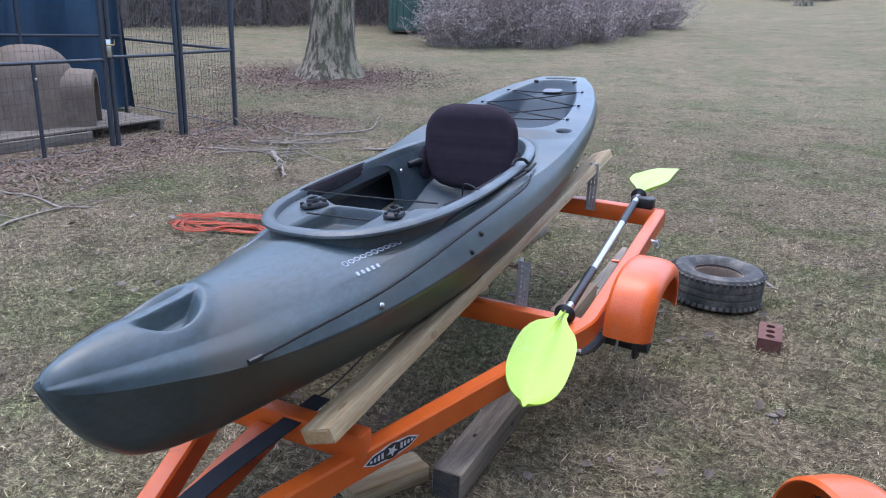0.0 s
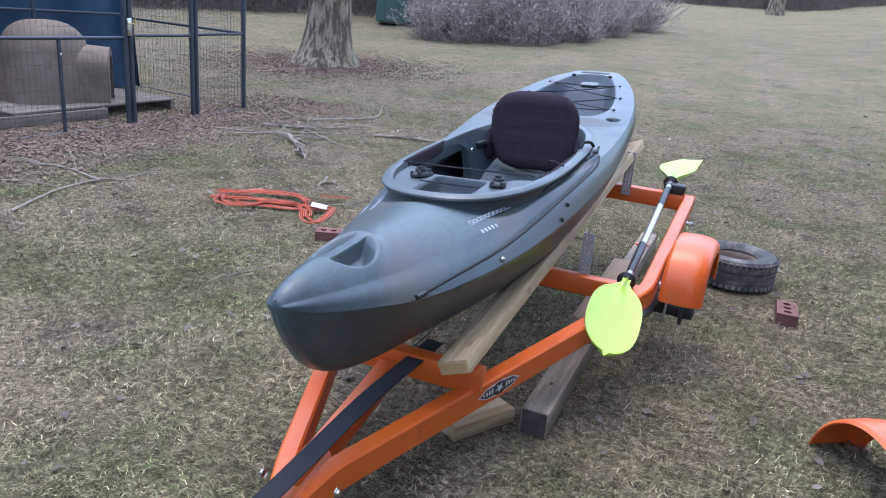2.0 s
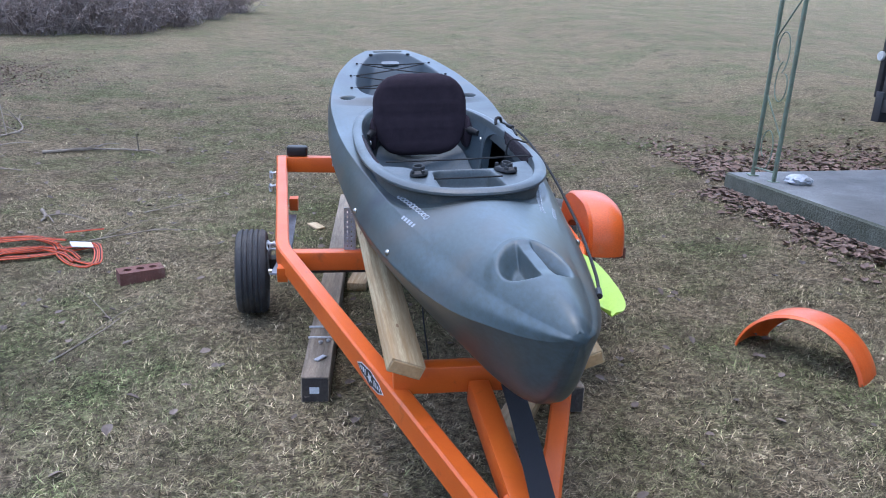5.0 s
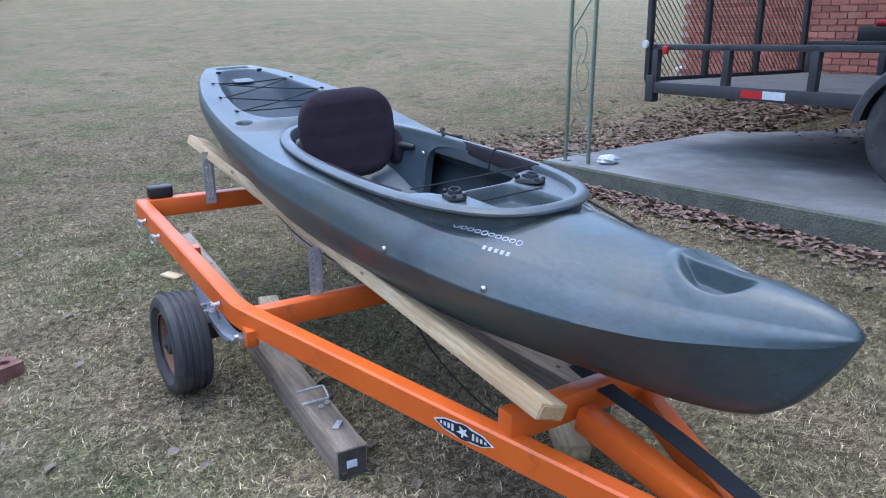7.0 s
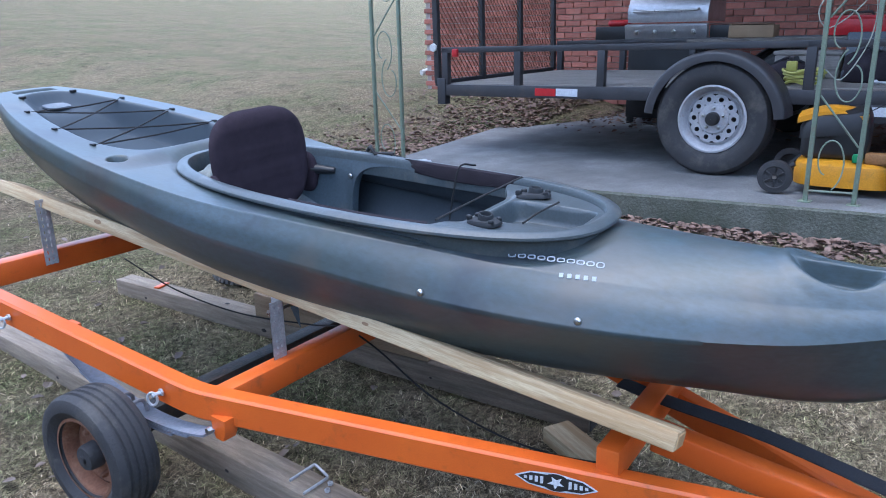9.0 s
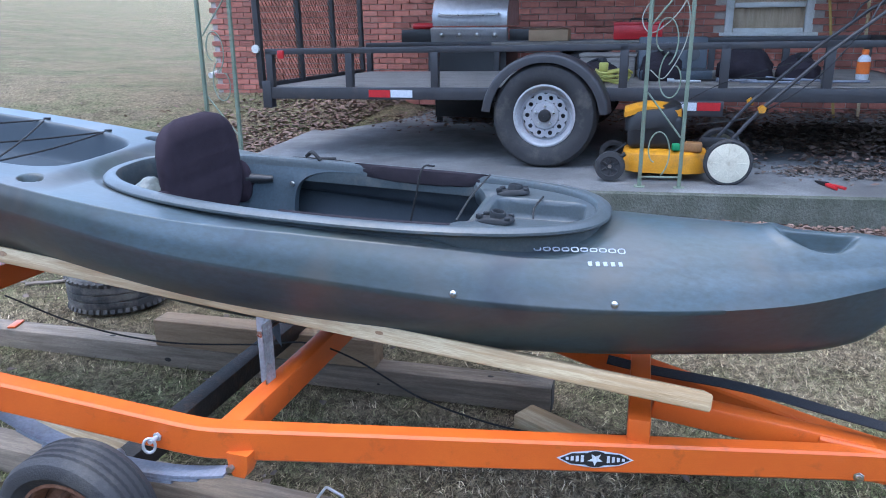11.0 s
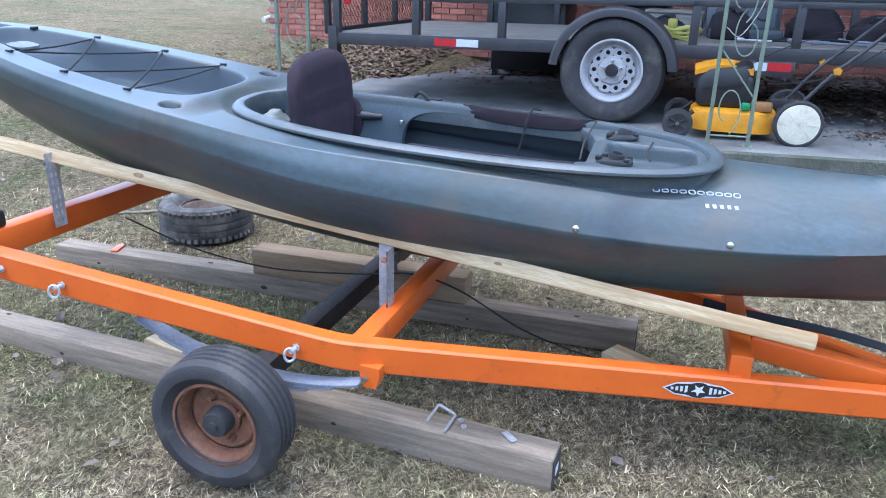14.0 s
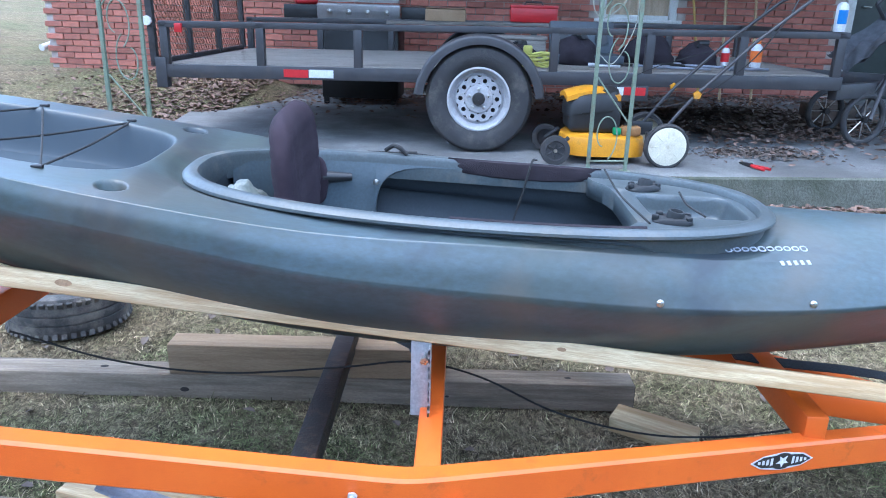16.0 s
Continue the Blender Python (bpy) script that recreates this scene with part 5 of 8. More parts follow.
def spare_wheel():
    sp = thing("spare_wheel", pose(-0.470, 3.60, ground_z(-0.470, 3.60) + 0.005), "old black tyre on a rusty rim lying flat on the grass", "tyre")
    m = pose(0, 0, 0.085)
    bm = B()
    torus_tyre(bm, 0.213, 0.165, 0.116, m)
    lug_blocks(bm, 0.213, 0.165, m)
    part("tyre", bm, "oldtyre", sp, "weathered black tyre with lugged tread")
    bm = B()
    lathe(bm, [(0.112, 0.055), (0.119, 0.053), (0.118, 0.045), (0.106, 0.042), (0.098, 0.02), (0.094, -0.02), (0.07, -0.03), (0.04, -0.026), (0.039, -0.04)], 36, m)
    part("rim", bm, "oldrim", sp, "dusty brown rim")
    bm = B()
    lathe(bm, [(0.112, -0.055), (0.117, -0.053), (0.098, -0.02)], 36, m)
    part("rim_back", bm, "oldrim", sp)


spare_wheel()
bm = B()
fender_mesh(bm, Matrix(), r=0.245, width=0.175, a0=12, a1=168, lip=0.02, corner=0.045)
loose = part("mudguard", bm, "orange_plastic")
loose.matrix_world = pose(0.145, 1.885, ground_z(0.145, 1.885) - 0.062, 0, 0, -55)
tagged(loose, "loose orange plastic mudguard standing on the grass", "mudguard")

# ---- slab ----
def slab_z(x, y):
    return 0.283 - 0.02 * (y - 1.5)


def make_slab():
    outer = [(1.00, 4.32), (1.345, -0.2), (1.62, -5.0), (5.6, -5.0), (5.6, 4.55), (3.6, 4.78)]
    bm = B()
    top = [(x, y, slab_z(x, y)) for x, y in outer]
    n = len(outer)
    rows = [[(x, y, -0.25) for x, y, z in top], [(x, y, z - 0.012) for x, y, z in top], [(x + 0.012 * (1 if x < 3 else -1), y - 0.012 * (1 if y > 0 else -1), z) for x, y, z in top]]
    loft(bm, [r + r[:1] for r in rows])
    sides = part("slab_side", bm, "slabside", smooth=False)
    bm = B()
    inner = rows[2]
    bm.faces.new([bm.verts.new((x, y, z + 0.0005)) for x, y, z in inner])
    slab = part("patio", bm, "concrete", smooth=False)
    sides.parent = slab
    tagged(slab, "worn grey concrete patio slab with a mossy edge", "patio", kind="structure")


make_slab()


# ---- house wall ----
WALL_X, WALL_END = 5.40, 7.14


def share(name, me, m, parent):
    ob = new(name, me)
    ob.parent = parent
    ob.matrix_basis = m
    return ob


def make_house():
    base, top = 0.30, 3.7
    wy0, wy1, wz0, wz1 = 0.13, 0.95, 1.09, 2.30
    dy0, dy1, dz1 = -2.55, -1.60, 2.45
    bm = B()
    # core of the wall with its window and door openings left free
    for y0, y1, z0, z1 in ((wy1, WALL_END - 0.012, base, top), (dy1, wy0, base, top), (wy0, wy1, base, wz0), (wy0, wy1, wz1, top), (dy0, dy1, dz1, top), (-7.0, dy0, base, top)):
        box(bm, (0.2, y1 - y0, z1 - z0), pose(WALL_X + 0.112, (y0 + y1) / 2, (z0 + z1) / 2))
    box(bm, (6.0, 0.2, top - base), pose(WALL_X + 3.2, WALL_END - 0.112, (base + top) / 2))
    wall = part("wall_house", bm, "mortar", smooth=False)
    tagged(wall, "red brick house wall with pale mortar joints", "wall", kind="structure")
    bl, bh = 0.193, 0.0575
    bm = B()
    box(bm, (0.03, bl, bh), bevel=0.003, seg=1)
    one = part("brick", bm, "brick", wall, smooth=False)
    me = one.data
    spots = []
    row = 0
    z = base + 0.03
    while z < top - 0.03:
        off = 0.1015 if row % 2 else 0.0
        y = WALL_END - 0.097 - off
        while y > -6.9:
            inside = (wy0 - 0.05 < y < wy1 + 0.05 and wz0 - 0.06 < z < wz1) or (dy0 - 0.05 < y < dy1 + 0.05 and z < dz1 + 0.03)
            if not inside:
                spots.append((y, z))
            y -= 0.203
        z += 0.0677
        row += 1
    near = [p for p in spots if 0.55 < p[1] < 1.42 and (-1.5 < p[0] < 0.15 or 1.5 < p[0] < 2.9 or 4.2 < p[0] < 7.1)]
    near = sorted(near, key=lambda p: p[1])[:300]
    chosen = set(near)
    first = True
    for p in near:
        m = pose(WALL_X + 0.002 + 0.0015 * math.sin(p[0] * 91 + p[1] * 57), p[0], p[1])
        if first:
            one.matrix_basis, first = m, False
        else:
            share("brick", me, m, wall)
    vs, fs = [], []

    def raw(cx, cy, cz, sx, sy, sz):
        k = len(vs)
        for dx, dy, dz in itertools.product((-1, 1), repeat=3):
            vs.append((cx + dx * sx / 2, cy + dy * sy / 2, cz + dz * sz / 2))
        for f in ((0, 1, 3, 2), (4, 6, 7, 5), (0, 4, 5, 1), (2, 3, 7, 6), (0, 2, 6, 4), (1, 5, 7, 3)):
            fs.append(tuple(k + i for i in f))

    for p in spots:
        if p not in chosen:
            raw(WALL_X + 0.002 + 0.0015 * math.sin(p[0] * 91 + p[1] * 57), p[0], p[1], 0.03, bl, bh)
    z, row = base + 0.03, 0
    while z < top - 0.03:
        for k in range(29):
            raw(WALL_X + 0.10 + (0.1015 if row % 2 else 0) + 0.203 * k, WALL_END - 0.002, z, bl, 0.03, bh)
        z += 0.0677
        row += 1
    me = bpy.data.meshes.new("bricks")
    me.from_pydata(vs, [], fs)
    me.materials.append(M["brick_far"])
    rest = new("bricks", me)
    rest.parent = wall
    tagged(rest, kind="stuff")

    # roof with its eave, above the view
    roof = mat("grey_shingle", (0.09, 0.085, 0.08), (0.06, 0.057, 0.055), 0.95, scale=9, fine=60, bump=0.6, space="World")
    bm = B()
    loft(bm, [[(WALL_X - 0.5, y, top - 0.02), (WALL_X - 0.5, y, top + 0.14), (WALL_X + 4.2, y, top + 1.9), (WALL_X + 9, y, top + 0.1), (WALL_X + 9, y, top - 0.02)] for y in (-7.4, WALL_END + 0.4)], closed=True, cap=True)
    tagged(part("roof", bm, roof, smooth=False), "grey shingle house roof", "roof", kind="structure")

    # window
    win = thing("window_1", pose(WALL_X + 0.02, (wy0 + wy1) / 2, wz0), "white sash window in the brick wall", "window", kind="structure")
    w, h = wy1 - wy0, wz1 - wz0
    for nm, size, at in (("window_sill", (0.13, w + 0.10, 0.035), (-0.01, 0, 0.0)), ("window_frame", (0.09, 0.075, h), (0.02, -w / 2 + 0.036, h / 2)), ("window_frame", (0.09, 0.075, h), (0.02, w / 2 - 0.036, h / 2)), ("window_frame", (0.09, w, 0.07), (0.02, 0, h - 0.034)), ("sash_rail", (0.04, w - 0.16, 0.05), (0.022, 0, 0.285)), ("sash_rail", (0.04, w - 0.16, 0.045), (0.022, 0, 0.038)), ("sash_rail", (0.04, w - 0.16, 0.05), (0.032, 0, 0.66))):
        part(nm, box(B(), size, pose(*at), 0.005), "paintwhite", win)
    glass = bpy.data.materials.new("window_glass")
    glass.use_nodes = True
    g = glass.node_tree.nodes["Principled BSDF"]
    g.inputs["Base Color"].default_value, g.inputs["Roughness"].default_value, g.inputs["Transmission Weight"].default_value = (0.95, 0.96, 0.95, 1), 0.02, 1.0
    g.inputs["IOR"].default_value = 1.2
    for z0, z1 in ((0.06, 0.262), (0.308, 0.64), (0.683, h - 0.07)):
        pane = part("pane", box(B(), (0.005, w - 0.16, z1 - z0), pose(0.028, 0, (z0 + z1) / 2)), glass, win, smooth=False)
        pane.visible_shadow = False
    curtain = mat("tan_curtain", (0.72, 0.58, 0.43), (0.56, 0.43, 0.30), 0.9, scale=5, fine=60, bump=0.3, stretch=(1, 8, 1))
    bm = B()
    loft(bm, [[(0.085 + 0.008 * math.sin(u * 60), u, z) for u in np.linspace(-w / 2 + 0.06, w / 2 - 0.06, 50)] for z in (0.02, h - 0.05)])
    part("curtain", bm, curtain, win, "tan curtain behind the panes")
    # door beside the window
    door = thing("door_1", pose(WALL_X + 0.04, (dy0 + dy1) / 2, base), "dark storm door with white trim", "door", kind="structure")
    dh, dw = dz1 - base, dy1 - dy0
    for nm, size, at in (("door_frame", (0.12, 0.09, dh), (0, dw / 2 - 0.045, dh / 2)), ("door_frame", (0.12, 0.09, dh), (0, -dw / 2 + 0.045, dh / 2)), ("door_frame", (0.12, dw, 0.09), (0, 0, dh - 0.045))):
        part(nm, box(B(), size, pose(*at), 0.004), "paintwhite", door)
    part("door_leaf", box(B(), (0.04, dw - 0.18, dh - 0.1), pose(0.02, 0, dh / 2 - 0.04), 0.006), mat("dark_green_door", (0.05, 0.065, 0.06), (0.035, 0.045, 0.042), 0.4), door)
    part("door_handle", tube(B(), [(-0.02, 0.30, 1.0), (-0.05, 0.30, 1.0), (-0.05, 0.22, 1.0)], 0.009, 8), "chrome", door)
    # rain pipe at the corner
    bm = B()
    tube(bm, spline([(0.5, 0, 3.4), (0.5, 0, 0.80), (0.47, 0.0, 0.70), (0.38, 0.02, 0.66), (0.15, 0.04, 0.63), (-0.02, 0.06, 0.60)], 5), 0.038, 12)
    pipe = part("downpipe", bm, "paintwhite")
    pipe.matrix_world = pose(WALL_X + 0.06, WALL_END + 0.055, 0)
    tagged(pipe, "white rain downpipe at the house corner", "downpipe", kind="structure")


make_house()


def porch_roof():
    """Flat porch roof over the slab, carried by the iron posts, above the view."""
    bm = B()
    box(bm, (4.2, 11.6, 0.16), pose(3.30, -1.15, 3.55))
    tagged(part("porch_roof", bm, "paintwhite", smooth=False), "flat white-painted porch roof over the patio", "roof", kind="structure")


porch_roof()

# ---- porch posts ----


def porch_post(p, q, label):
    """Two slender uprights joined by scrolls and slanting bars."""
    p, q = Vector(p), Vector(q)
    post = thing("porch_post", Matrix.Translation((p + q) / 2), label, "post", "porch posts")
    o = (p + q) / 2
    d = q - p
    top = 3.47 - o.z
    for v in (p - o, q - o):
        part("upright", box(B(), (0.022, 0.022, top), pose(v.x, v.y, top / 2), 0.003), "greeniron", post)
    a = (p - o)

    def at(u, z):
        return a + d * u + Vector((0, 0, z))

    for z in (0.06, 1.2, 2.5):
        part("cross_bar", tube(B(), [at(0, z), at(1, z)], 0.006, 8), "greeniron", post)
    z = 0.12
    k = 0
    while z < top - 0.6:
        part("slant_bar", tube(B(), [at(0.06 if k % 2 else 0.94, z + 0.17), at(0.94 if k % 2 else 0.06, z + 0.42)], 0.005, 8), "greeniron", post)
        for s in (0, 1):
            pts = []
            for i in range(26):
                t = i / 25
                ang = -1.2 + 5.6 * t
                r = 0.36 * (1 - 0.55 * t)
                u = 0.5 + (1 if s else -1) * (r * math.cos(ang) - 0.12)
                pts.append(at(min(max(u, 0.06), 0.94), z + (0.09 if s else 0.50) + 0.15 * r / 0.36 * math.sin(ang) * (1 if s else -1)))
            part("scroll", tube(B(), pts, 0.004, 7), "greeniron", post)
        z += 0.62
        k += 1
    for v in (p - o, q - o):
        part("foot_plate", box(B(), (0.06, 0.06, 0.006), pose(v.x, v.y, 0.003), 0.001), "greeniron", post)
    return post


porch_post((1.365, 1.455, slab_z(1.36, 1.45)), (1.385, 1.235, slab_z(1.38, 1.23)), "green painted iron porch post standing on the slab edge")
porch_post((1.135, 4.21, slab_z(1.13, 4.21)), (1.165, 3.995, slab_z(1.16, 4.0)), "green painted iron porch post at the slab corner")
bm = B()
bmesh.ops.create_icosphere(bm, subdivisions=3, radius=0.06)
for v in bm.verts:
    n = noise.noise(v.co * 40)
    v.co = Vector((v.co.x * 1.4 * (1 + 0.35 * n), v.co.y * (1 + 0.35 * n), max(-0.03, v.co.z * 0.6) * (1 + 0.3 * n)))
bag = part("paper_scrap", bm, mat("crumpled_paper", (0.62, 0.64, 0.68), (0.45, 0.48, 0.52), 0.7, scale=20, bump=0.3))
bag.matrix_world = pose(1.30, 3.93, slab_z(1.3, 3.95) + 0.028)
tagged(bag, "crumpled pale paper lying on the slab", "litter")


# ---- black utility trailer ----
def make_utility_trailer():
    ut = thing("utility_trailer", pose(2.02, 4.28, slab_z(2, 4)) @ pose(0, 0, 0, 0, 0, 1.45), "black steel utility trailer with a plank deck on the patio", "trailer")
    # local: x away from the lawn, y towards the rear, z up; rear corner at the origin
    z0 = slab_z(2, 4)
    low = lambda y: 0.717 + 0.0125 * -y - z0
    top = lambda y: 1.020 + 0.0125 * -y - z0
    W, L = 1.95, 4.50
    for x in (0.0, W):
        part("bottom_rail", beam(B(), (x, 0, low(0)), (x, -L, low(-L)), 0.055, 0.085), "blacksteel", ut)
        part("top_rail", beam(B(), (x, 0.0, top(0)), (x, -L, top(-L)), 0.05, 0.042), "blacksteel", ut)
        for y in (-0.03, -0.68, -1.335, -2.635, -3.255, -3.85, -4.47):
            part("rail_post", box(B(), (0.05, 0.055, top(y) - low(y) + 0.04), pose(x, y, (top(y) + low(y)) / 2), 0.004), "blacksteel", ut)
    part("corner_plate", box(B(), (0.07, 0.075, 0.20), pose(0, 0.0, low(0) - 0.01), 0.004), "blacksteel", ut)
    part("end_rail", beam(B(), (0, -L, low(-L)), (W, -L, low(-L)), 0.055, 0.085), "blacksteel", ut)
    part("end_rail", beam(B(), (0, -L, top(-L)), (W, -L, top(-L)), 0.05, 0.042), "blacksteel", ut)
    part("rear_beam", beam(B(), (0, 0, low(0)), (W, 0, low(0)), 0.06, 0.085), "blacksteel", ut)
    for y in (-0.9, -1.8, -2.7, -3.6):
        part("floor_joist", beam(B(), (0.03, y, low(y) - 0.015), (W - 0.03, y, low(y) - 0.015), 0.05, 0.05), "blacksteel", ut)
    for k in range(13):
        x = 0.085 + k * 0.148
        part("deck_board", beam(B(), (x, -0.035, low(0) + 0.032), (x, -L + 0.035, low(-L) + 0.032), 0.14, 0.034, bevel=0.004), "deckwood", ut)
    for k in range(2):
        part("drawbar", beam(B(), (0.05 if k == 0 else W - 0.05, -L, low(-L) - 0.06), (W / 2, -L - 1.2, low(-L) - 0.06), 0.06, 0.10), "blacksteel", ut)
    part("axle", tube(B(), [(-0.02, -2.15, 0.38), (W + 0.02, -2.15, 0.38)], 0.032, 14), "blacksteel", ut)
    for x in (0.06, W - 0.06):
        part("leaf_spring", beam(B(), (x, -1.75, low(-1.6) - 0.08), (x, -2.55, low(-2.4) - 0.08), 0.05, 0.03), "blacksteel", ut)
    # wheels outside the bed
    for s, x in ((-1, -0.115), (1, W + 0.115)):
        m = pose(x, -2.15, 0.383, 0, s * 90, 0)
        wh = part("wheel", lathe(B(), [(0.07, 0.0), (0.07, 0.03), (0.0005, 0.032)], 24, m), "whiterim", ut, "white spoked trailer wheel")
        bm = B()
        torus_tyre(bm, 0.348, 0.205, 0.198, m, 64)
        part("tyre", bm, "tyre", wh, "black road tyre")
        bm = B()
        lathe(bm, [(0.196, 0.085), (0.207, 0.082), (0.206, 0.072), (0.192, 0.066), (0.180, 0.05), (0.172, 0.02), (0.166, 0.014), (0.158, 0.018), (0.149, 0.034)], 48, m)
        lathe(bm, [(0.196, -0.085), (0.205, -0.08), (0.18, -0.05), (0.172, 0.0)], 48, m)
        n = 10
        # dished disc with ten hand holes
        for k in range(n):
            a0, a1 = k * math.tau / n, (k + 1) * math.tau / n
            mid = (a0 + a1) / 2
            ring = [bm.verts.new(m @ Vector((0.120 * math.cos(mid) + 0.0150 * math.cos(t), 0.120 * math.sin(mid) + 0.0150 * math.sin(t), 0.034))) for t in [j * math.tau / 12 + mid for j in range(12)]]
            out = []
            for j in range(12):
                t = j * math.tau / 12
                c, sn = math.cos(t), math.sin(t)
                r = 0.120 + 0.030 * c / max(abs(c), abs(sn))
                an = mid + (a1 - a0) / 2 * sn / max(abs(c), abs(sn))
                out.append(bm.verts.new(m @ Vector((r * math.cos(an), r * math.sin(an), 0.034))))
            for j in range(12):
                i = (j + 1) % 12
                bm.faces.new((ring[j], ring[i], out[i], out[j]))
        lathe(bm, [(0.095, 0.034), (0.088, 0.044), (0.07, 0.046), (0.0005, 0.046)], 40, m)
        part("rim", bm, "whiterim", wh, "white steel rim with round holes")
        part("hub", lathe(B(), [(0.042, 0.044), (0.04, 0.08), (0.034, 0.09), (0.0005, 0.092)], 24, m), "black", wh, "black hub cap")
        part("backing", lathe(B(), [(0.19, -0.02), (0.0005, -0.02)], 32, m), "black", wh)
        for k in range(5):
            part("wheel_nut", lathe(B(), [(0.011, 0.045), (0.010, 0.062), (0.0005, 0.064)], 6, m @ pose(0.064 * math.cos(k * math.tau / 5), 0.064 * math.sin(k * math.tau / 5), 0)), "chrome", wh)
        bm = B()
        fender_mesh(bm, pose(x, -2.15, 0.365, 0, 0, 90 * -s), r=0.425, width=0.235, a0=6, a1=174, lip=0.05)
        part("mudguard", bm, "blacksteel", ut, "black steel round mudguard")
    # reflective tape
    for y0, c in ((-0.835, "red"), (-1.005, "white"), (-2.965, "white"), (-3.11, "red")):
        part("reflector", box(B(), (0.003, 0.166 if y0 > -2 else 0.142, 0.052), pose(-0.0295, y0 - 0.083 if y0 > -2 else y0 - 0.071, low(y0) - (0.0 if y0 > -2 else 0.072))), c, ut, "reflective tape" )
    part("tape_plate", box(B(), (0.02, 0.32, 0.10), pose(-0.018, -3.11, low(-3.1) - 0.085), 0.003), "blacksteel", ut)
    # tail ramp gate standing up, with its wire lattice
    gate = part("gate", beam(B(), (0, 0.06, low(0) + 0.05), (W, 0.06, low(0) + 0.05), 0.045, 0.045), "blacksteel", ut, "upright mesh ramp gate")
    H = 1.25
    lean = lambda z: 0.05 + 0.02 * z
    part("gate_bar", beam(B(), (0, lean(H), low(0) + 0.05 + H), (W, lean(H), low(0) + 0.05 + H), 0.045, 0.045), "blacksteel", gate)
    for k in range(4):
        x = W * k / 3
        part("gate_bar", beam(B(), (x, lean(0), low(0) + 0.05), (x, lean(H), low(0) + 0.05 + H), 0.045, 0.045, up=(0, 1, 0)), "blacksteel", gate)
    bm = B()
    step = 0.052
    n = int(W / step)
    m = int(H / 0.03)
    for j in range(m):
        for i in range(n):
            x = (i + 0.5 * (j % 2)) * step
            z = j * 0.03
            for dx in (-step / 2, step / 2):
                if not 0 <= x + dx <= W:
                    continue
                a, b = Vector((x, lean(z), low(0) + 0.05 + z)), Vector((x + dx, lean(z + 0.03), low(0) + 0.05 + z + 0.03))
                w = Vector((0.0042, 0, 0.0022))
                q = [bm.verts.new(v) for v in (a - w, a + w, b + w, b - w)]
                bm.faces.new(q)
    lattice = part("lattice", bm, "rust", gate, "rusty expanded metal lattice", smooth=False)
    tagged(lattice, kind="stuff")
    # red shackle lock and white plate at the rear corner
    part("corner_latch", lathe(B(), [(0.0005, -0.01), (0.03, -0.01), (0.032, 0), (0.03, 0.01), (0.018, 0.012)], 20, pose(-0.03, 0.07, top(0) + 0.02, 0, 90, 0)), "paintwhite", ut, "pale round latch")
    part("tail_lamp", box(B(), (0.03, 0.05, 0.06), pose(-0.035, -0.14, top(0) - 0.02), 0.008), "red", ut, "small red lamp")
    part("floor_jack", tube(B(), [(W / 2, -L - 0.9, 0.02), (W / 2, -L - 0.9, 0.75)], 0.03, 12), "galv", ut)
    return ut


make_utility_trailer()


# ---- trees, shed, bushes, woods ----
def branch_tree(bm, rng, base, height, radius, levels, spread=0.5, seg=6):
    """Trunk with limbs that fork again and again."""
    def grow(p, d, length, r, lvl):
        pts, rad = [p], [r]
        for k in range(4):
            d = (d + Vector((rng.uniform(-1, 1), rng.uniform(-1, 1), rng.uniform(-0.3, 0.8))) * 0.12).normalized()
            p = p + d * length / 4
            pts.append(p)
            rad.append(r * (1 - 0.13 * (k + 1)))
        tube(bm, pts, rad, seg if lvl == levels else 4, cap=False)
        if lvl > 0:
            for _ in range(3 if lvl > 1 else 4):
                a = rng.choice(pts[2:])
                dd = (d + Vector((rng.uniform(-1, 1), rng.uniform(-1, 1), rng.uniform(-0.2, 0.7))) * spread * 1.6).normalized()
                grow(a, dd, length * rng.uniform(0.5, 0.75), r * 0.5, lvl - 1)
    grow(Vector(base), Vector((0, 0, 1)), height, radius, levels)


M["bark"] = mat("grey_bark", (0.33, 0.265, 0.180), (0.055, 0.043, 0.028), 0.95, scale=7, fine=45, bump=1.0, spread=(0.44, 0.56), stretch=(1.6, 1.6, 0.45), dirt=(0.082, 0.086, 0.040), dirt_scale=1.6, dirt_amount=0.5)


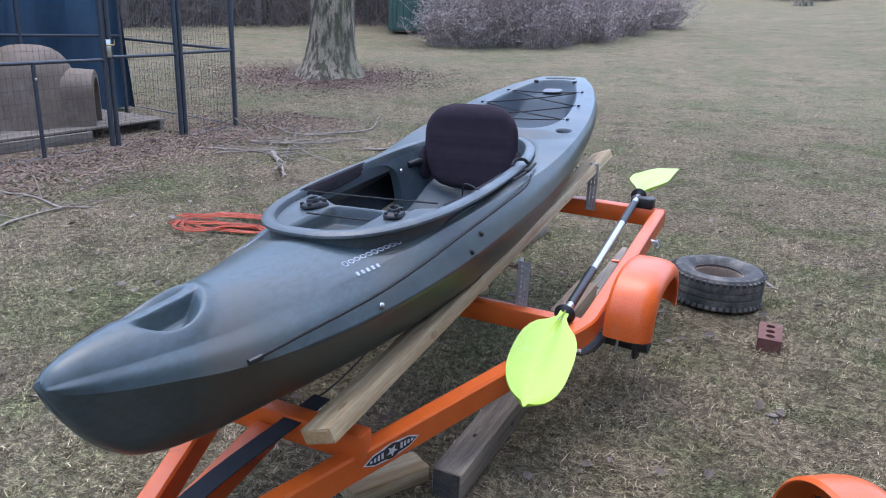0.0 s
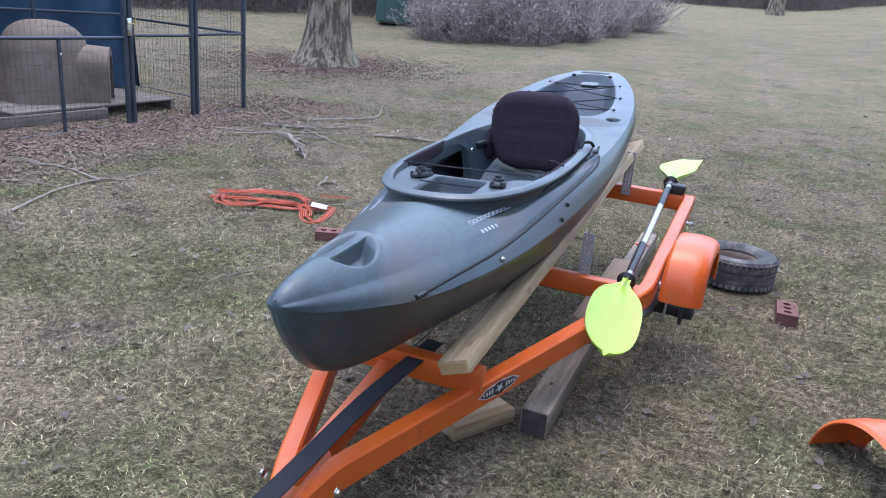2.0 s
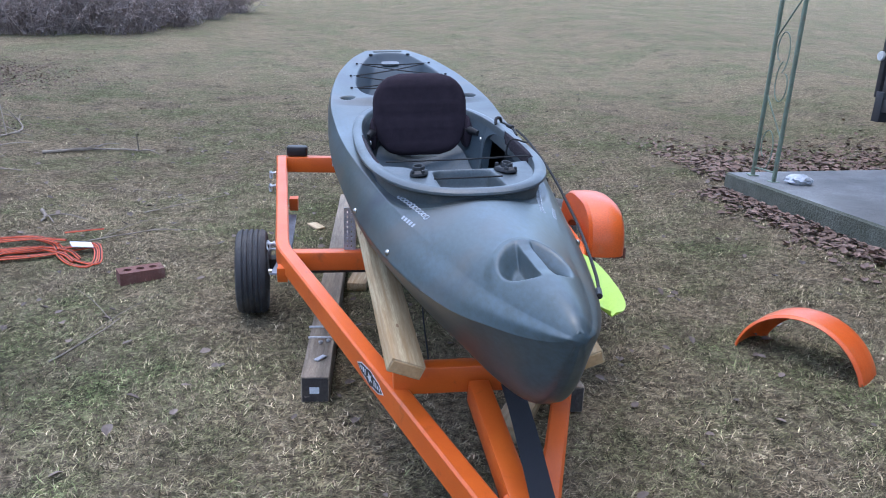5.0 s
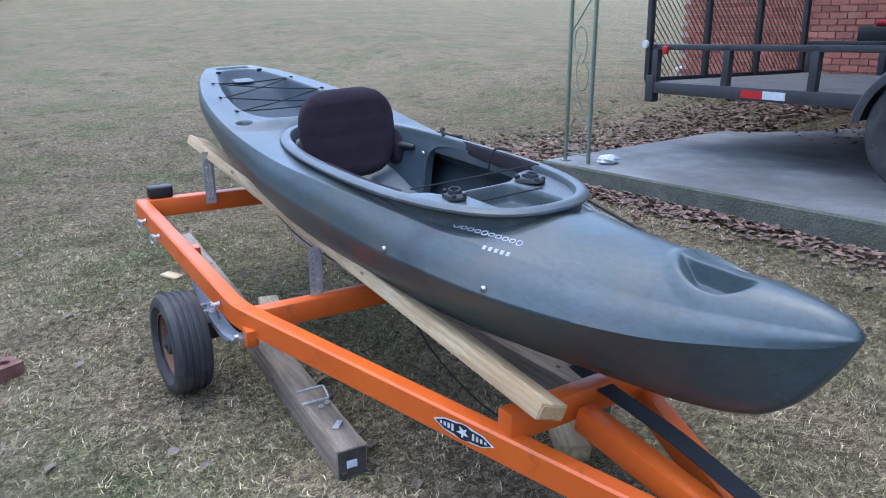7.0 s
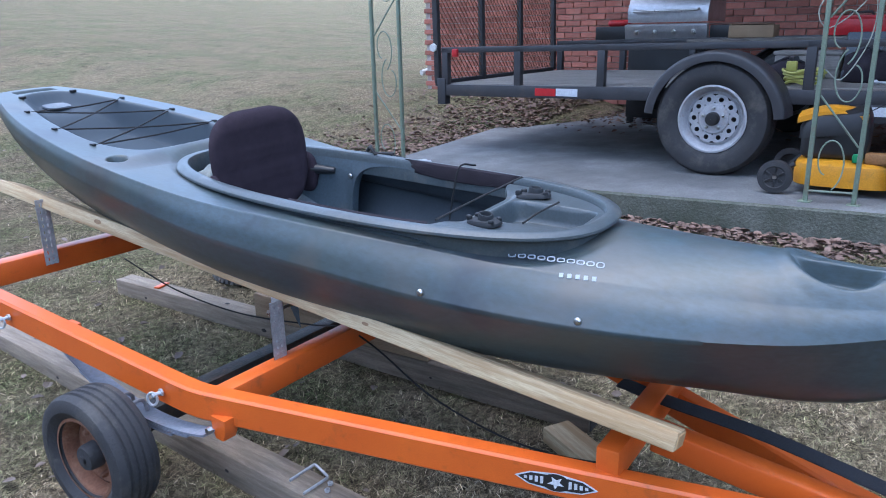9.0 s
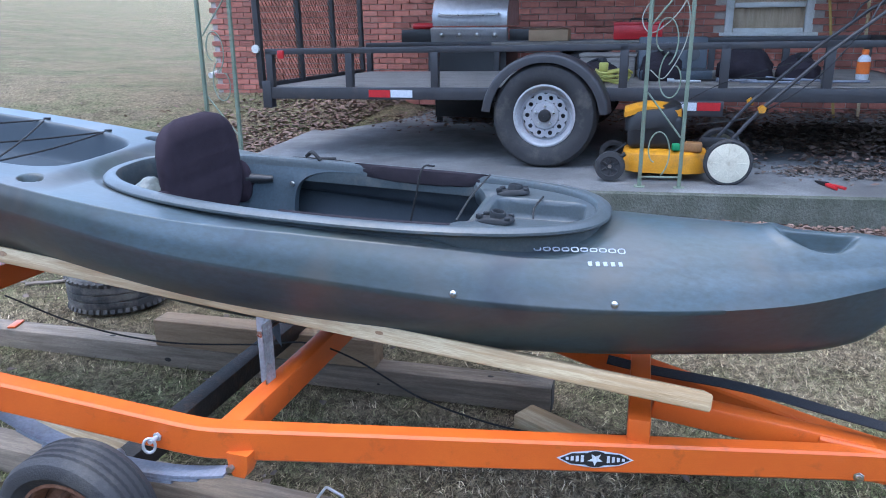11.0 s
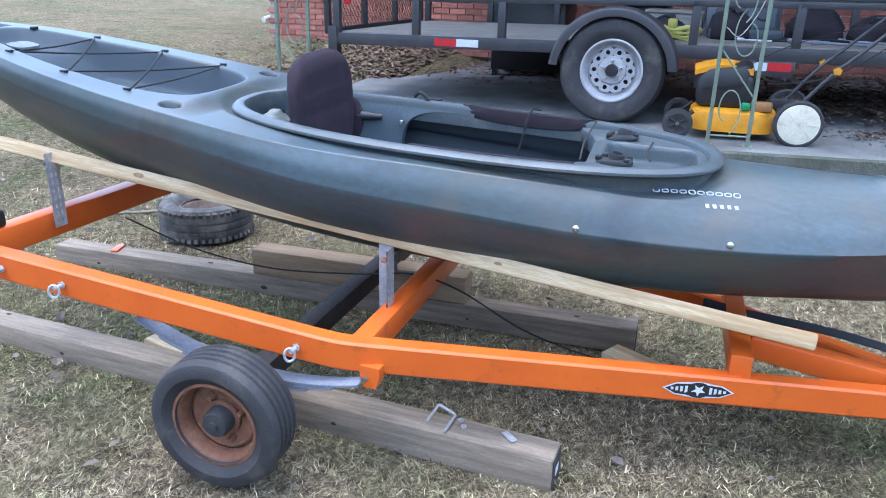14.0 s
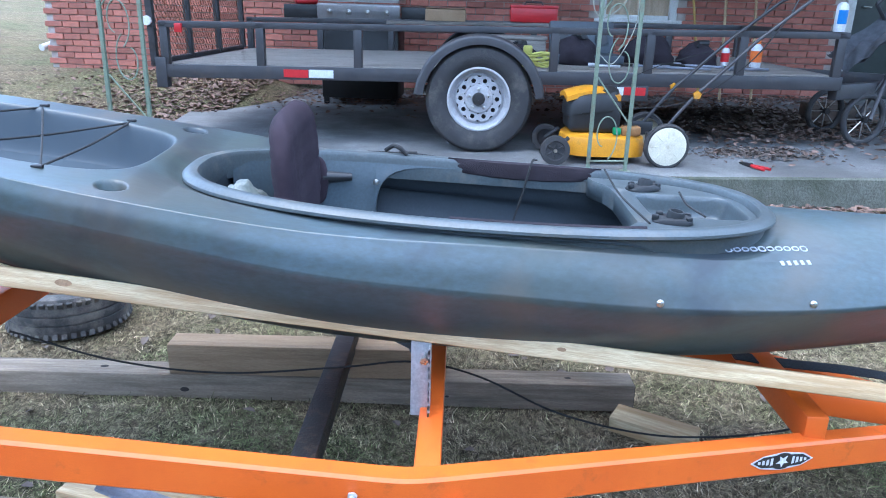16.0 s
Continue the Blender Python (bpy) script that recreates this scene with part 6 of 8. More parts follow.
def big_tree():
    rng = random.Random(4)
    x, y = yard(-7.75, 10.6)
    z = ground_z(x, y)
    tree = thing("tree", pose(x, y, z), "bare grey-barked tree with a flared trunk", "tree")
    bm = B()
    rows = []
    for zz, r in ((-0.15, 0.74), (0.0, 0.62), (0.12, 0.525), (0.3, 0.44), (0.6, 0.385), (1.0, 0.365), (1.6, 0.355), (2.4, 0.34), (3.4, 0.32), (4.6, 0.29)):
        row = []
        for k in range(40):
            a = k * math.tau / 40
            f = 1 + 0.10 * math.exp(-max(zz, 0) * 2.2) * math.cos(5 * a + 0.6) + 0.05 * noise.noise((math.cos(a) * 2, math.sin(a) * 2, zz * 1.3)) + 0.02 * noise.noise((math.cos(a) * 9, math.sin(a) * 9, zz * 2.3))
            row.append((r * f * math.cos(a) + 0.03 * zz, r * f * math.sin(a), zz))
        rows.append(row)
    loft(bm, rows, closed=True, cap=True)
    part("trunk", bm, "bark", tree)
    for k in range(6):
        bm = B()
        a = k * 1.05
        branch_tree(bm, rng, (0.12 + 0.12 * math.cos(a), 0.12 * math.sin(a), 3.9 + 0.15 * k), 2.4, 0.13, 3, 0.8)
        bmesh.ops.rotate(bm, cent=(0.14, 0, 4.0), matrix=Matrix.Rotation(0.75, 3, (-math.sin(a), math.cos(a), 0)), verts=bm.verts[:])
        part("limb", bm, "bark", tree)


big_tree()


def far_tree():
    rng = random.Random(11)
    x, y = -3.0, 44.0
    tree = thing("tree", pose(x, y, ground_z(x, y) - 0.1), "distant bare tree on the lawn", "tree")
    part("trunk", tube(B(), [(0, 0, 0), (0.02, 0, 0.4), (0.05, 0, 2), (0, 0, 5)], [0.55, 0.42, 0.38, 0.3], 16), "bark", tree)
    bm = B()
    branch_tree(bm, rng, (0, 0, 4.6), 4, 0.25, 4, 0.7)
    part("limbs", bm, "bark", tree)


far_tree()


def shed():
    sh = thing("shed", gz_pose(-10.3, 20.0, 28), "green painted wooden garden shed", "shed")
    green = mat("green_shed_paint", (0.060, 0.110, 0.085), (0.045, 0.085, 0.066), 0.8, scale=3, fine=40, bump=0.3)
    part("wall", box(B(), (3.4, 2.4, 2.3), pose(0, 0, 1.15)), green, sh)
    for k in range(18):
        part("siding_board", box(B(), (0.17, 0.03, 2.2), pose(-1.6 + 0.188 * k, -1.21, 1.12), 0.006, 1), green, sh)
    part("roof", prism(B(), [(-1.9, 2.25), (1.9, 2.25), (0, 3.2)], 2.8, pose(0, 0, 0, 90, 0, 0)), mat("shed_roof", (0.12, 0.12, 0.12), (0.08, 0.08, 0.08), 0.9), sh)
    part("corner_trim", box(B(), (0.1, 0.05, 2.25), pose(-1.68, -1.23, 1.13), 0.005, 1), green, sh)
    part("skid", box(B(), (3.3, 0.12, 0.12), pose(0, -1.1, 0.03)), "oldwood", sh)


shed()


def twig_material(name, a, b):
    return mat(name, a, b, 0.95, scale=1.2, fine=30, bump=0.0, space="World", island=0.35)


M["twig"] = twig_material("bush_twigs", (0.44, 0.36, 0.32), (0.25, 0.20, 0.18))
M["woods"] = twig_material("bare_woods", (0.235, 0.19, 0.165), (0.125, 0.10, 0.086))


def sticks_mesh(name, segs, material):
    """Many thin three-sided sticks, from (p, q, r0, r1)."""
    n = len(segs)
    p, q = np.array([s[0] for s in segs]), np.array([s[1] for s in segs])
    r0, r1 = np.array([s[2] for s in segs])[:, None], np.array([s[3] for s in segs])[:, None]
    d = q - p
    d /= np.linalg.norm(d, axis=1)[:, None] + 1e-9
    s = np.cross(d, np.where(np.abs(d[:, 2:3]) > 0.9, [[1.0, 0, 0]], [[0, 0, 1.0]]))
    s /= np.linalg.norm(s, axis=1)[:, None] + 1e-9
    u = np.cross(d, s)
    vs = np.empty((n, 6, 3))
    for k in range(3):
        c, e = math.cos(k * math.tau / 3), math.sin(k * math.tau / 3)
        vs[:, k] = p + (s * c + u * e) * r0
        vs[:, 3 + k] = q + (s * c + u * e) * r1
    quad = np.array([[0, 1, 4, 3], [1, 2, 5, 4], [2, 0, 3, 5]])
    fs = (np.arange(n)[:, None, None] * 6 + quad[None]).reshape(-1, 4)
    me = bpy.data.meshes.new(name)
    me.from_pydata(vs.reshape(-1, 3).tolist(), [], fs.tolist())
    me.materials.append(M[material])
    return new(name, me)


def bushes():
    rng = random.Random(9)
    for x, y, r, h in ((-8.2, 16.9, 1.15, 2.3), (-6.9, 17.6, 1.2, 2.5), (-6.4, 19.6, 1.3, 2.4), (-6.2, 22.0, 1.3, 2.5), (-5.9, 24.6, 1.4, 2.4), (-8.0, 19.0, 1.3, 2.5)):
        x, y, z = gz(x, y)
        segs = []
        for _ in range(300):
            a, t = rng.uniform(0, math.tau), rng.random() ** 0.5
            p = Vector((x + 0.85 * r * t * math.cos(a), y + 0.85 * r * t * math.sin(a), z - 0.05))
            out = Vector((math.cos(a) * t, math.sin(a) * t, 0)) * r
            q = p + out * rng.uniform(0.0, 0.55) + Vector((rng.gauss(0, 0.2), rng.gauss(0, 0.2), h * rng.uniform(0.25, 1.0) * (1 - 0.35 * t * t)))
            mid = (p + q) / 2 + Vector((rng.uniform(-1, 1), rng.uniform(-1, 1), rng.uniform(0, 0.6))) * 0.16
            segs += [(p, mid, 0.008, 0.006), (mid, q, 0.006, 0.003)]
            for _ in range(16):
                f = rng.random()
                b = mid + (q - mid) * f if rng.random() < 0.6 else p + (mid - p) * f
                e = b + Vector((rng.uniform(-1, 1), rng.uniform(-1, 1), rng.uniform(-0.3, 0.9))) * rng.uniform(0.12, 0.36)
                segs.append((b, e, 0.006, 0.003))
                if rng.random() < 0.7:
                    segs.append((e, e + Vector((rng.uniform(-1, 1), rng.uniform(-1, 1), rng.uniform(-1, 1))) * 0.045, 0.016, 0.010))
        tagged(sticks_mesh("bush", segs, "twig"), "leafless brown-pink bush with many fine twigs", "bush", "row of bushes")


bushes()


def woods():
    rng = random.Random(21)
    segs = []
    # past 100 degrees the ring is unseen, added to block low sky light
    for k in range(2200):
        a = radians(rng.uniform(-8, 235))
        d = rng.uniform(24, 46) if a > radians(22) else rng.uniform(50, 75)
        x, y = -d * math.sin(a) - 1, d * math.cos(a)
        if a < radians(22) and rng.random() < 0.4:
            continue
        z = ground_z(x, y)
        if x > 2 and y < 0:
            continue
        h = rng.uniform(6, 13)
        r = rng.uniform(0.03, 0.16)
        lean = Vector((rng.uniform(-0.6, 0.6), rng.uniform(-0.6, 0.6), h))
        p = Vector((x, y, z - 0.2))
        segs.append((p, p + lean, r, r * 0.4))
        for _ in range(12):
            f = rng.uniform(0.15, 0.95)
            b = p + lean * f
            segs.append((b, b + Vector((rng.uniform(-1, 1), rng.uniform(-1, 1), rng.uniform(0.2, 1))) * rng.uniform(0.5, 1.8), r * 0.3, 0.008))
    for k in range(38000):
        a = radians(rng.uniform(22, 235)) if rng.random() < 0.8 else radians(rng.uniform(-8, 22))
        d = rng.uniform(23.5, 34) if a > radians(22) else rng.uniform(50, 60)
        x, y = -d * math.sin(a) - 1, d * math.cos(a)
        if x > 2 and y < 0:
            continue
        p = Vector((x, y, ground_z(x, y) - 0.05))
        q = p + Vector((rng.gauss(0, 0.9), rng.gauss(0, 0.9), rng.uniform(0.5, 3.2)))
        segs += [(p, q, 0.014, 0.007), (p + (q - p) * 0.5, q + Vector((rng.gauss(0, 0.6), rng.gauss(0, 0.6), rng.uniform(-0.4, 0.5))), 0.010, 0.005)]
    tagged(sticks_mesh("woods", segs, "woods"), "bare brown winter woods behind the lawn, plus an unseen arc that blocks low sky", "woods", kind="stuff")


woods()


# ---- kennel ----
M["kennelsteel"] = mat("dark_powder_steel", (0.022, 0.026, 0.034), (0.034, 0.038, 0.046), 0.45, scale=10, fine=120, bump=0.1)


def fence_panel(p, q, h, rail, name, label, brace=None):
    """A welded wire panel from p to q: two posts, rails and wires."""
    p, q = Vector(p), Vector(q)
    fp = thing(name, Matrix.Translation(p), label, "fence", "kennel panels")
    d = q - p
    L = d.length
    u = d.normalized()
    for at in (0.0, L):
        v = u * at
        part("post", tube(B(), [v + Vector((0, 0, -0.02)), v + Vector((0, 0, h))], 0.024, 10), "kennelsteel", fp)
    for z in (-0.01, rail, h - 0.02):
        part("rail", tube(B(), [Vector((0, 0, z)), u * L + Vector((0, 0, z))], 0.016, 10), "kennelsteel", fp)
    if brace is not None:
        v = u * brace
        part("brace", tube(B(), [v + Vector((0, 0, 0)), v + Vector((0, 0, rail))], 0.018, 10), "kennelsteel", fp)
        part("brace_bolt", lathe(B(), [(0.012, 0), (0.0005, 0.008)], 10, Matrix.Translation(v + Vector((0.02, 0, rail - 0.13))) @ pose(0, 0, 0, 0, 90, 0)), "chrome", fp)
    bm = B()
    n = max(2, int(L / 0.052))
    for i in range(1, n):
        v = u * (L * i / n)
        tube(bm, [v + Vector((0, 0, 0.06)), v + Vector((0, 0, h - 0.02))], 0.0013, 3, cap=False)
    z = 0.16
    while z < h - 0.05:
        tube(bm, [Vector((0, 0, z)), u * L + Vector((0, 0, z))], 0.0013, 3, cap=False)
        z += 0.105
    mesh = part("wire_mesh", bm, "kennelsteel", fp, smooth=False)
    tagged(mesh, kind="stuff")
    return fp


fence_panel(gz(-6.0, 2.95), gz(-6.0, 4.69), 1.62, 0.80, "kennel_fence", "dark steel wire kennel panel with a middle rail", brace=1.04)
fence_panel(gz(-6.0, 4.755), gz(-6.0, 5.54), 1.62, 0.82, "kennel_gate", "dark steel wire kennel gate with a latch")
fence_panel(gz(-6.0, 5.60), gz(-6.0, 6.34), 1.62, 0.83, "kennel_fence", "dark steel wire kennel panel with a middle rail")
fence_panel(gz(-6.03, 6.38), gz(-8.9, 6.75), 1.62, 0.83, "kennel_fence", "dark steel wire kennel panel with a middle rail")
latch = thing("gate_latch", gz_pose(-5.97, 4.72) @ pose(0, 0, 0.90), "brass-coloured gate latch on the kennel post", "latch")
part("latch_plate", box(B(), (0.02, 0.05, 0.16), pose(0, 0, 0), 0.004), "chrome", latch)
part("latch_arm", tube(B(), [(0.015, -0.03, 0.03), (0.02, 0.05, 0.03), (0.02, 0.055, 0.08)], 0.007, 8), mat("brass", (0.5, 0.36, 0.12), (0.4, 0.28, 0.1), 0.4, metal=0.9), latch)

M["tarp"] = mat("blue_tarp", (0.006, 0.042, 0.085), (0.004, 0.027, 0.058), 0.6, scale=1.5, fine=220, bump=0.2, space="World", dirt=(0.02, 0.05, 0.075), dirt_scale=3, dirt_amount=0.3)


def shelter():
    sh = thing("shelter", gz_pose(-7.7, 4.0), "blue tarpaulin shelter behind the kennel panels", "shelter")
    bm = B()
    rows = []
    for z in np.linspace(0.06, 2.0, 18):
        rows.append([(0.05 * math.sin(y * 7 + z * 2) + 0.03 * math.sin(y * 17) - 0.10 * (1 - z / 2), y + 0.16 * (1 - z / 2) * (1 if y > 2 else 0), z) for y in np.linspace(-2.2, 2.25, 60)])
    loft(bm, rows)
    loft(bm, [[(x - 0.006, y, z) for x, y, z in r] for r in rows])
    part("tarp_side", bm, "tarp", sh, "creased blue tarpaulin wall")
    bm = B()
    loft(bm, [[(-2.4 * t, 2.25 + 0.16 * (1 - z / 2) + 0.04 * math.sin(t * 14), z) for t in np.linspace(0, 1, 24)] for z in (0.06, 1.0, 2.0)])
    part("tarp_side", bm, "tarp", sh)
    bm = B()
    loft(bm, [[(x, y, 2.02 + 0.35 * math.sin(math.pi * -x / 2.4)) for x in np.linspace(0.08, -2.5, 14)] for y in (-2.3, 2.35)])
    part("tarp_roof", bm, "tarp", sh)
    for y in (-2.2, 0.98, 2.22):
        part("pole", tube(B(), [(0.07, y, -0.02), (0.07, y, 2.05)], 0.022, 10), "kennelsteel", sh)
    part("pole", tube(B(), [(0.07, -2.2, 0.98), (0.07, 2.22, 0.92)], 0.016, 10), "kennelsteel", sh)


shelter()


M["palletwood"] = mat("dark_pallet_wood", (0.235, 0.195, 0.150), (0.135, 0.110, 0.085), 0.9, scale=6, fine=70, bump=0.5, stretch=(10, 0.8, 10), dirt=(0.07, 0.058, 0.045), dirt_scale=2, dirt_amount=0.4)


def dog_house():
    dh = thing("dog_house", gz_pose(-7.0, 4.65) @ pose(0, 0, 0.12) @ Matrix.Diagonal((0.92, 0.92, 0.96, 1)), "beige moulded plastic dog house on a pallet", "dog house")
    beige = mat("beige_plastic", (0.170, 0.122, 0.083), (0.120, 0.085, 0.058), 0.7, scale=4, fine=90, bump=0.25, dirt=(0.18, 0.14, 0.11), dirt_scale=5, dirt_amount=0.3)
    bm = B()
    rows = []
    for i in range(15):
        t = i / 14
        z = 0.79 * (t / 0.5 * 0.55 if t < 0.5 else 0.55 + 0.45 * math.sin((t - 0.5) * math.pi))
        f = 1 - 0.30 * t if t < 0.5 else 0.85 * max(0.03, math.cos((t - 0.5) * math.pi)) ** 0.7
        rows.append([(0.44 * f * math.copysign(abs(math.cos(a)) ** 0.8, math.cos(a)), 0.50 * f * math.copysign(abs(math.sin(a)) ** 0.8, math.sin(a)) - 0.05, z) for a in np.linspace(0, math.tau, 41)[:-1]])
    loft(bm, rows, closed=True, cap=True)
    part("dome", bm, beige, dh)
    # arched entrance
    bm = B()
    arch = [(-0.26, 0.0), (-0.25, 0.30)] + [(0.25 * math.cos(a), 0.33 + 0.22 * math.sin(a)) for a in np.linspace(math.pi, 0, 15)] + [(0.25, 0.30), (0.26, 0.0)]
    inner = [(x * 0.72, z * 0.86) for x, z in arch]
    rows = []
    for y0, pr, f in ((0.20, arch, 1.05), (0.60, arch, 1.0), (0.605, inner, 1.0), (0.25, inner, 0.98)):
        rows.append([(x * f, y0, z * f) for x, z in pr])
    loft(bm, rows)
    bmesh.ops.rotate(bm, cent=(0, 0, 0), matrix=Matrix.Rotation(radians(-46), 3, "Z"), verts=bm.verts[:])
    part("entrance", bm, beige, dh, "arched entrance of the dog house")
    # black sheet across the arch stands in for the shade inside
    bm = B()
    prism(bm, [(x, z) for x, z in inner], 0.01, pose(0, 0.46, 0, 90, 0, 0))
    bmesh.ops.rotate(bm, cent=(0, 0, 0), matrix=Matrix.Rotation(radians(-46), 3, "Z"), verts=bm.verts[:])
    part("dark_inside", bm, "black", dh)
    pal = thing("pallet", gz_pose(-7.0, 4.75), "weathered wooden pallet under the dog house", "pallet")
    for k in range(8):
        part("board", box(B(), (0.13, 1.9, 0.022), pose(-0.52 + 0.15 * k, 0, 0.108), 0.003, 1), "palletwood", pal)
    for y in (-0.9, 0.0, 0.9):
        part("runner", box(B(), (1.2, 0.05, 0.095), pose(0, y, 0.048), 0.003, 1), "palletwood", pal)
    wood_piece("plank", gz(-6.42, 3.1), gz(-6.36, 4.75), 0.035, 0.10, "palletwood", "grey plank standing on edge beside the pallet", 0, "board")


dog_house()


# ---- lawn mower ----
def make_mower():
    x0, y0 = 1.77, 1.325
    z0 = slab_z(x0, y0)
    mw = thing("lawn_mower", pose(x0, y0, z0, 0, 0, 4.0), "yellow and black push lawn mower on the patio", "lawn mower")
    # deck: rounded shell, front towards +y
    bm = B()
    rows = []
    for z, f in ((0.050, 1.0), (0.125, 1.0), (0.160, 0.97), (0.178, 0.86), (0.185, 0.5)):
        row = []
        for k in range(40):
            a = k * math.tau / 40
            c, s = math.cos(a), math.sin(a)
            row.append((0.225 * f * math.copysign(abs(c) ** 0.55, c), 0.255 * f * math.copysign(abs(s) ** 0.6, s) + 0.015, z))
        rows.append(row)
    loft(bm, rows, closed=True, cap=True)
    part("deck", bm, "yellow", mw, "yellow pressed steel deck")
    bm = B()
    box(bm, (0.30, 0.32, 0.21), pose(0, 0.085, 0.285), 0.04, 3)
    part("engine", bm, "black", mw, "black engine block")
    bm = B()
    rows = []
    for z, f in ((0.31, 1.0), (0.37, 1.0), (0.415, 0.9), (0.43, 0.72)):
        rows.append([(0.17 * f * math.copysign(abs(math.cos(a)) ** 0.6, math.cos(a)), 0.17 * f * math.copysign(abs(math.sin(a)) ** 0.6, math.sin(a)) + 0.095, z + 0.03 * math.sin(a) * -1) for a in np.linspace(0, math.tau, 37)[:-1]])
    loft(bm, rows, closed=True, cap=True)
    part("engine_cover", bm, "black", mw, "black engine cowl")
    bm = B()
    rows = [[(x, y, 0.432 + 0.026 * math.sin(math.pi * (y + 0.06) / 0.36) - 0.018 * max(0.0, y - 0.14) / 0.13 - 1.2 * x * x) for x in np.linspace(-0.14, 0.14, 9)] for y in np.linspace(-0.06, 0.27, 14)]
    loft(bm, rows)
    loft(bm, [[(x, y, z - 0.03) for x, y, z in r] for r in rows])
    for r in (0, -1):
        loft(bm, [rows[r], [(x, y, z - 0.03) for x, y, z in rows[r]]])
    for c in (0, -1):
        loft(bm, [[r[c] for r in rows], [(r[c][0], r[c][1], r[c][2] - 0.03) for r in rows]])
    part("cowl_top", bm, "yellow", mw, "yellow top of the engine cowl")
    part("primer", box(B(), (0.04, 0.05, 0.045), pose(-0.19, -0.04, 0.205), 0.01), mat("green_cap", (0.03, 0.3, 0.1), (0.02, 0.22, 0.08), 0.5), mw, "small green cap")
    part("brace_plate", box(B(), (0.06, 0.12, 0.06), pose(-0.16, -0.13, 0.205), 0.012), mat("brown_guard", (0.35, 0.17, 0.05), (0.25, 0.12, 0.04), 0.6), mw)
    for s in (-1, 1):
        m = pose(s * 0.245, 0.335, 0.088, 0, s * 90, 0)
        w = part("front_wheel", lathe(B(), [(0.055, -0.022), (0.06, -0.024), (0.088, -0.022), (0.090, 0.0), (0.088, 0.022), (0.06, 0.026), (0.055, 0.02), (0.02, 0.016), (0.0005, 0.016)], 32, m), "tyre", mw, "small black front wheel")
        for k in range(6):
            part("spoke", box(B(), (0.035, 0.012, 0.008), m @ pose(0, 0, 0.02, 0, 0, 60 * k) @ pose(0.038, 0, 0), 0.002, 1), "black", w)
        part("axle_cap", lathe(B(), [(0.012, 0.016), (0.01, 0.03), (0.0005, 0.031)], 14, m), "chrome", w)
        m = pose(s * 0.265, -0.33, 0.135, 0, s * 90, 0)
        w = part("rear_wheel", lathe(B(), [(0.10, -0.02), (0.125, -0.026), (0.135, -0.015), (0.136, 0.0), (0.135, 0.015), (0.125, 0.026), (0.113, 0.024)], 40, m), "tyre", mw, "large rear wheel with a cream disc")
        part("wheel_disc", lathe(B(), [(0.115, 0.015), (0.114, 0.026), (0.10, 0.029), (0.06, 0.031), (0.035, 0.034), (0.0005, 0.034)], 40, m), "cream", w, "cream plastic wheel cover")
        for k in range(8):
            part("disc_rib", box(B(), (0.055, 0.006, 0.004), m @ pose(0, 0, 0.031, 0, 0, 45 * k) @ pose(0.07, 0, 0), 0.001, 1), "cream", w)
        part("wheel_bracket", tube(B(), [(s * 0.21, 0.335, 0.09), (s * 0.205, 0.25, 0.16)], 0.014, 8), "black", mw)
        part("wheel_bracket", box(B(), (0.03, 0.16, 0.09), pose(s * 0.215, -0.29, 0.17), 0.01), "black", mw)
        # folding handle
        lower = tube(B(), [(s * 0.215, -0.30, 0.20), (s * 0.215, -0.42, 0.36), (s * 0.215, -0.52, 0.475)], 0.011, 10)
        part("handle_tube", lower, "blacksteel", mw)
        part("handle_tube", tube(B(), [(s * 0.215, -0.46, 0.41), (s * 0.20, -0.80, 0.75), (s * 0.19, -1.08, 0.985), (s * 0.15, -1.14, 1.02)], 0.0105, 10), "blacksteel", mw)
        bm = B()
        n = 10
        prism(bm, [(0.026 * (1 if k % 2 else 0.78) * math.cos(k * math.tau / n), 0.026 * (1 if k % 2 else 0.78) * math.sin(k * math.tau / n)) for k in range(n)], 0.022, pose(s * 0.235, -0.485, 0.44, 0, 90, 0))
        part("handle_knob", bm, "yellow", mw, "yellow star knob")
    part("handle_bar", tube(B(), [(-0.15, -1.14, 1.02), (0.15, -1.14, 1.02)], 0.0105, 10), "blacksteel", mw)
    part("bail_bar", tube(B(), spline([(-0.19, -0.98, 0.90), (-0.18, -1.02, 1.0), (-0.1, -1.09, 1.06), (0.1, -1.09, 1.06), (0.18, -1.02, 1.0), (0.19, -0.98, 0.90)], 4), 0.005, 8), "blacksteel", mw)
    part("pull_cord", tube(B(), spline([(0.10, -0.02, 0.40), (0.18, -0.3, 0.55), (0.19, -0.70, 0.68)], 6), 0.003, 6), "cord", mw)
    part("control_cable", tube(B(), spline([(-0.19, -1.0, 0.93), (-0.24, -0.75, 0.62), (-0.2, -0.45, 0.40), (-0.1, -0.15, 0.33)], 6), 0.004, 6), "cord", mw)


make_mower()


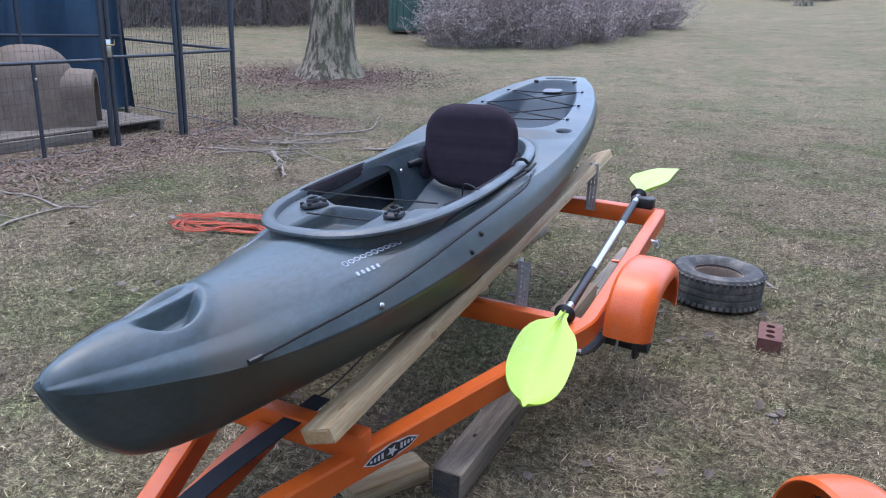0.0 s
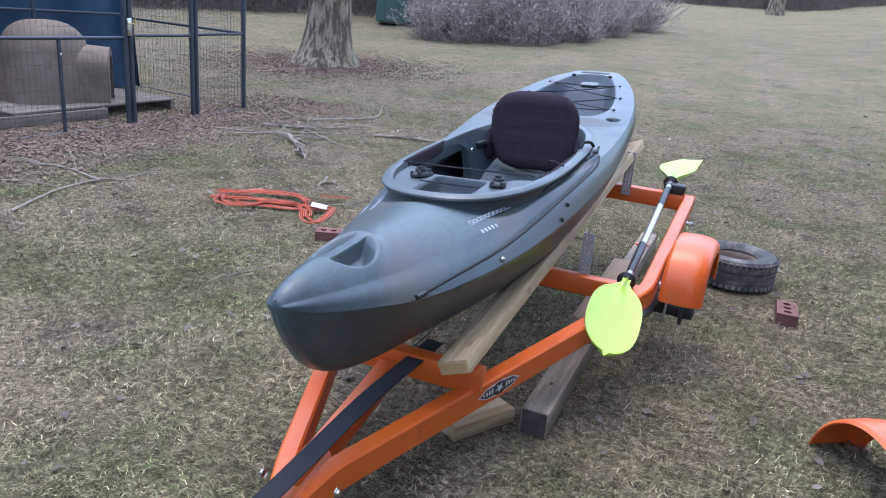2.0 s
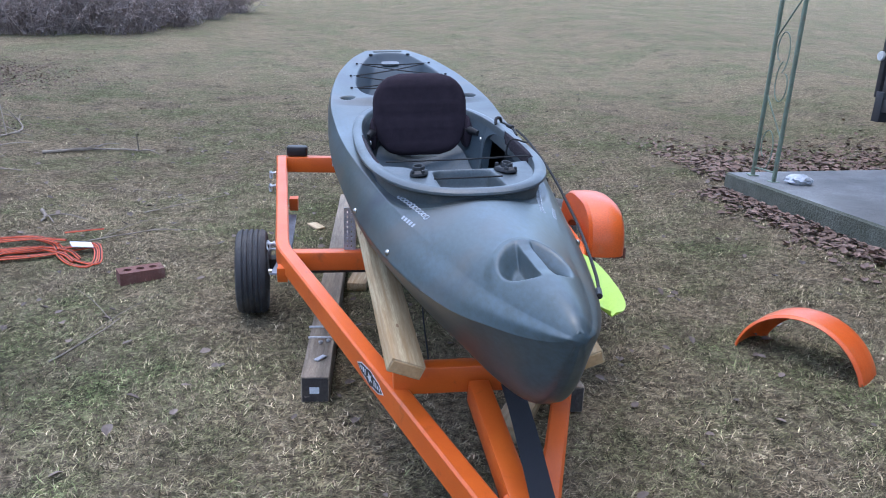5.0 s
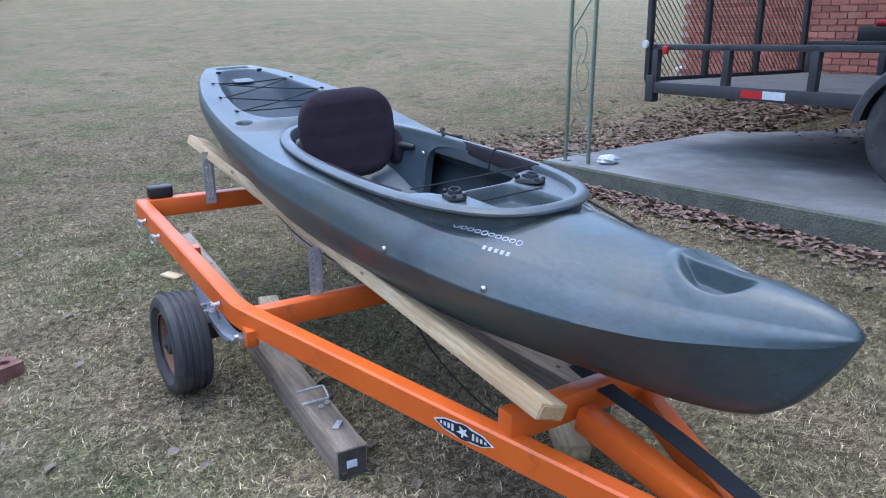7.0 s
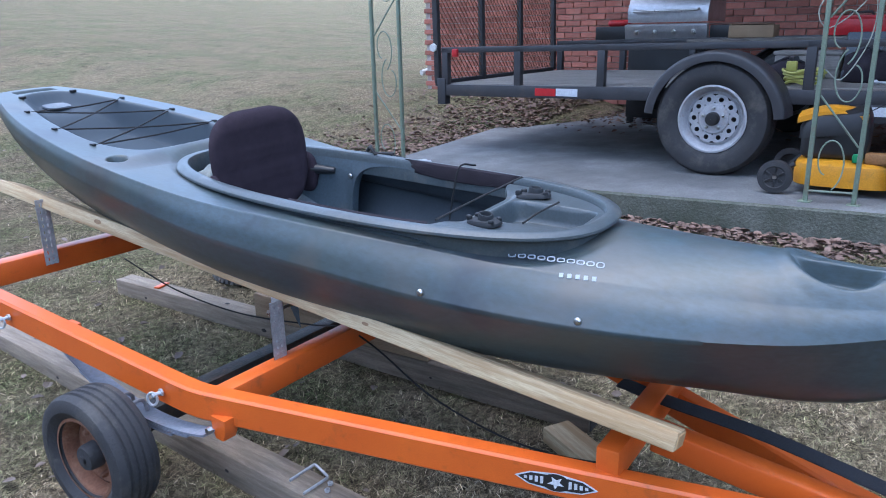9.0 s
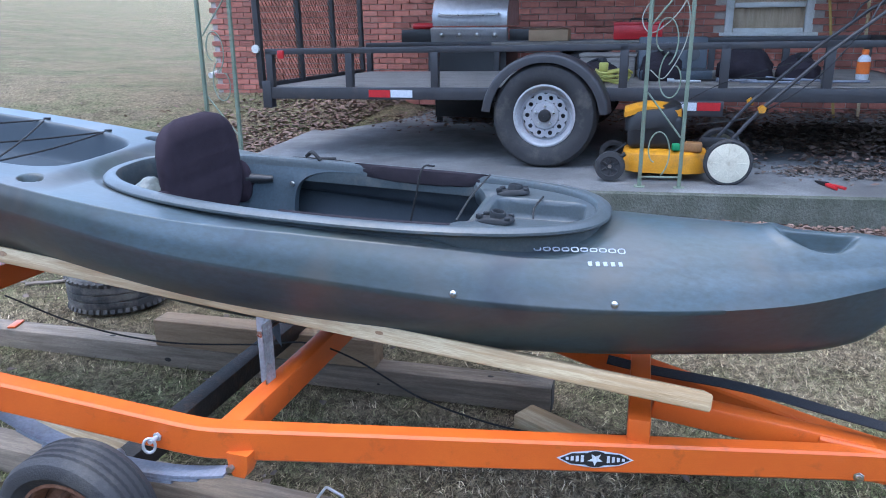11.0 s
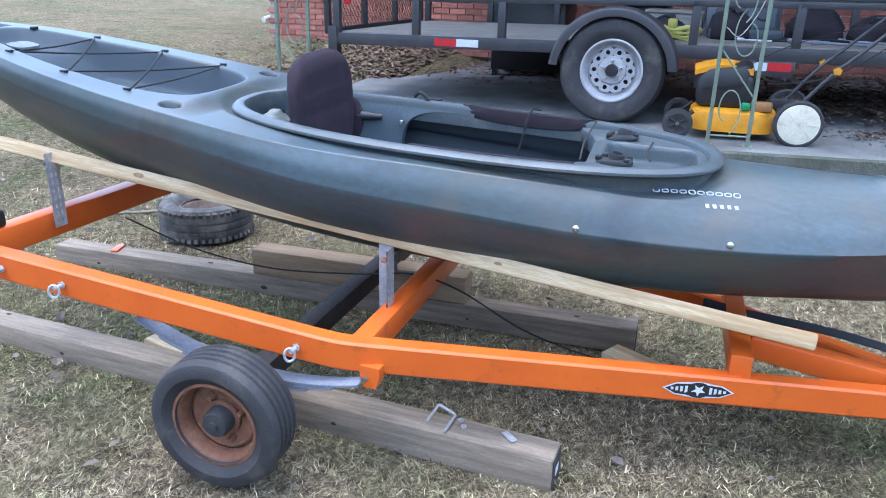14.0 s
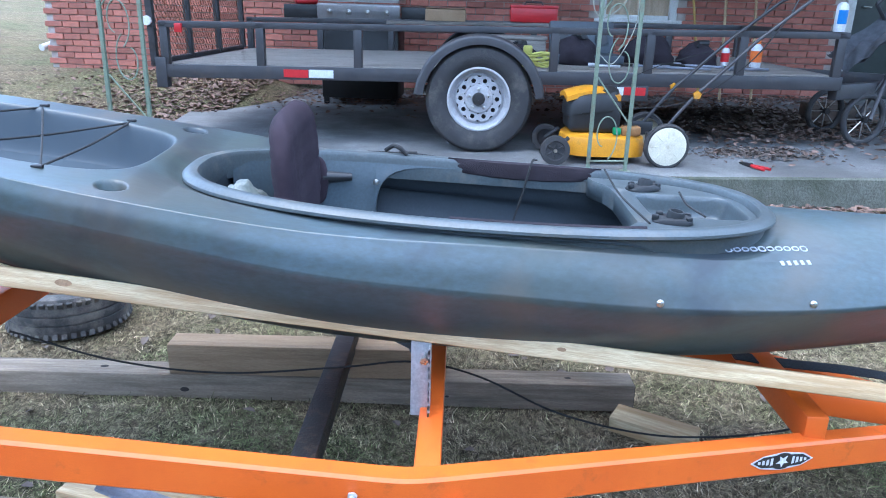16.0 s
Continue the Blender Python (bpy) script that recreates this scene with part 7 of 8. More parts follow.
# ---- behind and on the utility trailer ----
def make_grill():
    gx, gy = 4.45, 3.33
    z0 = slab_z(gx, gy)
    steel = mat("brushed_steel", (0.52, 0.52, 0.53), (0.42, 0.42, 0.43), 0.35, metal=0.8, scale=20, fine=150, bump=0.05)
    gr = thing("gas_grill", pose(gx, gy, z0), "stainless steel gas grill with side shelves", "grill")
    part("cabinet", box(B(), (0.5, 0.74, 0.66), pose(0.02, 0, 0.39), 0.01), "black", gr)
    panel = part("control_panel", box(B(), (0.06, 0.78, 0.14), pose(-0.26, 0, 0.865, 0, -12, 0), 0.008), steel, gr, "steel control panel")
    for k in range(4):
        part("knob", lathe(B(), [(0.026, 0), (0.024, 0.016), (0.012, 0.02), (0.010, 0.03), (0.0005, 0.031)], 18, pose(-0.293, -0.27 + 0.18 * k, 0.86, 0, -102, 0)), "chrome", panel)
    bm = B()
    rows = [[(x, y, z) for x, z in ((-0.25, 0.95), (-0.26, 1.06), (-0.2, 1.18), (-0.08, 1.25), (0.1, 1.26), (0.22, 1.20), (0.24, 0.95))] for y in (-0.38, 0.38)]
    loft(bm, rows, closed=True, cap=True)
    part("hood", bm, steel, gr, "steel hood")
    part("hood_handle", tube(B(), [(-0.28, -0.30, 1.06), (-0.31, -0.30, 1.05), (-0.31, 0.30, 1.05), (-0.28, 0.30, 1.06)], 0.011, 10), "chrome", gr)
    for s in (-1, 1):
        part("side_shelf", box(B(), (0.46, 0.33, 0.13), pose(0, s * 0.56, 0.855), 0.012), "black", gr, "dark side shelf")
        part("leg", box(B(), (0.05, 0.05, 0.1), pose(-0.2, s * 0.33, 0.05)), "black", gr)
        part("leg", box(B(), (0.05, 0.05, 0.1), pose(0.2, s * 0.33, 0.05)), "black", gr)
    glove = part("oven_glove", box(B(), (0.12, 0.22, 0.06), pose(0, 0, 0.03), 0.025, 3), "red")
    glove.matrix_world = pose(gx - 0.05, gy + 0.55, z0 + 0.92, 0, 0, 20)
    tagged(glove, "red cloth glove lying on the grill shelf", "glove")


make_grill()
UT = pose(2.02, 4.28, slab_z(2, 4)) @ pose(0, 0, 0, 0, 0, 1.45)
DECK = 0.717 - slab_z(2, 4) + 0.05


def on_deck(x, y, dz=0.0, rz=0):
    return UT @ pose(x, y, DECK - 0.0125 * y + dz, 0, 0, rz)


def simple(name, bm, material, m, label, category, group="", smooth=True):
    ob = part(name, bm, material, smooth=smooth)
    ob.matrix_world = m
    return tagged(ob, label, category, group)


wood_piece("plank", tuple(UT @ Vector((1.95, -1.3, 0.7676 + 0.0125 * 1.3))), tuple(UT @ Vector((1.95, -3.2, 0.7676 + 0.0125 * 3.2))), 0.2, 0.03, "deckwood", "loose plank lying along the trailer rail", 0, "board")
bm = B()
box(bm, (0.2, 0.42, 0.13), pose(0, 0, 0.066), 0.015, 2)
rb = thing("tool_box", UT @ pose(1.95, -2.62, 0.832), "red plastic tool box on the trailer rail", "tool box")
part("case", bm, "red", rb)
part("lid", box(B(), (0.206, 0.426, 0.03), pose(0, 0, 0.135), 0.01), "red", rb)
part("grip", tube(B(), [(0, -0.08, 0.148), (0, -0.07, 0.175), (0, 0.07, 0.175), (0, 0.08, 0.148)], 0.009, 8), "black", rb)
cb = thing("cardboard_box", UT @ pose(1.95, -1.83, 0.8225), "flat brown cardboard box on the trailer rail", "box")
part("carton", box(B(), (0.2, 0.36, 0.10), pose(0, 0, 0.052), 0.004), mat("cardboard", (0.36, 0.25, 0.15), (0.28, 0.19, 0.11), 0.9, bump=0.2), cb)
part("flap", box(B(), (0.1, 0.35, 0.004), pose(-0.05, 0, 0.106, 0, 8, 0)), mat("cardboard_flap", (0.38, 0.27, 0.17), (0.3, 0.2, 0.12), 0.9), cb)


def bottle(m, h, r, body, cap, label, group, trigger=False):
    b = thing("bottle", m, label, "bottle", group)
    part("body", lathe(B(), [(0.0005, 0), (r * 0.92, 0.002), (r, 0.012), (r, h * 0.66), (r * 0.9, h * 0.74), (r * 0.42, h * 0.84), (r * 0.40, h * 0.86)], 24), body, b)
    part("cap", lathe(B(), [(r * 0.55, h * 0.84), (r * 0.55, h * 0.98), (r * 0.45, h), (0.0005, h)], 20), cap, b)
    part("label_band", lathe(B(), [(r + 0.0012, h * 0.2), (r + 0.0012, h * 0.6)], 24), "white" if body != "white" else cap, b)
    return b


orange_cap = mat("orange_cap", (0.75, 0.17, 0.02), (0.65, 0.14, 0.015), 0.45)
blue_label = mat("blue_label", (0.02, 0.2, 0.55), (0.02, 0.15, 0.45), 0.4)
bottle(on_deck(0.62, -4.17), 0.20, 0.04, "white", orange_cap, "white spray bottle with an orange top on the trailer deck", "bottles on the trailer")
bottle(on_deck(0.72, -3.98), 0.16, 0.03, "white", "red", "white spray can with a red top on the trailer deck", "bottles on the trailer")
blue = thing("bottle", UT @ pose(0.0, -4.44, 1.042 + 0.0125 * 4.44 - slab_z(2, 4)), "white and blue bottle standing on the trailer rail", "bottle", "bottles on the trailer")
part("body", lathe(B(), [(0.0005, 0), (0.033, 0.002), (0.036, 0.01), (0.036, 0.155), (0.03, 0.172), (0.015, 0.182), (0.0005, 0.183)], 24), "white", blue)
part("label_band", lathe(B(), [(0.0368, 0.05), (0.0368, 0.135)], 14, Matrix(), 2.2, 4.2), blue_label, blue, "blue paper label")

# tools and boxes on the deck
case = thing("tool_case", on_deck(0.75, -2.95, 0, 6), "open grey tool case on the trailer deck", "tool case")
greyc = mat("grey_case", (0.06, 0.075, 0.09), (0.04, 0.05, 0.06), 0.5)
part("tray", box(B(), (0.34, 0.5, 0.07), pose(0, 0, 0.036), 0.012), greyc, case)
part("lid", box(B(), (0.05, 0.5, 0.26), pose(0.19, 0, 0.17, 0, 14, 0), 0.012), greyc, case)
for k in range(3):
    part("socket_set", lathe(B(), [(0.045, 0.0), (0.045, 0.012), (0.02, 0.014), (0.0005, 0.014)], 16, pose(0.155, -0.15 + 0.15 * k, 0.17, 0, -76, 0)), "black", case)
for k, (x, y, ln, rz, c) in enumerate(((0.3, -3.02, 0.22, 84, "galv"), (0.36, -3.36, 0.26, 92, "spring"), (0.22, -3.55, 0.36, 86, "spring"), (0.46, -3.72, 0.34, 70, "spring"), (0.25, -4.0, 0.30, 104, "spring"))):
    simple("tool_bar", tube(B(), [(-ln / 2, 0, 0.012), (ln / 2 - 0.05, 0, 0.012), (ln / 2 - 0.04, 0, 0.015), (ln / 2, 0, 0.015)], [0.009, 0.009, 0.015, 0.015], 10), c, on_deck(x, y, 0.003, rz), "steel hand tool lying on the trailer deck", "tool", "tools on the trailer")
box_w = thing("storage_box", on_deck(1.05, -2.45), "grey-brown storage box on the trailer deck", "box")
part("tub", box(B(), (0.3, 0.42, 0.16), pose(0, 0, 0.081), 0.015), "deckwood", box_w)
part("lid", box(B(), (0.32, 0.44, 0.025), pose(0, 0, 0.17), 0.008), "deckwood", box_w)
# added dark lumps stand for clutter and shadow on the deck
for x, y, sx, sy, h, sd in ((0.62, -2.86, 0.16, 0.15, 0.15, 3), (0.95, -3.45, 0.20, 0.26, 0.16, 8), (0.50, -2.42, 0.14, 0.16, 0.11, 5), (0.80, -3.80, 0.15, 0.16, 0.12, 11)):
    bm = B()
    bmesh.ops.create_icosphere(bm, subdivisions=3, radius=1.0)
    for v in bm.verts:
        f = 1 + 0.22 * noise.noise(v.co * 1.7 + Vector((sd, 0, 0))) + 0.10 * noise.noise(v.co * 5.0 + Vector((0, sd, 0)))
        v.co = Vector((v.co.x * sx * f, v.co.y * sy * f, max(v.co.z * h * f, -0.3 * h) + 0.3 * h))
    bag = thing("dark_clutter", on_deck(x, y, 0.0, 9 * sd), "black lump added for dark clutter and shadow on the trailer deck", "tool bag", "tool bags on the trailer")
    part("pouch", bm, M["pad"], bag, "", 60)
    part("carry_strap", tube(B(), spline([(-sx * 0.3, -sy * 0.5, h * 1.1), (0, 0, h * 1.42), (sx * 0.3, sy * 0.5, h * 1.1)], 6), 0.009, 8), "strap", bag)
    part("drill_handle", tube(B(), spline([(sx * 0.2, -sy * 0.3, h * 1.0), (sx * 0.1, -sy * 0.1, h * 1.3), (-sx * 0.5, 0, h * 1.36)], 4), 0.020, 10), "black", bag)
hose = thing("air_hose", on_deck(0.28, -2.55) @ Matrix.Diagonal((0.7, 0.7, 0.8, 1)), "tangled pale yellow hose on the trailer deck", "hose")
M["hose"] = mat("yellow_hose", (0.52, 0.5, 0.12), (0.42, 0.4, 0.09), 0.5)
rng = random.Random(2)
for k in range(4):
    part("coil", tube(B(), [((0.10 + 0.02 * k) * math.cos(a) + 0.01 * k, (0.14 + 0.012 * k) * math.sin(a), 0.02 + 0.028 * k + 0.012 * math.sin(3 * a + k)) for a in np.linspace(0, math.tau, 25)[:-1]], 0.011, 8, closed=True), "hose", hose)
part("nozzle", box(B(), (0.05, 0.09, 0.08), pose(0.0, 0.1, 0.14), 0.015), "hose", hose)
simple("loose_hose", tube(B(), spline([(0.0, 0, 0.012), (0.05, -0.2, 0.012), (-0.05, -0.4, 0.03), (0.1, -0.62, 0.012), (0.02, -0.9, 0.012)], 7), 0.009, 8), "cord", on_deck(0.45, -3.1), "black cable lying across the trailer deck", "cable")
# pale cord looped on the porch post
loop = tube(B(), spline([(0, 0, 1.6), (0.02, -0.1, 1.25), (0.0, -0.05, 1.0), (-0.02, 0.1, 0.86), (0, 0.16, 0.95), (0.01, 0.06, 1.08), (0.0, -0.07, 1.02), (0.0, -0.08, 0.82), (0, 0.02, 0.62), (0, 0.1, 0.66)], 7), 0.003, 7)
simple("hanging_cord", loop, mat("pale_cord", (0.42, 0.43, 0.36), (0.33, 0.34, 0.28), 0.8), pose(1.39, 1.34, slab_z(1.38, 1.3)), "thin pale cord looped round the porch post", "cord")
for k, y in enumerate((-0.30, -0.62)):
    simple("garden_tool", tube(B(), [(0, 0, 0), (0.38, 0.03 * k, 1.55)], 0.014, 10), "pine", pose(4.93, y, slab_z(4.9, y)), "wooden tool handle leaning on the brick wall", "tool", "tools at the wall")
simple("rake", tube(B(), [(0, 0, 0), (0.36, 0.2, 1.6)], 0.013, 10), mat("yellow_handle", (0.5, 0.33, 0.08), (0.4, 0.26, 0.06), 0.6), pose(4.96, -0.1, slab_z(4.9, 0)), "yellow tool handle leaning on the brick wall", "tool", "tools at the wall")

# pliers on the slab
pl = thing("pliers", pose(1.58, 0.44, slab_z(1.58, 0.44) + 0.001, 0, 0, 28), "red-handled pliers lying on the slab", "pliers")
for s in (-1, 1):
    part("grip", tube(B(), spline([(0.0, 0.004 * s, 0.01), (-0.05, 0.02 * s, 0.01), (-0.12, 0.026 * s, 0.01)], 5), 0.009, 8), "red", pl)
part("jaw", tube(B(), [(0.0, 0, 0.01), (0.05, 0, 0.01), (0.10, 0, 0.01)], [0.016, 0.012, 0.005], 8), "black", pl)


# ---- stroller ----
def make_stroller():
    x0, y0 = 2.60, -0.95
    z0 = slab_z(x0, y0)
    st = thing("stroller", pose(x0, y0, z0, 0, 0, 10), "black and grey jogging stroller folded beside the trailer", "stroller")
    grey = mat("dark_grey_fabric", (0.105, 0.11, 0.125), (0.06, 0.064, 0.073), 0.9, scale=20, fine=400, bump=0.3)
    for x, y, r in ((-0.12, 0.42, 0.185), (0.42, 0.36, 0.17), (-0.28, -0.25, 0.2)):
        m = pose(x, y, r, 0, -90, 8)
        w = part("wheel", tube(B(), [m @ Vector(((r - 0.022) * math.cos(a), (r - 0.022) * math.sin(a), 0)) for a in np.linspace(0, math.tau, 33)[:-1]], 0.022, 10, closed=True), "tyre", st, "spoked wheel")
        for k in range(8):
            part("spoke", tube(B(), [m @ Vector((0, 0, 0)), m @ Vector(((r - 0.03) * math.cos(k * math.tau / 8), (r - 0.03) * math.sin(k * math.tau / 8), 0))], 0.004, 6), "chrome", w)
        part("hub", lathe(B(), [(0.024, -0.03), (0.024, 0.03), (0.0005, 0.034)], 14, m), "black", w)
    for a, b in (((-0.05, 0.42, 0.19), (-0.05, 0.25, 0.50)), ((-0.19, 0.42, 0.19), (-0.05, 0.25, 0.50)), ((-0.05, 0.25, 0.50), (-0.2, -0.35, 0.20)), ((-0.05, 0.25, 0.50), (0.2, -0.3, 0.2)), ((-0.18, -0.30, 0.22), (-0.15, 0.30, 0.95)), ((0.18, -0.3, 0.22), (0.15, 0.30, 0.95)), ((-0.15, 0.30, 0.95), (-0.12, 0.10, 1.15)), ((0.15, 0.30, 0.95), (0.12, 0.10, 1.15)), ((-0.12, 0.10, 1.15), (0.12, 0.10, 1.15))):
        part("frame_tube", tube(B(), [a, b], 0.014, 10), "blacksteel", st)
    bm = B()
    rows = [[(x, 0.56 - 0.62 * t + 0.06 * math.sin(6 * t), 0.60 + 0.42 * t - 0.05 * math.cos(x * 9) + 0.035 * math.sin(13 * x + 9 * t) + 0.02 * math.sin(31 * x - 17 * t)) for x in np.linspace(-0.24, 0.20, 22)] for t in np.linspace(0, 1, 26)]
    loft(bm, rows)
    loft(bm, [[(x, y + 0.02, z - 0.02) for x, y, z in r] for r in rows])
    part("seat_sling", bm, grey, st, "grey fabric seat")
    bm = B()
    rows = [[(0.26 * math.cos(a) - 0.05, 0.34 * math.sin(a) * f - 0.02, 0.88 + 0.34 * math.sin(a) * (1 - 0.3 * f)) for a in np.linspace(0.1, math.pi - 0.1, 12)] for f in (0.1, 0.5, 0.9)]
    loft(bm, rows)
    part("canopy", bm, "black", st, "black folded canopy")


make_stroller()

# ---- orange extension cord, branches, small wood ----
M["cordorange"] = mat("orange_cord", (0.60, 0.085, 0.018), (0.46, 0.06, 0.014), 0.5, scale=40, fine=200, bump=0.1)


def make_cord():
    c = thing("extension_cord", pose(-3.2, 3.35, ground_z(-3.2, 3.35)), "orange and black extension cord in a loose heap on the grass", "cord")
    rng = random.Random(5)
    runs = [
        [(-0.43, -0.30), (-0.46, -0.09), (-0.20, -0.13), (-0.01, -0.09), (0.12, -0.03), (0.28, 0.04), (0.38, -0.19), (0.38, -0.30), (0.26, -0.23), (0.13, -0.06)],
        [(-0.39, -0.07), (-0.34, 0.04), (-0.16, 0.11), (-0.05, 0.11), (0.08, 0.02), (0.16, -0.08)],
        [(-0.40, -0.25), (-0.30, -0.37), (-0.15, -0.36), (-0.08, -0.18), (0.06, -0.10)],
        [(-0.47, -0.20), (-0.36, -0.14), (-0.18, -0.02), (0.00, 0.03), (0.14, -0.01)],
        [(-0.42, -0.14), (-0.28, -0.26), (-0.10, -0.22), (0.08, -0.16), (0.24, -0.05), (0.30, 0.02)],
        [(-0.44, -0.27), (-0.30, -0.20), (-0.12, -0.10), (0.04, -0.05), (0.20, -0.12), (0.30, -0.24)],
        [(0.09, 0.20), (0.18, 0.24), (0.26, 0.28)],
    ]
    for k, run in enumerate(runs):
        for twin in range(1 if k == 6 else 2):
            line = spline([(x + 0.022 * twin + rng.uniform(-0.012, 0.012), y + 0.03 * twin + rng.uniform(-0.012, 0.012), 0.016 + 0.010 * (k % 4) + 0.008 * rng.random()) for x, y in run], 7)
            for off, r, m in ((-0.0058, 0.0040, "cordorange"), (0.0, 0.0046, "cord"), (0.0058, 0.0040, "cordorange")):
                side = []
                for p, q in zip(line, line[1:] + line[-1:]):
                    d = q - p if (q - p).length > 1e-6 else Vector((1, 0, 0))
                    n = Vector((-d.y, d.x, 0)).normalized()
                    side.append(p + n * off)
                part("strand", tube(B(), side, r, 6), m, c, "orange cord edge" if off else "black cord core")
    part("card_tag", box(B(), (0.10, 0.07, 0.004), pose(0.27, -0.06, 0.055, 6, 10, 30)), "white", c, "small pale card tag")


make_cord()


def branch(pts, r, label="bare fallen branch lying on the grass", twigs=3, seed=1, material="bark", group="fallen branches"):
    rng = random.Random(seed)
    pts = [yard(*p) for p in pts]
    o = Vector((*pts[0], ground_z(*pts[0])))
    bm = B()
    line = spline([Vector((x, y, ground_z(x, y) + r * 0.9)) - o for x, y in pts], 5)
    line = [p + Vector((rng.uniform(-1, 1), rng.uniform(-1, 1), rng.uniform(0, 1))) * r * 0.5 for p in line]
    tube(bm, line, [r * (1 - 0.6 * i / len(line)) for i in range(len(line))], 7)
    ob = thing("fallen_branch", Matrix.Translation(o), label, "branch", group)
    part("stem", bm, material, ob)
    ahead = (line[-1] - line[0]).normalized()
    for k in range(twigs * 2):
        a = rng.choice(line[1:-1])
        d = (ahead * rng.uniform(0.2, 1.0) + Vector((rng.uniform(-1, 1), rng.uniform(-1, 1), rng.uniform(0.0, 0.28)))).normalized() * rng.uniform(0.12, 0.45)
        part("twig", tube(B(), spline([a, a + d * 0.5 + Vector((0, 0, 0.02)), a + d], 4), [r * 0.4] * 4 + [r * 0.3] * 4 + [r * 0.2], 5), material, ob)


M["stick"] = mat("grey_brown_stick", (0.36, 0.305, 0.245), (0.21, 0.172, 0.135), 0.9, scale=9, fine=70, bump=0.5)
for i, (pts, r, tw) in enumerate((
        (((-5.15, 5.65), (-4.8, 5.75), (-4.45, 6.15)), 0.022, 4), (((-5.0, 6.3), (-4.6, 6.9), (-4.85, 7.55)), 0.016, 3),
        (((-4.55, 5.25), (-4.2, 4.95), (-3.88, 4.6)), 0.034, 3), (((-4.07, 6.05), (-3.7, 6.2), (-3.22, 6.17)), 0.020, 2),
        (((-4.17, 2.19), (-4.39, 2.62), (-4.45, 3.02), (-4.29, 3.14)), 0.013, 1), (((-4.45, 3.02), (-4.88, 3.09), (-5.11, 3.01)), 0.012, 1),
        (((-5.3, 5.1), (-4.7, 5.3), (-4.2, 5.2)), 0.013, 3), (((-5.0, 5.0), (-4.6, 5.6), (-4.3, 5.9)), 0.011, 3), (((-4.9, 5.9), (-4.3, 5.5), (-3.95, 5.35)), 0.014, 3),
        (((-5.6, 6.5), (-5.1, 6.3), (-4.7, 6.5)), 0.014, 2), (((-3.36, 4.16), (-3.30, 4.05), (-3.28, 3.92)), 0.016, 0), (((-2.55, 2.05), (-2.45, 2.3), (-2.42, 2.42)), 0.005, 0),
        (((-2.9, 3.55), (-2.6, 3.7), (-2.35, 3.66)), 0.006, 1), (((-0.35, 4.2), (-0.2, 4.0), (-0.12, 3.9)), 0.013, 0), (((-2.75, 4.1), (-2.55, 4.3), (-2.3, 4.5)), 0.006, 1))):
    branch(pts, r * 0.72, twigs=tw + 1, seed=i + 3, material="stick")

# hardware lying on the timber
ub = thing("u_bolt", pose(-1.645, 1.945, 0.0935) @ Matrix.Diagonal((0.60, 0.60, 0.75, 1)), "galvanised square U-bolt lying on the timber", "bolt")
part("rod", tube(B(), [(-0.075, -0.04, 0.006), (0.06, -0.04, 0.006), (0.066, -0.034, 0.008), (0.066, 0.034, 0.03), (0.06, 0.04, 0.032), (-0.075, 0.04, 0.03)], 0.0055, 8), "galv", ub)
simple("hinge_plate", box(B(), (0.045, 0.018, 0.004), Matrix(), 0.001), "galv", pose(-1.64, 1.765, 0.0955, 0, 0, 50), "small zinc hinge plate lying on the timber", "plate")
for k, (x, y) in enumerate(((-1.62, 1.90), (-1.645, 1.885))):
    simple("nut", lathe(B(), [(0.004, 0), (0.0075, 0), (0.0075, 0.006), (0.004, 0.006)], 6), "galv", pose(x, y, 0.0935), "zinc nut lying on the timber", "nut", "loose nuts")
simple("orange_scrap", box(B(), (0.075, 0.03, 0.008), Matrix(), 0.003), "orange_plastic", pose(-0.968, 3.66, 0.079, 0, 0, 20), "small orange plastic bracket on the timber", "bracket")
simple("end_tag", box(B(), (0.03, 0.002, 0.022), Matrix()), "white", pose(-1.652, 1.6385, 0.045), "small white label on the timber's sawn end", "label")
simple("end_tag", box(B(), (0.055, 0.002, 0.020), Matrix()), "white", along((-1.408, 1.1135, 0.388), (-1.625, 3.44, 0.682)) @ pose(0, -1.172, 0.0, 0, 16, 0), "white stapled label on the sawn board end", "label")
simple("wood_chip", box(B(), (0.06, 0.10, 0.012), Matrix(), 0.003), "pine", pose(-1.766, 3.61, ground_z(-1.766, 3.61) + 0.012, 4, 0, 35), "small pale wood chip on the grass", "chip")

# ---- grass and fallen leaves ----


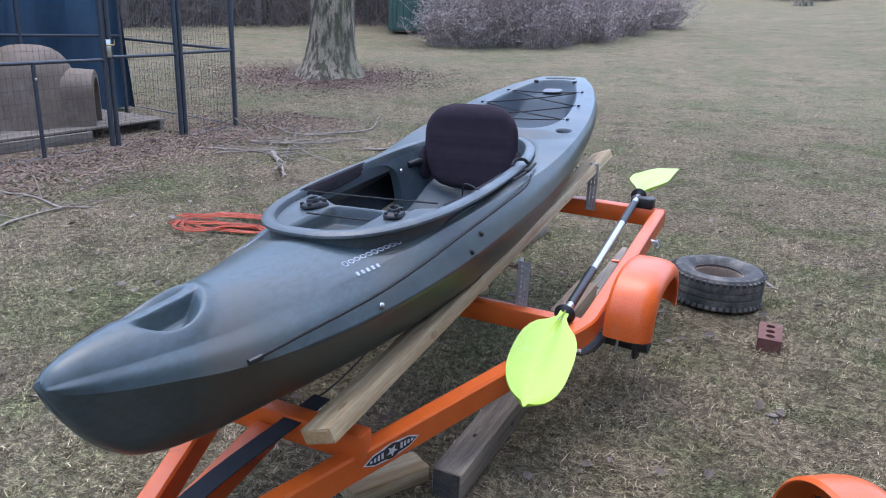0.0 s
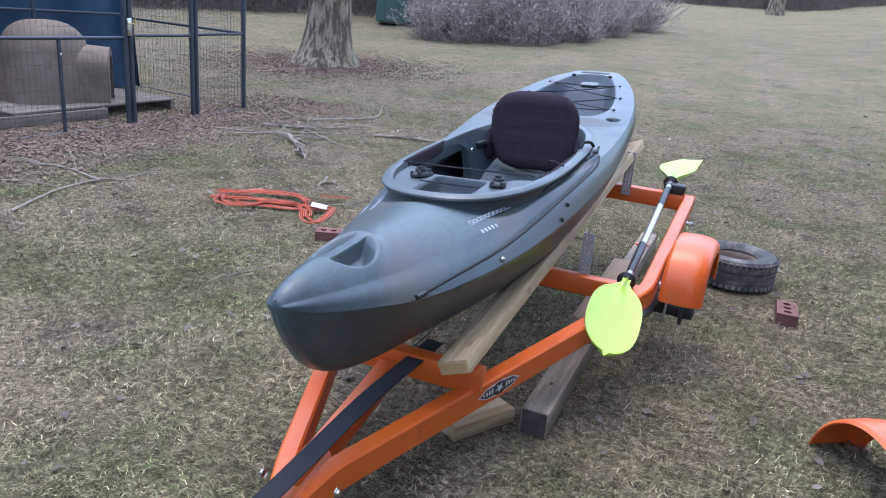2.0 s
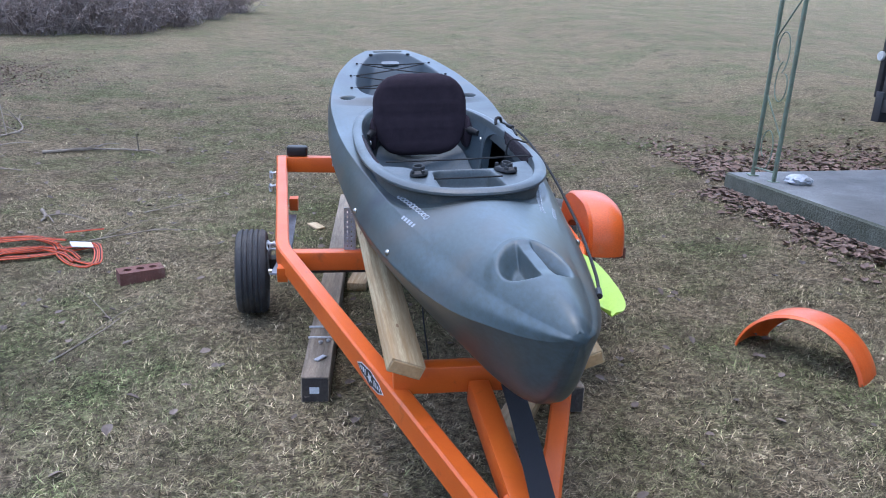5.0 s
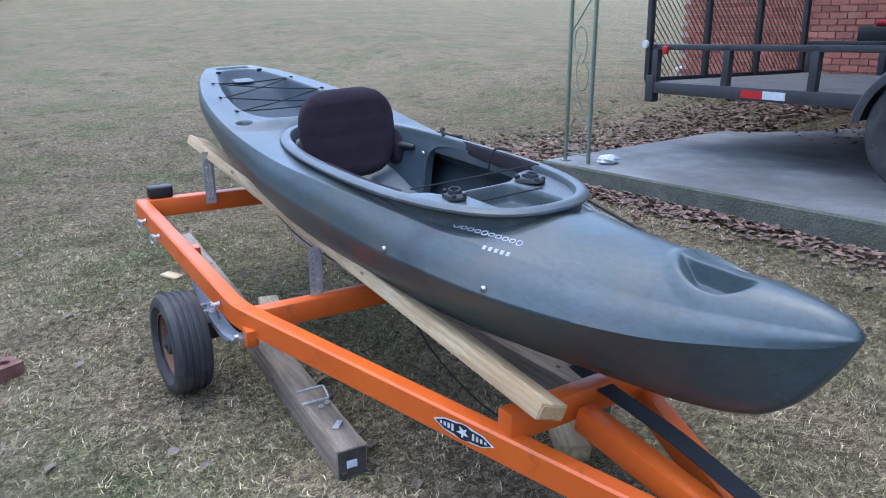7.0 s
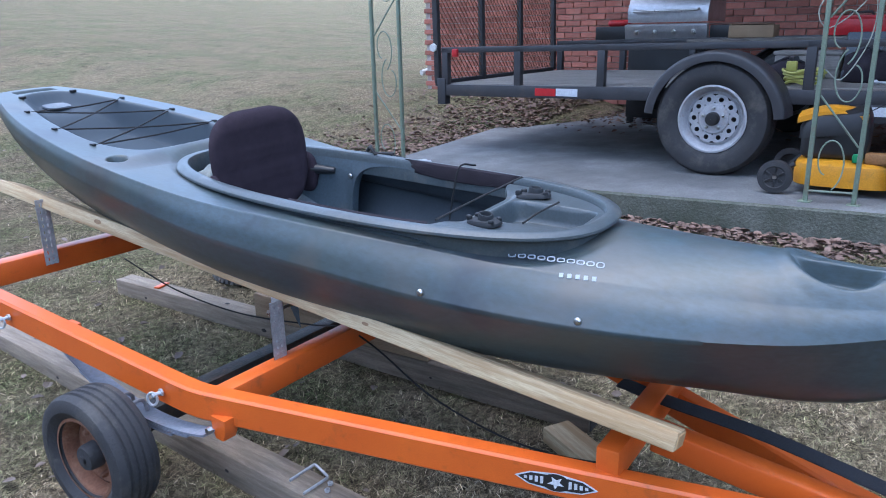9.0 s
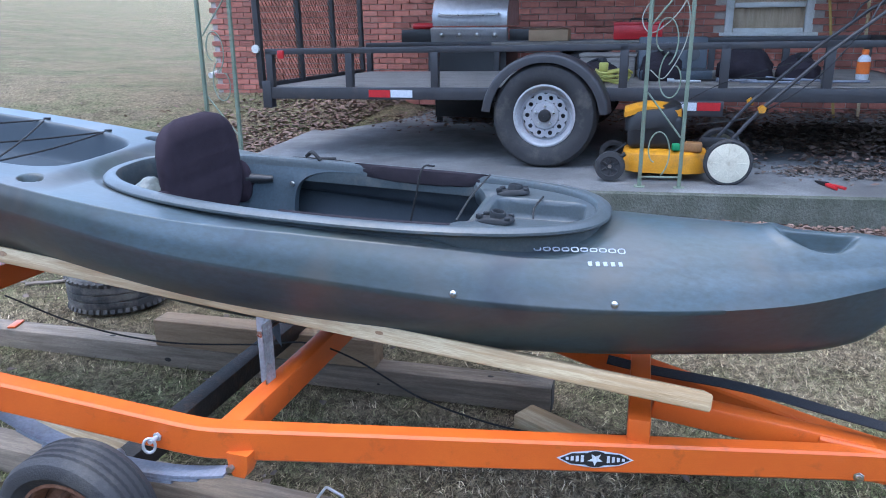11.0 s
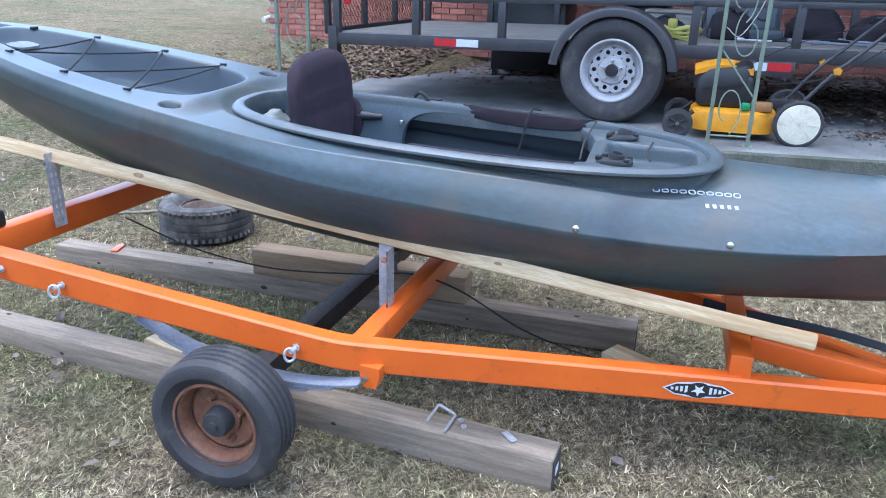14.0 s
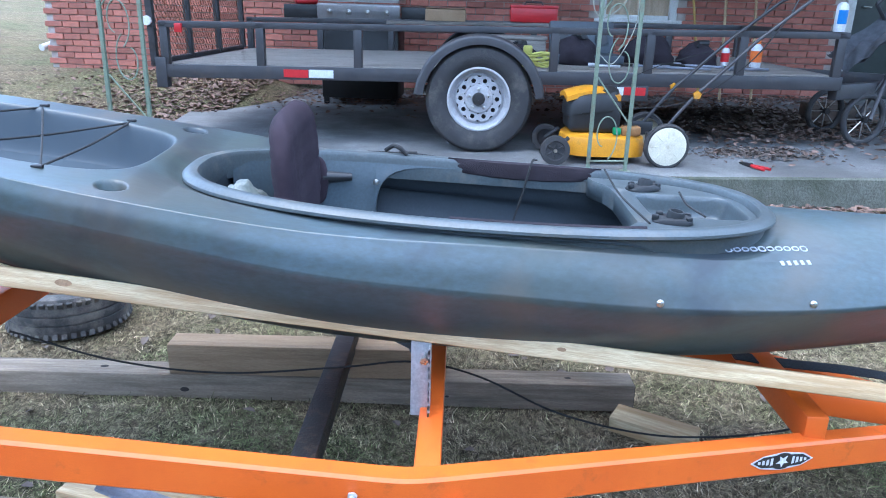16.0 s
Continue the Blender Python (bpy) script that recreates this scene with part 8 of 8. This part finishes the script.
def grass_material(name, far=False):
    m = bpy.data.materials.new(name)
    m.use_nodes = True
    n, l = m.node_tree.nodes, m.node_tree.links
    bs = n["Principled BSDF"]
    geo = n.new("ShaderNodeNewGeometry")
    t = n.new("ShaderNodeTexNoise")
    t.inputs["Scale"].default_value, t.inputs["Detail"].default_value = 0.9, 9.0
    t.inputs["Roughness"].default_value = 0.7
    l.new(geo.outputs["Position"], t.inputs["Vector"])
    add = n.new("ShaderNodeMath")
    add.operation = "MULTIPLY_ADD"
    l.new(geo.outputs["Random Per Island"], add.inputs[0])
    add.inputs[1].default_value = 0.32
    l.new(t.outputs["Fac"], add.inputs[2])
    ramp = n.new("ShaderNodeValToRGB")
    e = ramp.color_ramp.elements
    e[0].position, e[0].color = 0.44, (0.53, 0.455, 0.315, 1)
    e[1].position, e[1].color = 0.96, (0.115, 0.165, 0.058, 1)
    for pos, c in ((0.58, (0.425, 0.34, 0.225, 1)), (0.74, (0.325, 0.30, 0.165, 1)), (0.84, (0.215, 0.245, 0.105, 1))):
        k = e.new(pos)
        k.color = c
    l.new(add.outputs[0], ramp.inputs[0])
    hs = n.new("ShaderNodeHueSaturation")
    mr = n.new("ShaderNodeMapRange")
    mr.inputs["To Min"].default_value, mr.inputs["To Max"].default_value = 0.22, 1.62
    w = n.new("ShaderNodeTexWhiteNoise")
    w.noise_dimensions = "1D"
    l.new(geo.outputs["Random Per Island"], w.inputs["W"])
    sq = n.new("ShaderNodeMath")
    sq.operation = "POWER"
    sq.inputs[1].default_value = 2.2
    l.new(w.outputs["Value"], sq.inputs[0])
    l.new(sq.outputs[0], mr.inputs["Value"])
    t2 = n.new("ShaderNodeTexNoise")
    t2.inputs["Scale"].default_value, t2.inputs["Detail"].default_value, t2.inputs["Roughness"].default_value = 3.2, 6.0, 0.75
    l.new(geo.outputs["Position"], t2.inputs["Vector"])
    m2 = n.new("ShaderNodeMapRange")
    m2.inputs["From Min"].default_value, m2.inputs["From Max"].default_value = 0.3, 0.7
    m2.inputs["To Min"].default_value, m2.inputs["To Max"].default_value = 1.30, 0.45
    l.new(t2.outputs["Fac"], m2.inputs["Value"])
    mul = n.new("ShaderNodeMath")
    mul.operation = "MULTIPLY"
    l.new(mr.outputs[0], mul.inputs[0])
    l.new(m2.outputs[0], mul.inputs[1])
    t3 = n.new("ShaderNodeTexNoise")
    t3.inputs["Scale"].default_value, t3.inputs["Detail"].default_value = 30.0, 2.0
    l.new(geo.outputs["Position"], t3.inputs["Vector"])
    m3 = n.new("ShaderNodeMapRange")
    m3.inputs["From Min"].default_value, m3.inputs["From Max"].default_value = 0.32, 0.68
    m3.inputs["To Min"].default_value, m3.inputs["To Max"].default_value = 0.40, 1.62
    l.new(t3.outputs["Fac"], m3.inputs["Value"])
    clumped = n.new("ShaderNodeMath")
    clumped.operation = "MULTIPLY"
    l.new(mul.outputs[0], clumped.inputs[0])
    l.new(m3.outputs[0], clumped.inputs[1])
    l.new(clumped.outputs[0], hs.inputs["Value"])
    l.new(ramp.outputs[0], hs.inputs["Color"])
    l.new(hs.outputs[0], bs.inputs["Base Color"])
    bs.inputs["Roughness"].default_value = 0.95
    bs.inputs["Specular IOR Level"].default_value = 0.06
    return m


M["grass"] = grass_material("dry_and_green_grass")
M["leaf"] = mat("fallen_leaves", (0.255, 0.170, 0.130), (0.165, 0.108, 0.082), 0.85, scale=3, fine=60, bump=0.0, space="World", island=0.42)
M["leafpale"] = mat("pale_fallen_leaves", (0.20, 0.160, 0.132), (0.13, 0.098, 0.078), 0.8, scale=8, fine=60, bump=0.0, space="World", island=0.4)


def height_grid(x0, x1, y0, y1, step):
    xs, ys = np.arange(x0, x1 + step, step), np.arange(y0, y1 + step, step)
    z = np.array([[ground_z(x, y) for x in xs] for y in ys])

    def f(x, y):
        i = np.clip((x - x0) / step, 0, len(xs) - 1.001)
        j = np.clip((y - y0) / step, 0, len(ys) - 1.001)
        a, b = i.astype(int), j.astype(int)
        u, v = i - a, j - b
        return z[b, a] * (1 - u) * (1 - v) + z[b, a + 1] * u * (1 - v) + z[b + 1, a] * (1 - u) * v + z[b + 1, a + 1] * u * v
    return f


GROUND = height_grid(-13, 6, -3, 20, 0.25)


def off_slab(x, y):
    edge = np.interp(-y, [-4.32, 0.2, 5.0], [1.0, 1.345, 1.62]) - 0.015
    return ~((x > edge) & (y < 4.30 + (x - 1.0) * 0.16))


def blades(name, count, x0, x1, y0, y1, length, width, seed, centre, reach, label, straight=False):
    """Matted grass: short bent blades, thinning out away from the centre."""
    r = np.random.default_rng(seed)
    x, y = r.uniform(x0, x1, count), r.uniform(y0, y1, count)
    d = np.hypot(x - centre[0], y - centre[1])
    clump = np.zeros(count)
    for f in (9, 9, 14, 14, 22, 22, 35, 35):
        q = r.uniform(0, math.tau)
        clump += np.sin(f * (x * math.cos(q) + y * math.sin(q)) + r.uniform(0, math.tau) + 1.5 * np.sin(f * 0.37 * (x * math.sin(q) - y * math.cos(q))))
    keep = (r.random(count) < np.clip((reach - d) / (0.45 * reach), 0, 1) * np.clip(0.72 + 0.17 * clump, 0.28, 1)) & off_slab(x, y)
    x, y = x[keep], y[keep]
    n = len(x)
    z = GROUND(x, y) - 0.004
    swirl = np.sin(x * 2.3 + 1.7 * np.sin(y * 1.9)) + np.sin(y * 3.1 + 1.3 * np.sin(x * 2.7) + 1.0) + 0.8 * np.sin(x * 7.1 - y * 5.3)
    a = swirl * 0.7 + r.normal(0, 1.5, n)
    lean = np.radians(np.clip(r.normal(24, 17, n), 2, 75))
    ln = length * r.uniform(0.5, 1.35, n)
    w = width * r.uniform(0.6, 1.3, n)
    dx, dy = np.cos(a), np.sin(a)
    sx, sy = -dy, dx
    p0 = np.stack([x, y, z], 1)
    side = np.stack([sx * w / 2, sy * w / 2, np.zeros(n)], 1)
    h1, u1 = ln * 0.55 * np.sin(lean), ln * 0.55 * np.cos(lean)
    l2 = lean * r.uniform(-0.3, 0.7, n)
    p1 = p0 + np.stack([dx * u1, dy * u1, h1], 1)
    turn = a + r.normal(0, 0.9, n)
    p2 = p1 + np.stack([np.cos(turn) * ln * 0.45 * np.cos(l2), np.sin(turn) * ln * 0.45 * np.cos(l2), ln * 0.45 * np.sin(l2)], 1)
    vs = np.stack([p0 - side, p0 + side, p1 + side * 0.85, p1 - side * 0.85, p2], 1).reshape(-1, 3)
    nv, starts = 5, [0, 4]
    k = np.arange(n)[:, None] * nv
    loops = np.concatenate([k + [0, 1, 2, 3], k + [3, 2, 4]], 1)
    if straight:
        nv, starts = 3, [0]
        vs = np.stack([p0 - side, p0 + side, p2], 1).reshape(-1, 3)
        loops = np.arange(n * 3).reshape(-1, 3)
    nl = loops.shape[1]
    loops = loops.reshape(-1)
    me = bpy.data.meshes.new(name)
    me.vertices.add(n * nv)
    me.vertices.foreach_set("co", vs.astype(np.float32).reshape(-1))
    me.loops.add(n * nl)
    me.loops.foreach_set("vertex_index", loops.astype(np.int32))
    me.polygons.add(n * len(starts))
    me.polygons.foreach_set("loop_start", (np.arange(n)[:, None] * nl + starts).reshape(-1).astype(np.int32))
    me.update(calc_edges=True)
    me.validate()
    me.materials.append(M["grass"])
    return tagged(new(name, me), label, "grass", kind="stuff")


blades("grass", 900000, -5.8, 1.35, -2.4, 5.8, 0.031, 0.0022, 3, (-1.6, 1.7), 4.1, "short matted winter grass, straw and green")
blades("grass", 2500000, -5.8, 1.35, -2.4, 5.8, 0.024, 0.0024, 7, (-1.6, 1.7), 4.1, "fine matted undergrowth of winter grass", True)
blades("grass", 300000, -9.0, 5.0, -1.5, 12.0, 0.044, 0.0027, 4, (-2.0, 5.0), 7.0, "short matted winter grass, straw and green")


def leaves(name, spots, size, seed, material, label, category="leaves"):
    """Small curled leaves from (x, y, z)."""
    r = np.random.default_rng(seed)
    n = len(spots)
    p = np.array(spots)
    a, tilt, roll = r.uniform(0, math.tau, n), r.normal(0, 0.22, n), r.normal(0, 0.22, n)
    s = size * r.uniform(0.55, 1.4, n)
    u = np.stack([np.cos(a), np.sin(a), np.sin(tilt)], 1)
    v = np.stack([-np.sin(a), np.cos(a), np.sin(roll)], 1)
    up = np.array([[0, 0, 1.0]])
    lift = s[:, None] * r.uniform(0.05, 0.3, n)[:, None]
    base = p + up * s[:, None] * 0.12
    ring = [(-1, 0, 0.3), (-0.35, 0.5, 0.9), (0.45, 0.42, 0.7), (1, 0, 0.2), (0.45, -0.42, 0.7), (-0.35, -0.5, 0.9)]
    vs = [base]
    for x, y, z in ring:
        vs.append(base + u * (x * s / 2)[:, None] + v * (y * s / 2 * 1.3)[:, None] + up * lift * z)
    vs = np.stack(vs, 1).reshape(-1, 3)
    k = np.arange(n)[:, None] * 7
    tri = np.concatenate([k + [0, 1 + i, 1 + (i + 1) % 6] for i in range(6)], 1).reshape(-1, 3)
    me = bpy.data.meshes.new(name)
    me.from_pydata(vs.tolist(), [], tri.tolist())
    me.materials.append(M[material])
    return tagged(new(name, me), label, category, kind="stuff")


def leaf_spots(seed, count, gen, zf=ground_z, lift=0.006):
    rng = random.Random(seed)
    out = []
    while len(out) < count:
        x, y = gen(rng)
        out.append((x, y, zf(x, y) + lift * rng.random()))
    return out


leaves("leaf_litter", leaf_spots(1, 22000, lambda r: yard(-5.75 + r.gauss(0, 0.52) + 0.05, r.uniform(2.0, 7.4))), 0.022, 1, "leaf", "brown fallen leaves along the kennel")
leaves("leaf_litter", leaf_spots(2, 19000, lambda r: (lambda a, d: yard(-7.75 + d * math.cos(a), 10.4 + d * math.sin(a) * 0.9))(r.uniform(0, math.tau), 0.45 + abs(r.gauss(0, 1.15)))), 0.030, 2, "leaf", "brown fallen leaves round the tree")
leaves("leaf_litter", leaf_spots(3, 900, lambda r: (r.uniform(-5.2, 1.0), r.uniform(-1.0, 9.0)), lift=0.02), 0.036, 3, "leafpale", "scattered dry leaves on the lawn")
leaves("leaf_litter", leaf_spots(4, 2600, lambda r: (lambda y: (float(np.interp(-y, [-4.32, 0.2, 5.0], [1.0, 1.345, 1.62])) - abs(r.gauss(0, 0.13)) - 0.01, y))(r.uniform(-1.5, 4.3))), 0.042, 4, "leaf", "brown fallen leaves along the slab edge")
leaves("leaf_litter", leaf_spots(5, 5200, lambda r: (r.uniform(1.0, 5.35), 4.36 + abs(r.gauss(0, 0.9)) + 0.1)), 0.045, 5, "leaf", "brown fallen leaves beside the house")
leaves("leaf_litter", leaf_spots(8, 500, lambda r: (r.uniform(-10.0, 7.0), r.uniform(4.6, 17.0)), lift=0.02), 0.036, 8, "leafpale", "brown leaves strewn over the far lawn")


leaves("leaf_litter", leaf_spots(21, 5200, lambda r: (3.45 + r.gauss(0, 0.36), -0.1 + r.gauss(0, 0.48)), lambda x, y: slab_z(x, y) + 0.085 * math.exp(-((x - 3.45) / 0.42) ** 2 - ((y + 0.1) / 0.6) ** 2) + 0.003, lift=0.02), 0.055, 21, "leafpale", "heap of dark fallen leaves under the utility trailer")
leaves("leaf_litter", leaf_spots(22, 700, lambda r: (2.02 + r.gauss(0, 0.12), 0.28 + r.gauss(0, 0.22)), lambda x, y: slab_z(x, y) + 0.001, lift=0.003), 0.030, 22, "leafpale", "trodden brown leaves on the patio slab")
cblock = thing("concrete_block", pose(3.35, -0.72, slab_z(3.35, -0.72), 0, 0, 6), "stained brown concrete block under the utility trailer", "concrete block")
bm = B()
for y in (-0.18, 0.0, 0.18):
    box(bm, (0.19, 0.032, 0.19), pose(0, y, 0.096), 0.004)
for x in (-0.08, 0.08):
    box(bm, (0.032, 0.36, 0.186), pose(x, 0, 0.095), 0.004)
part("block", bm, mat("stained_block", (0.13, 0.10, 0.08), (0.085, 0.065, 0.052), 0.95, scale=8, fine=70, bump=0.6), cblock)


def slab_or_ground(x, y):
    return slab_z(x, y) + 0.003


leaves("leaf_litter", leaf_spots(6, 2600, lambda r: (5.38 - abs(r.gauss(0, 0.75)), r.uniform(-1.6, 4.4)), slab_or_ground, 0.03), 0.045, 6, "leaf", "brown fallen leaves drifted on the slab")
leaves("leaf_litter", leaf_spots(7, 1600, lambda r: (3.1 + r.gauss(0, 0.5), -0.1 + r.gauss(0, 0.5)), slab_or_ground, 0.04), 0.045, 7, "leaf", "brown leaves drifted under the trailer")
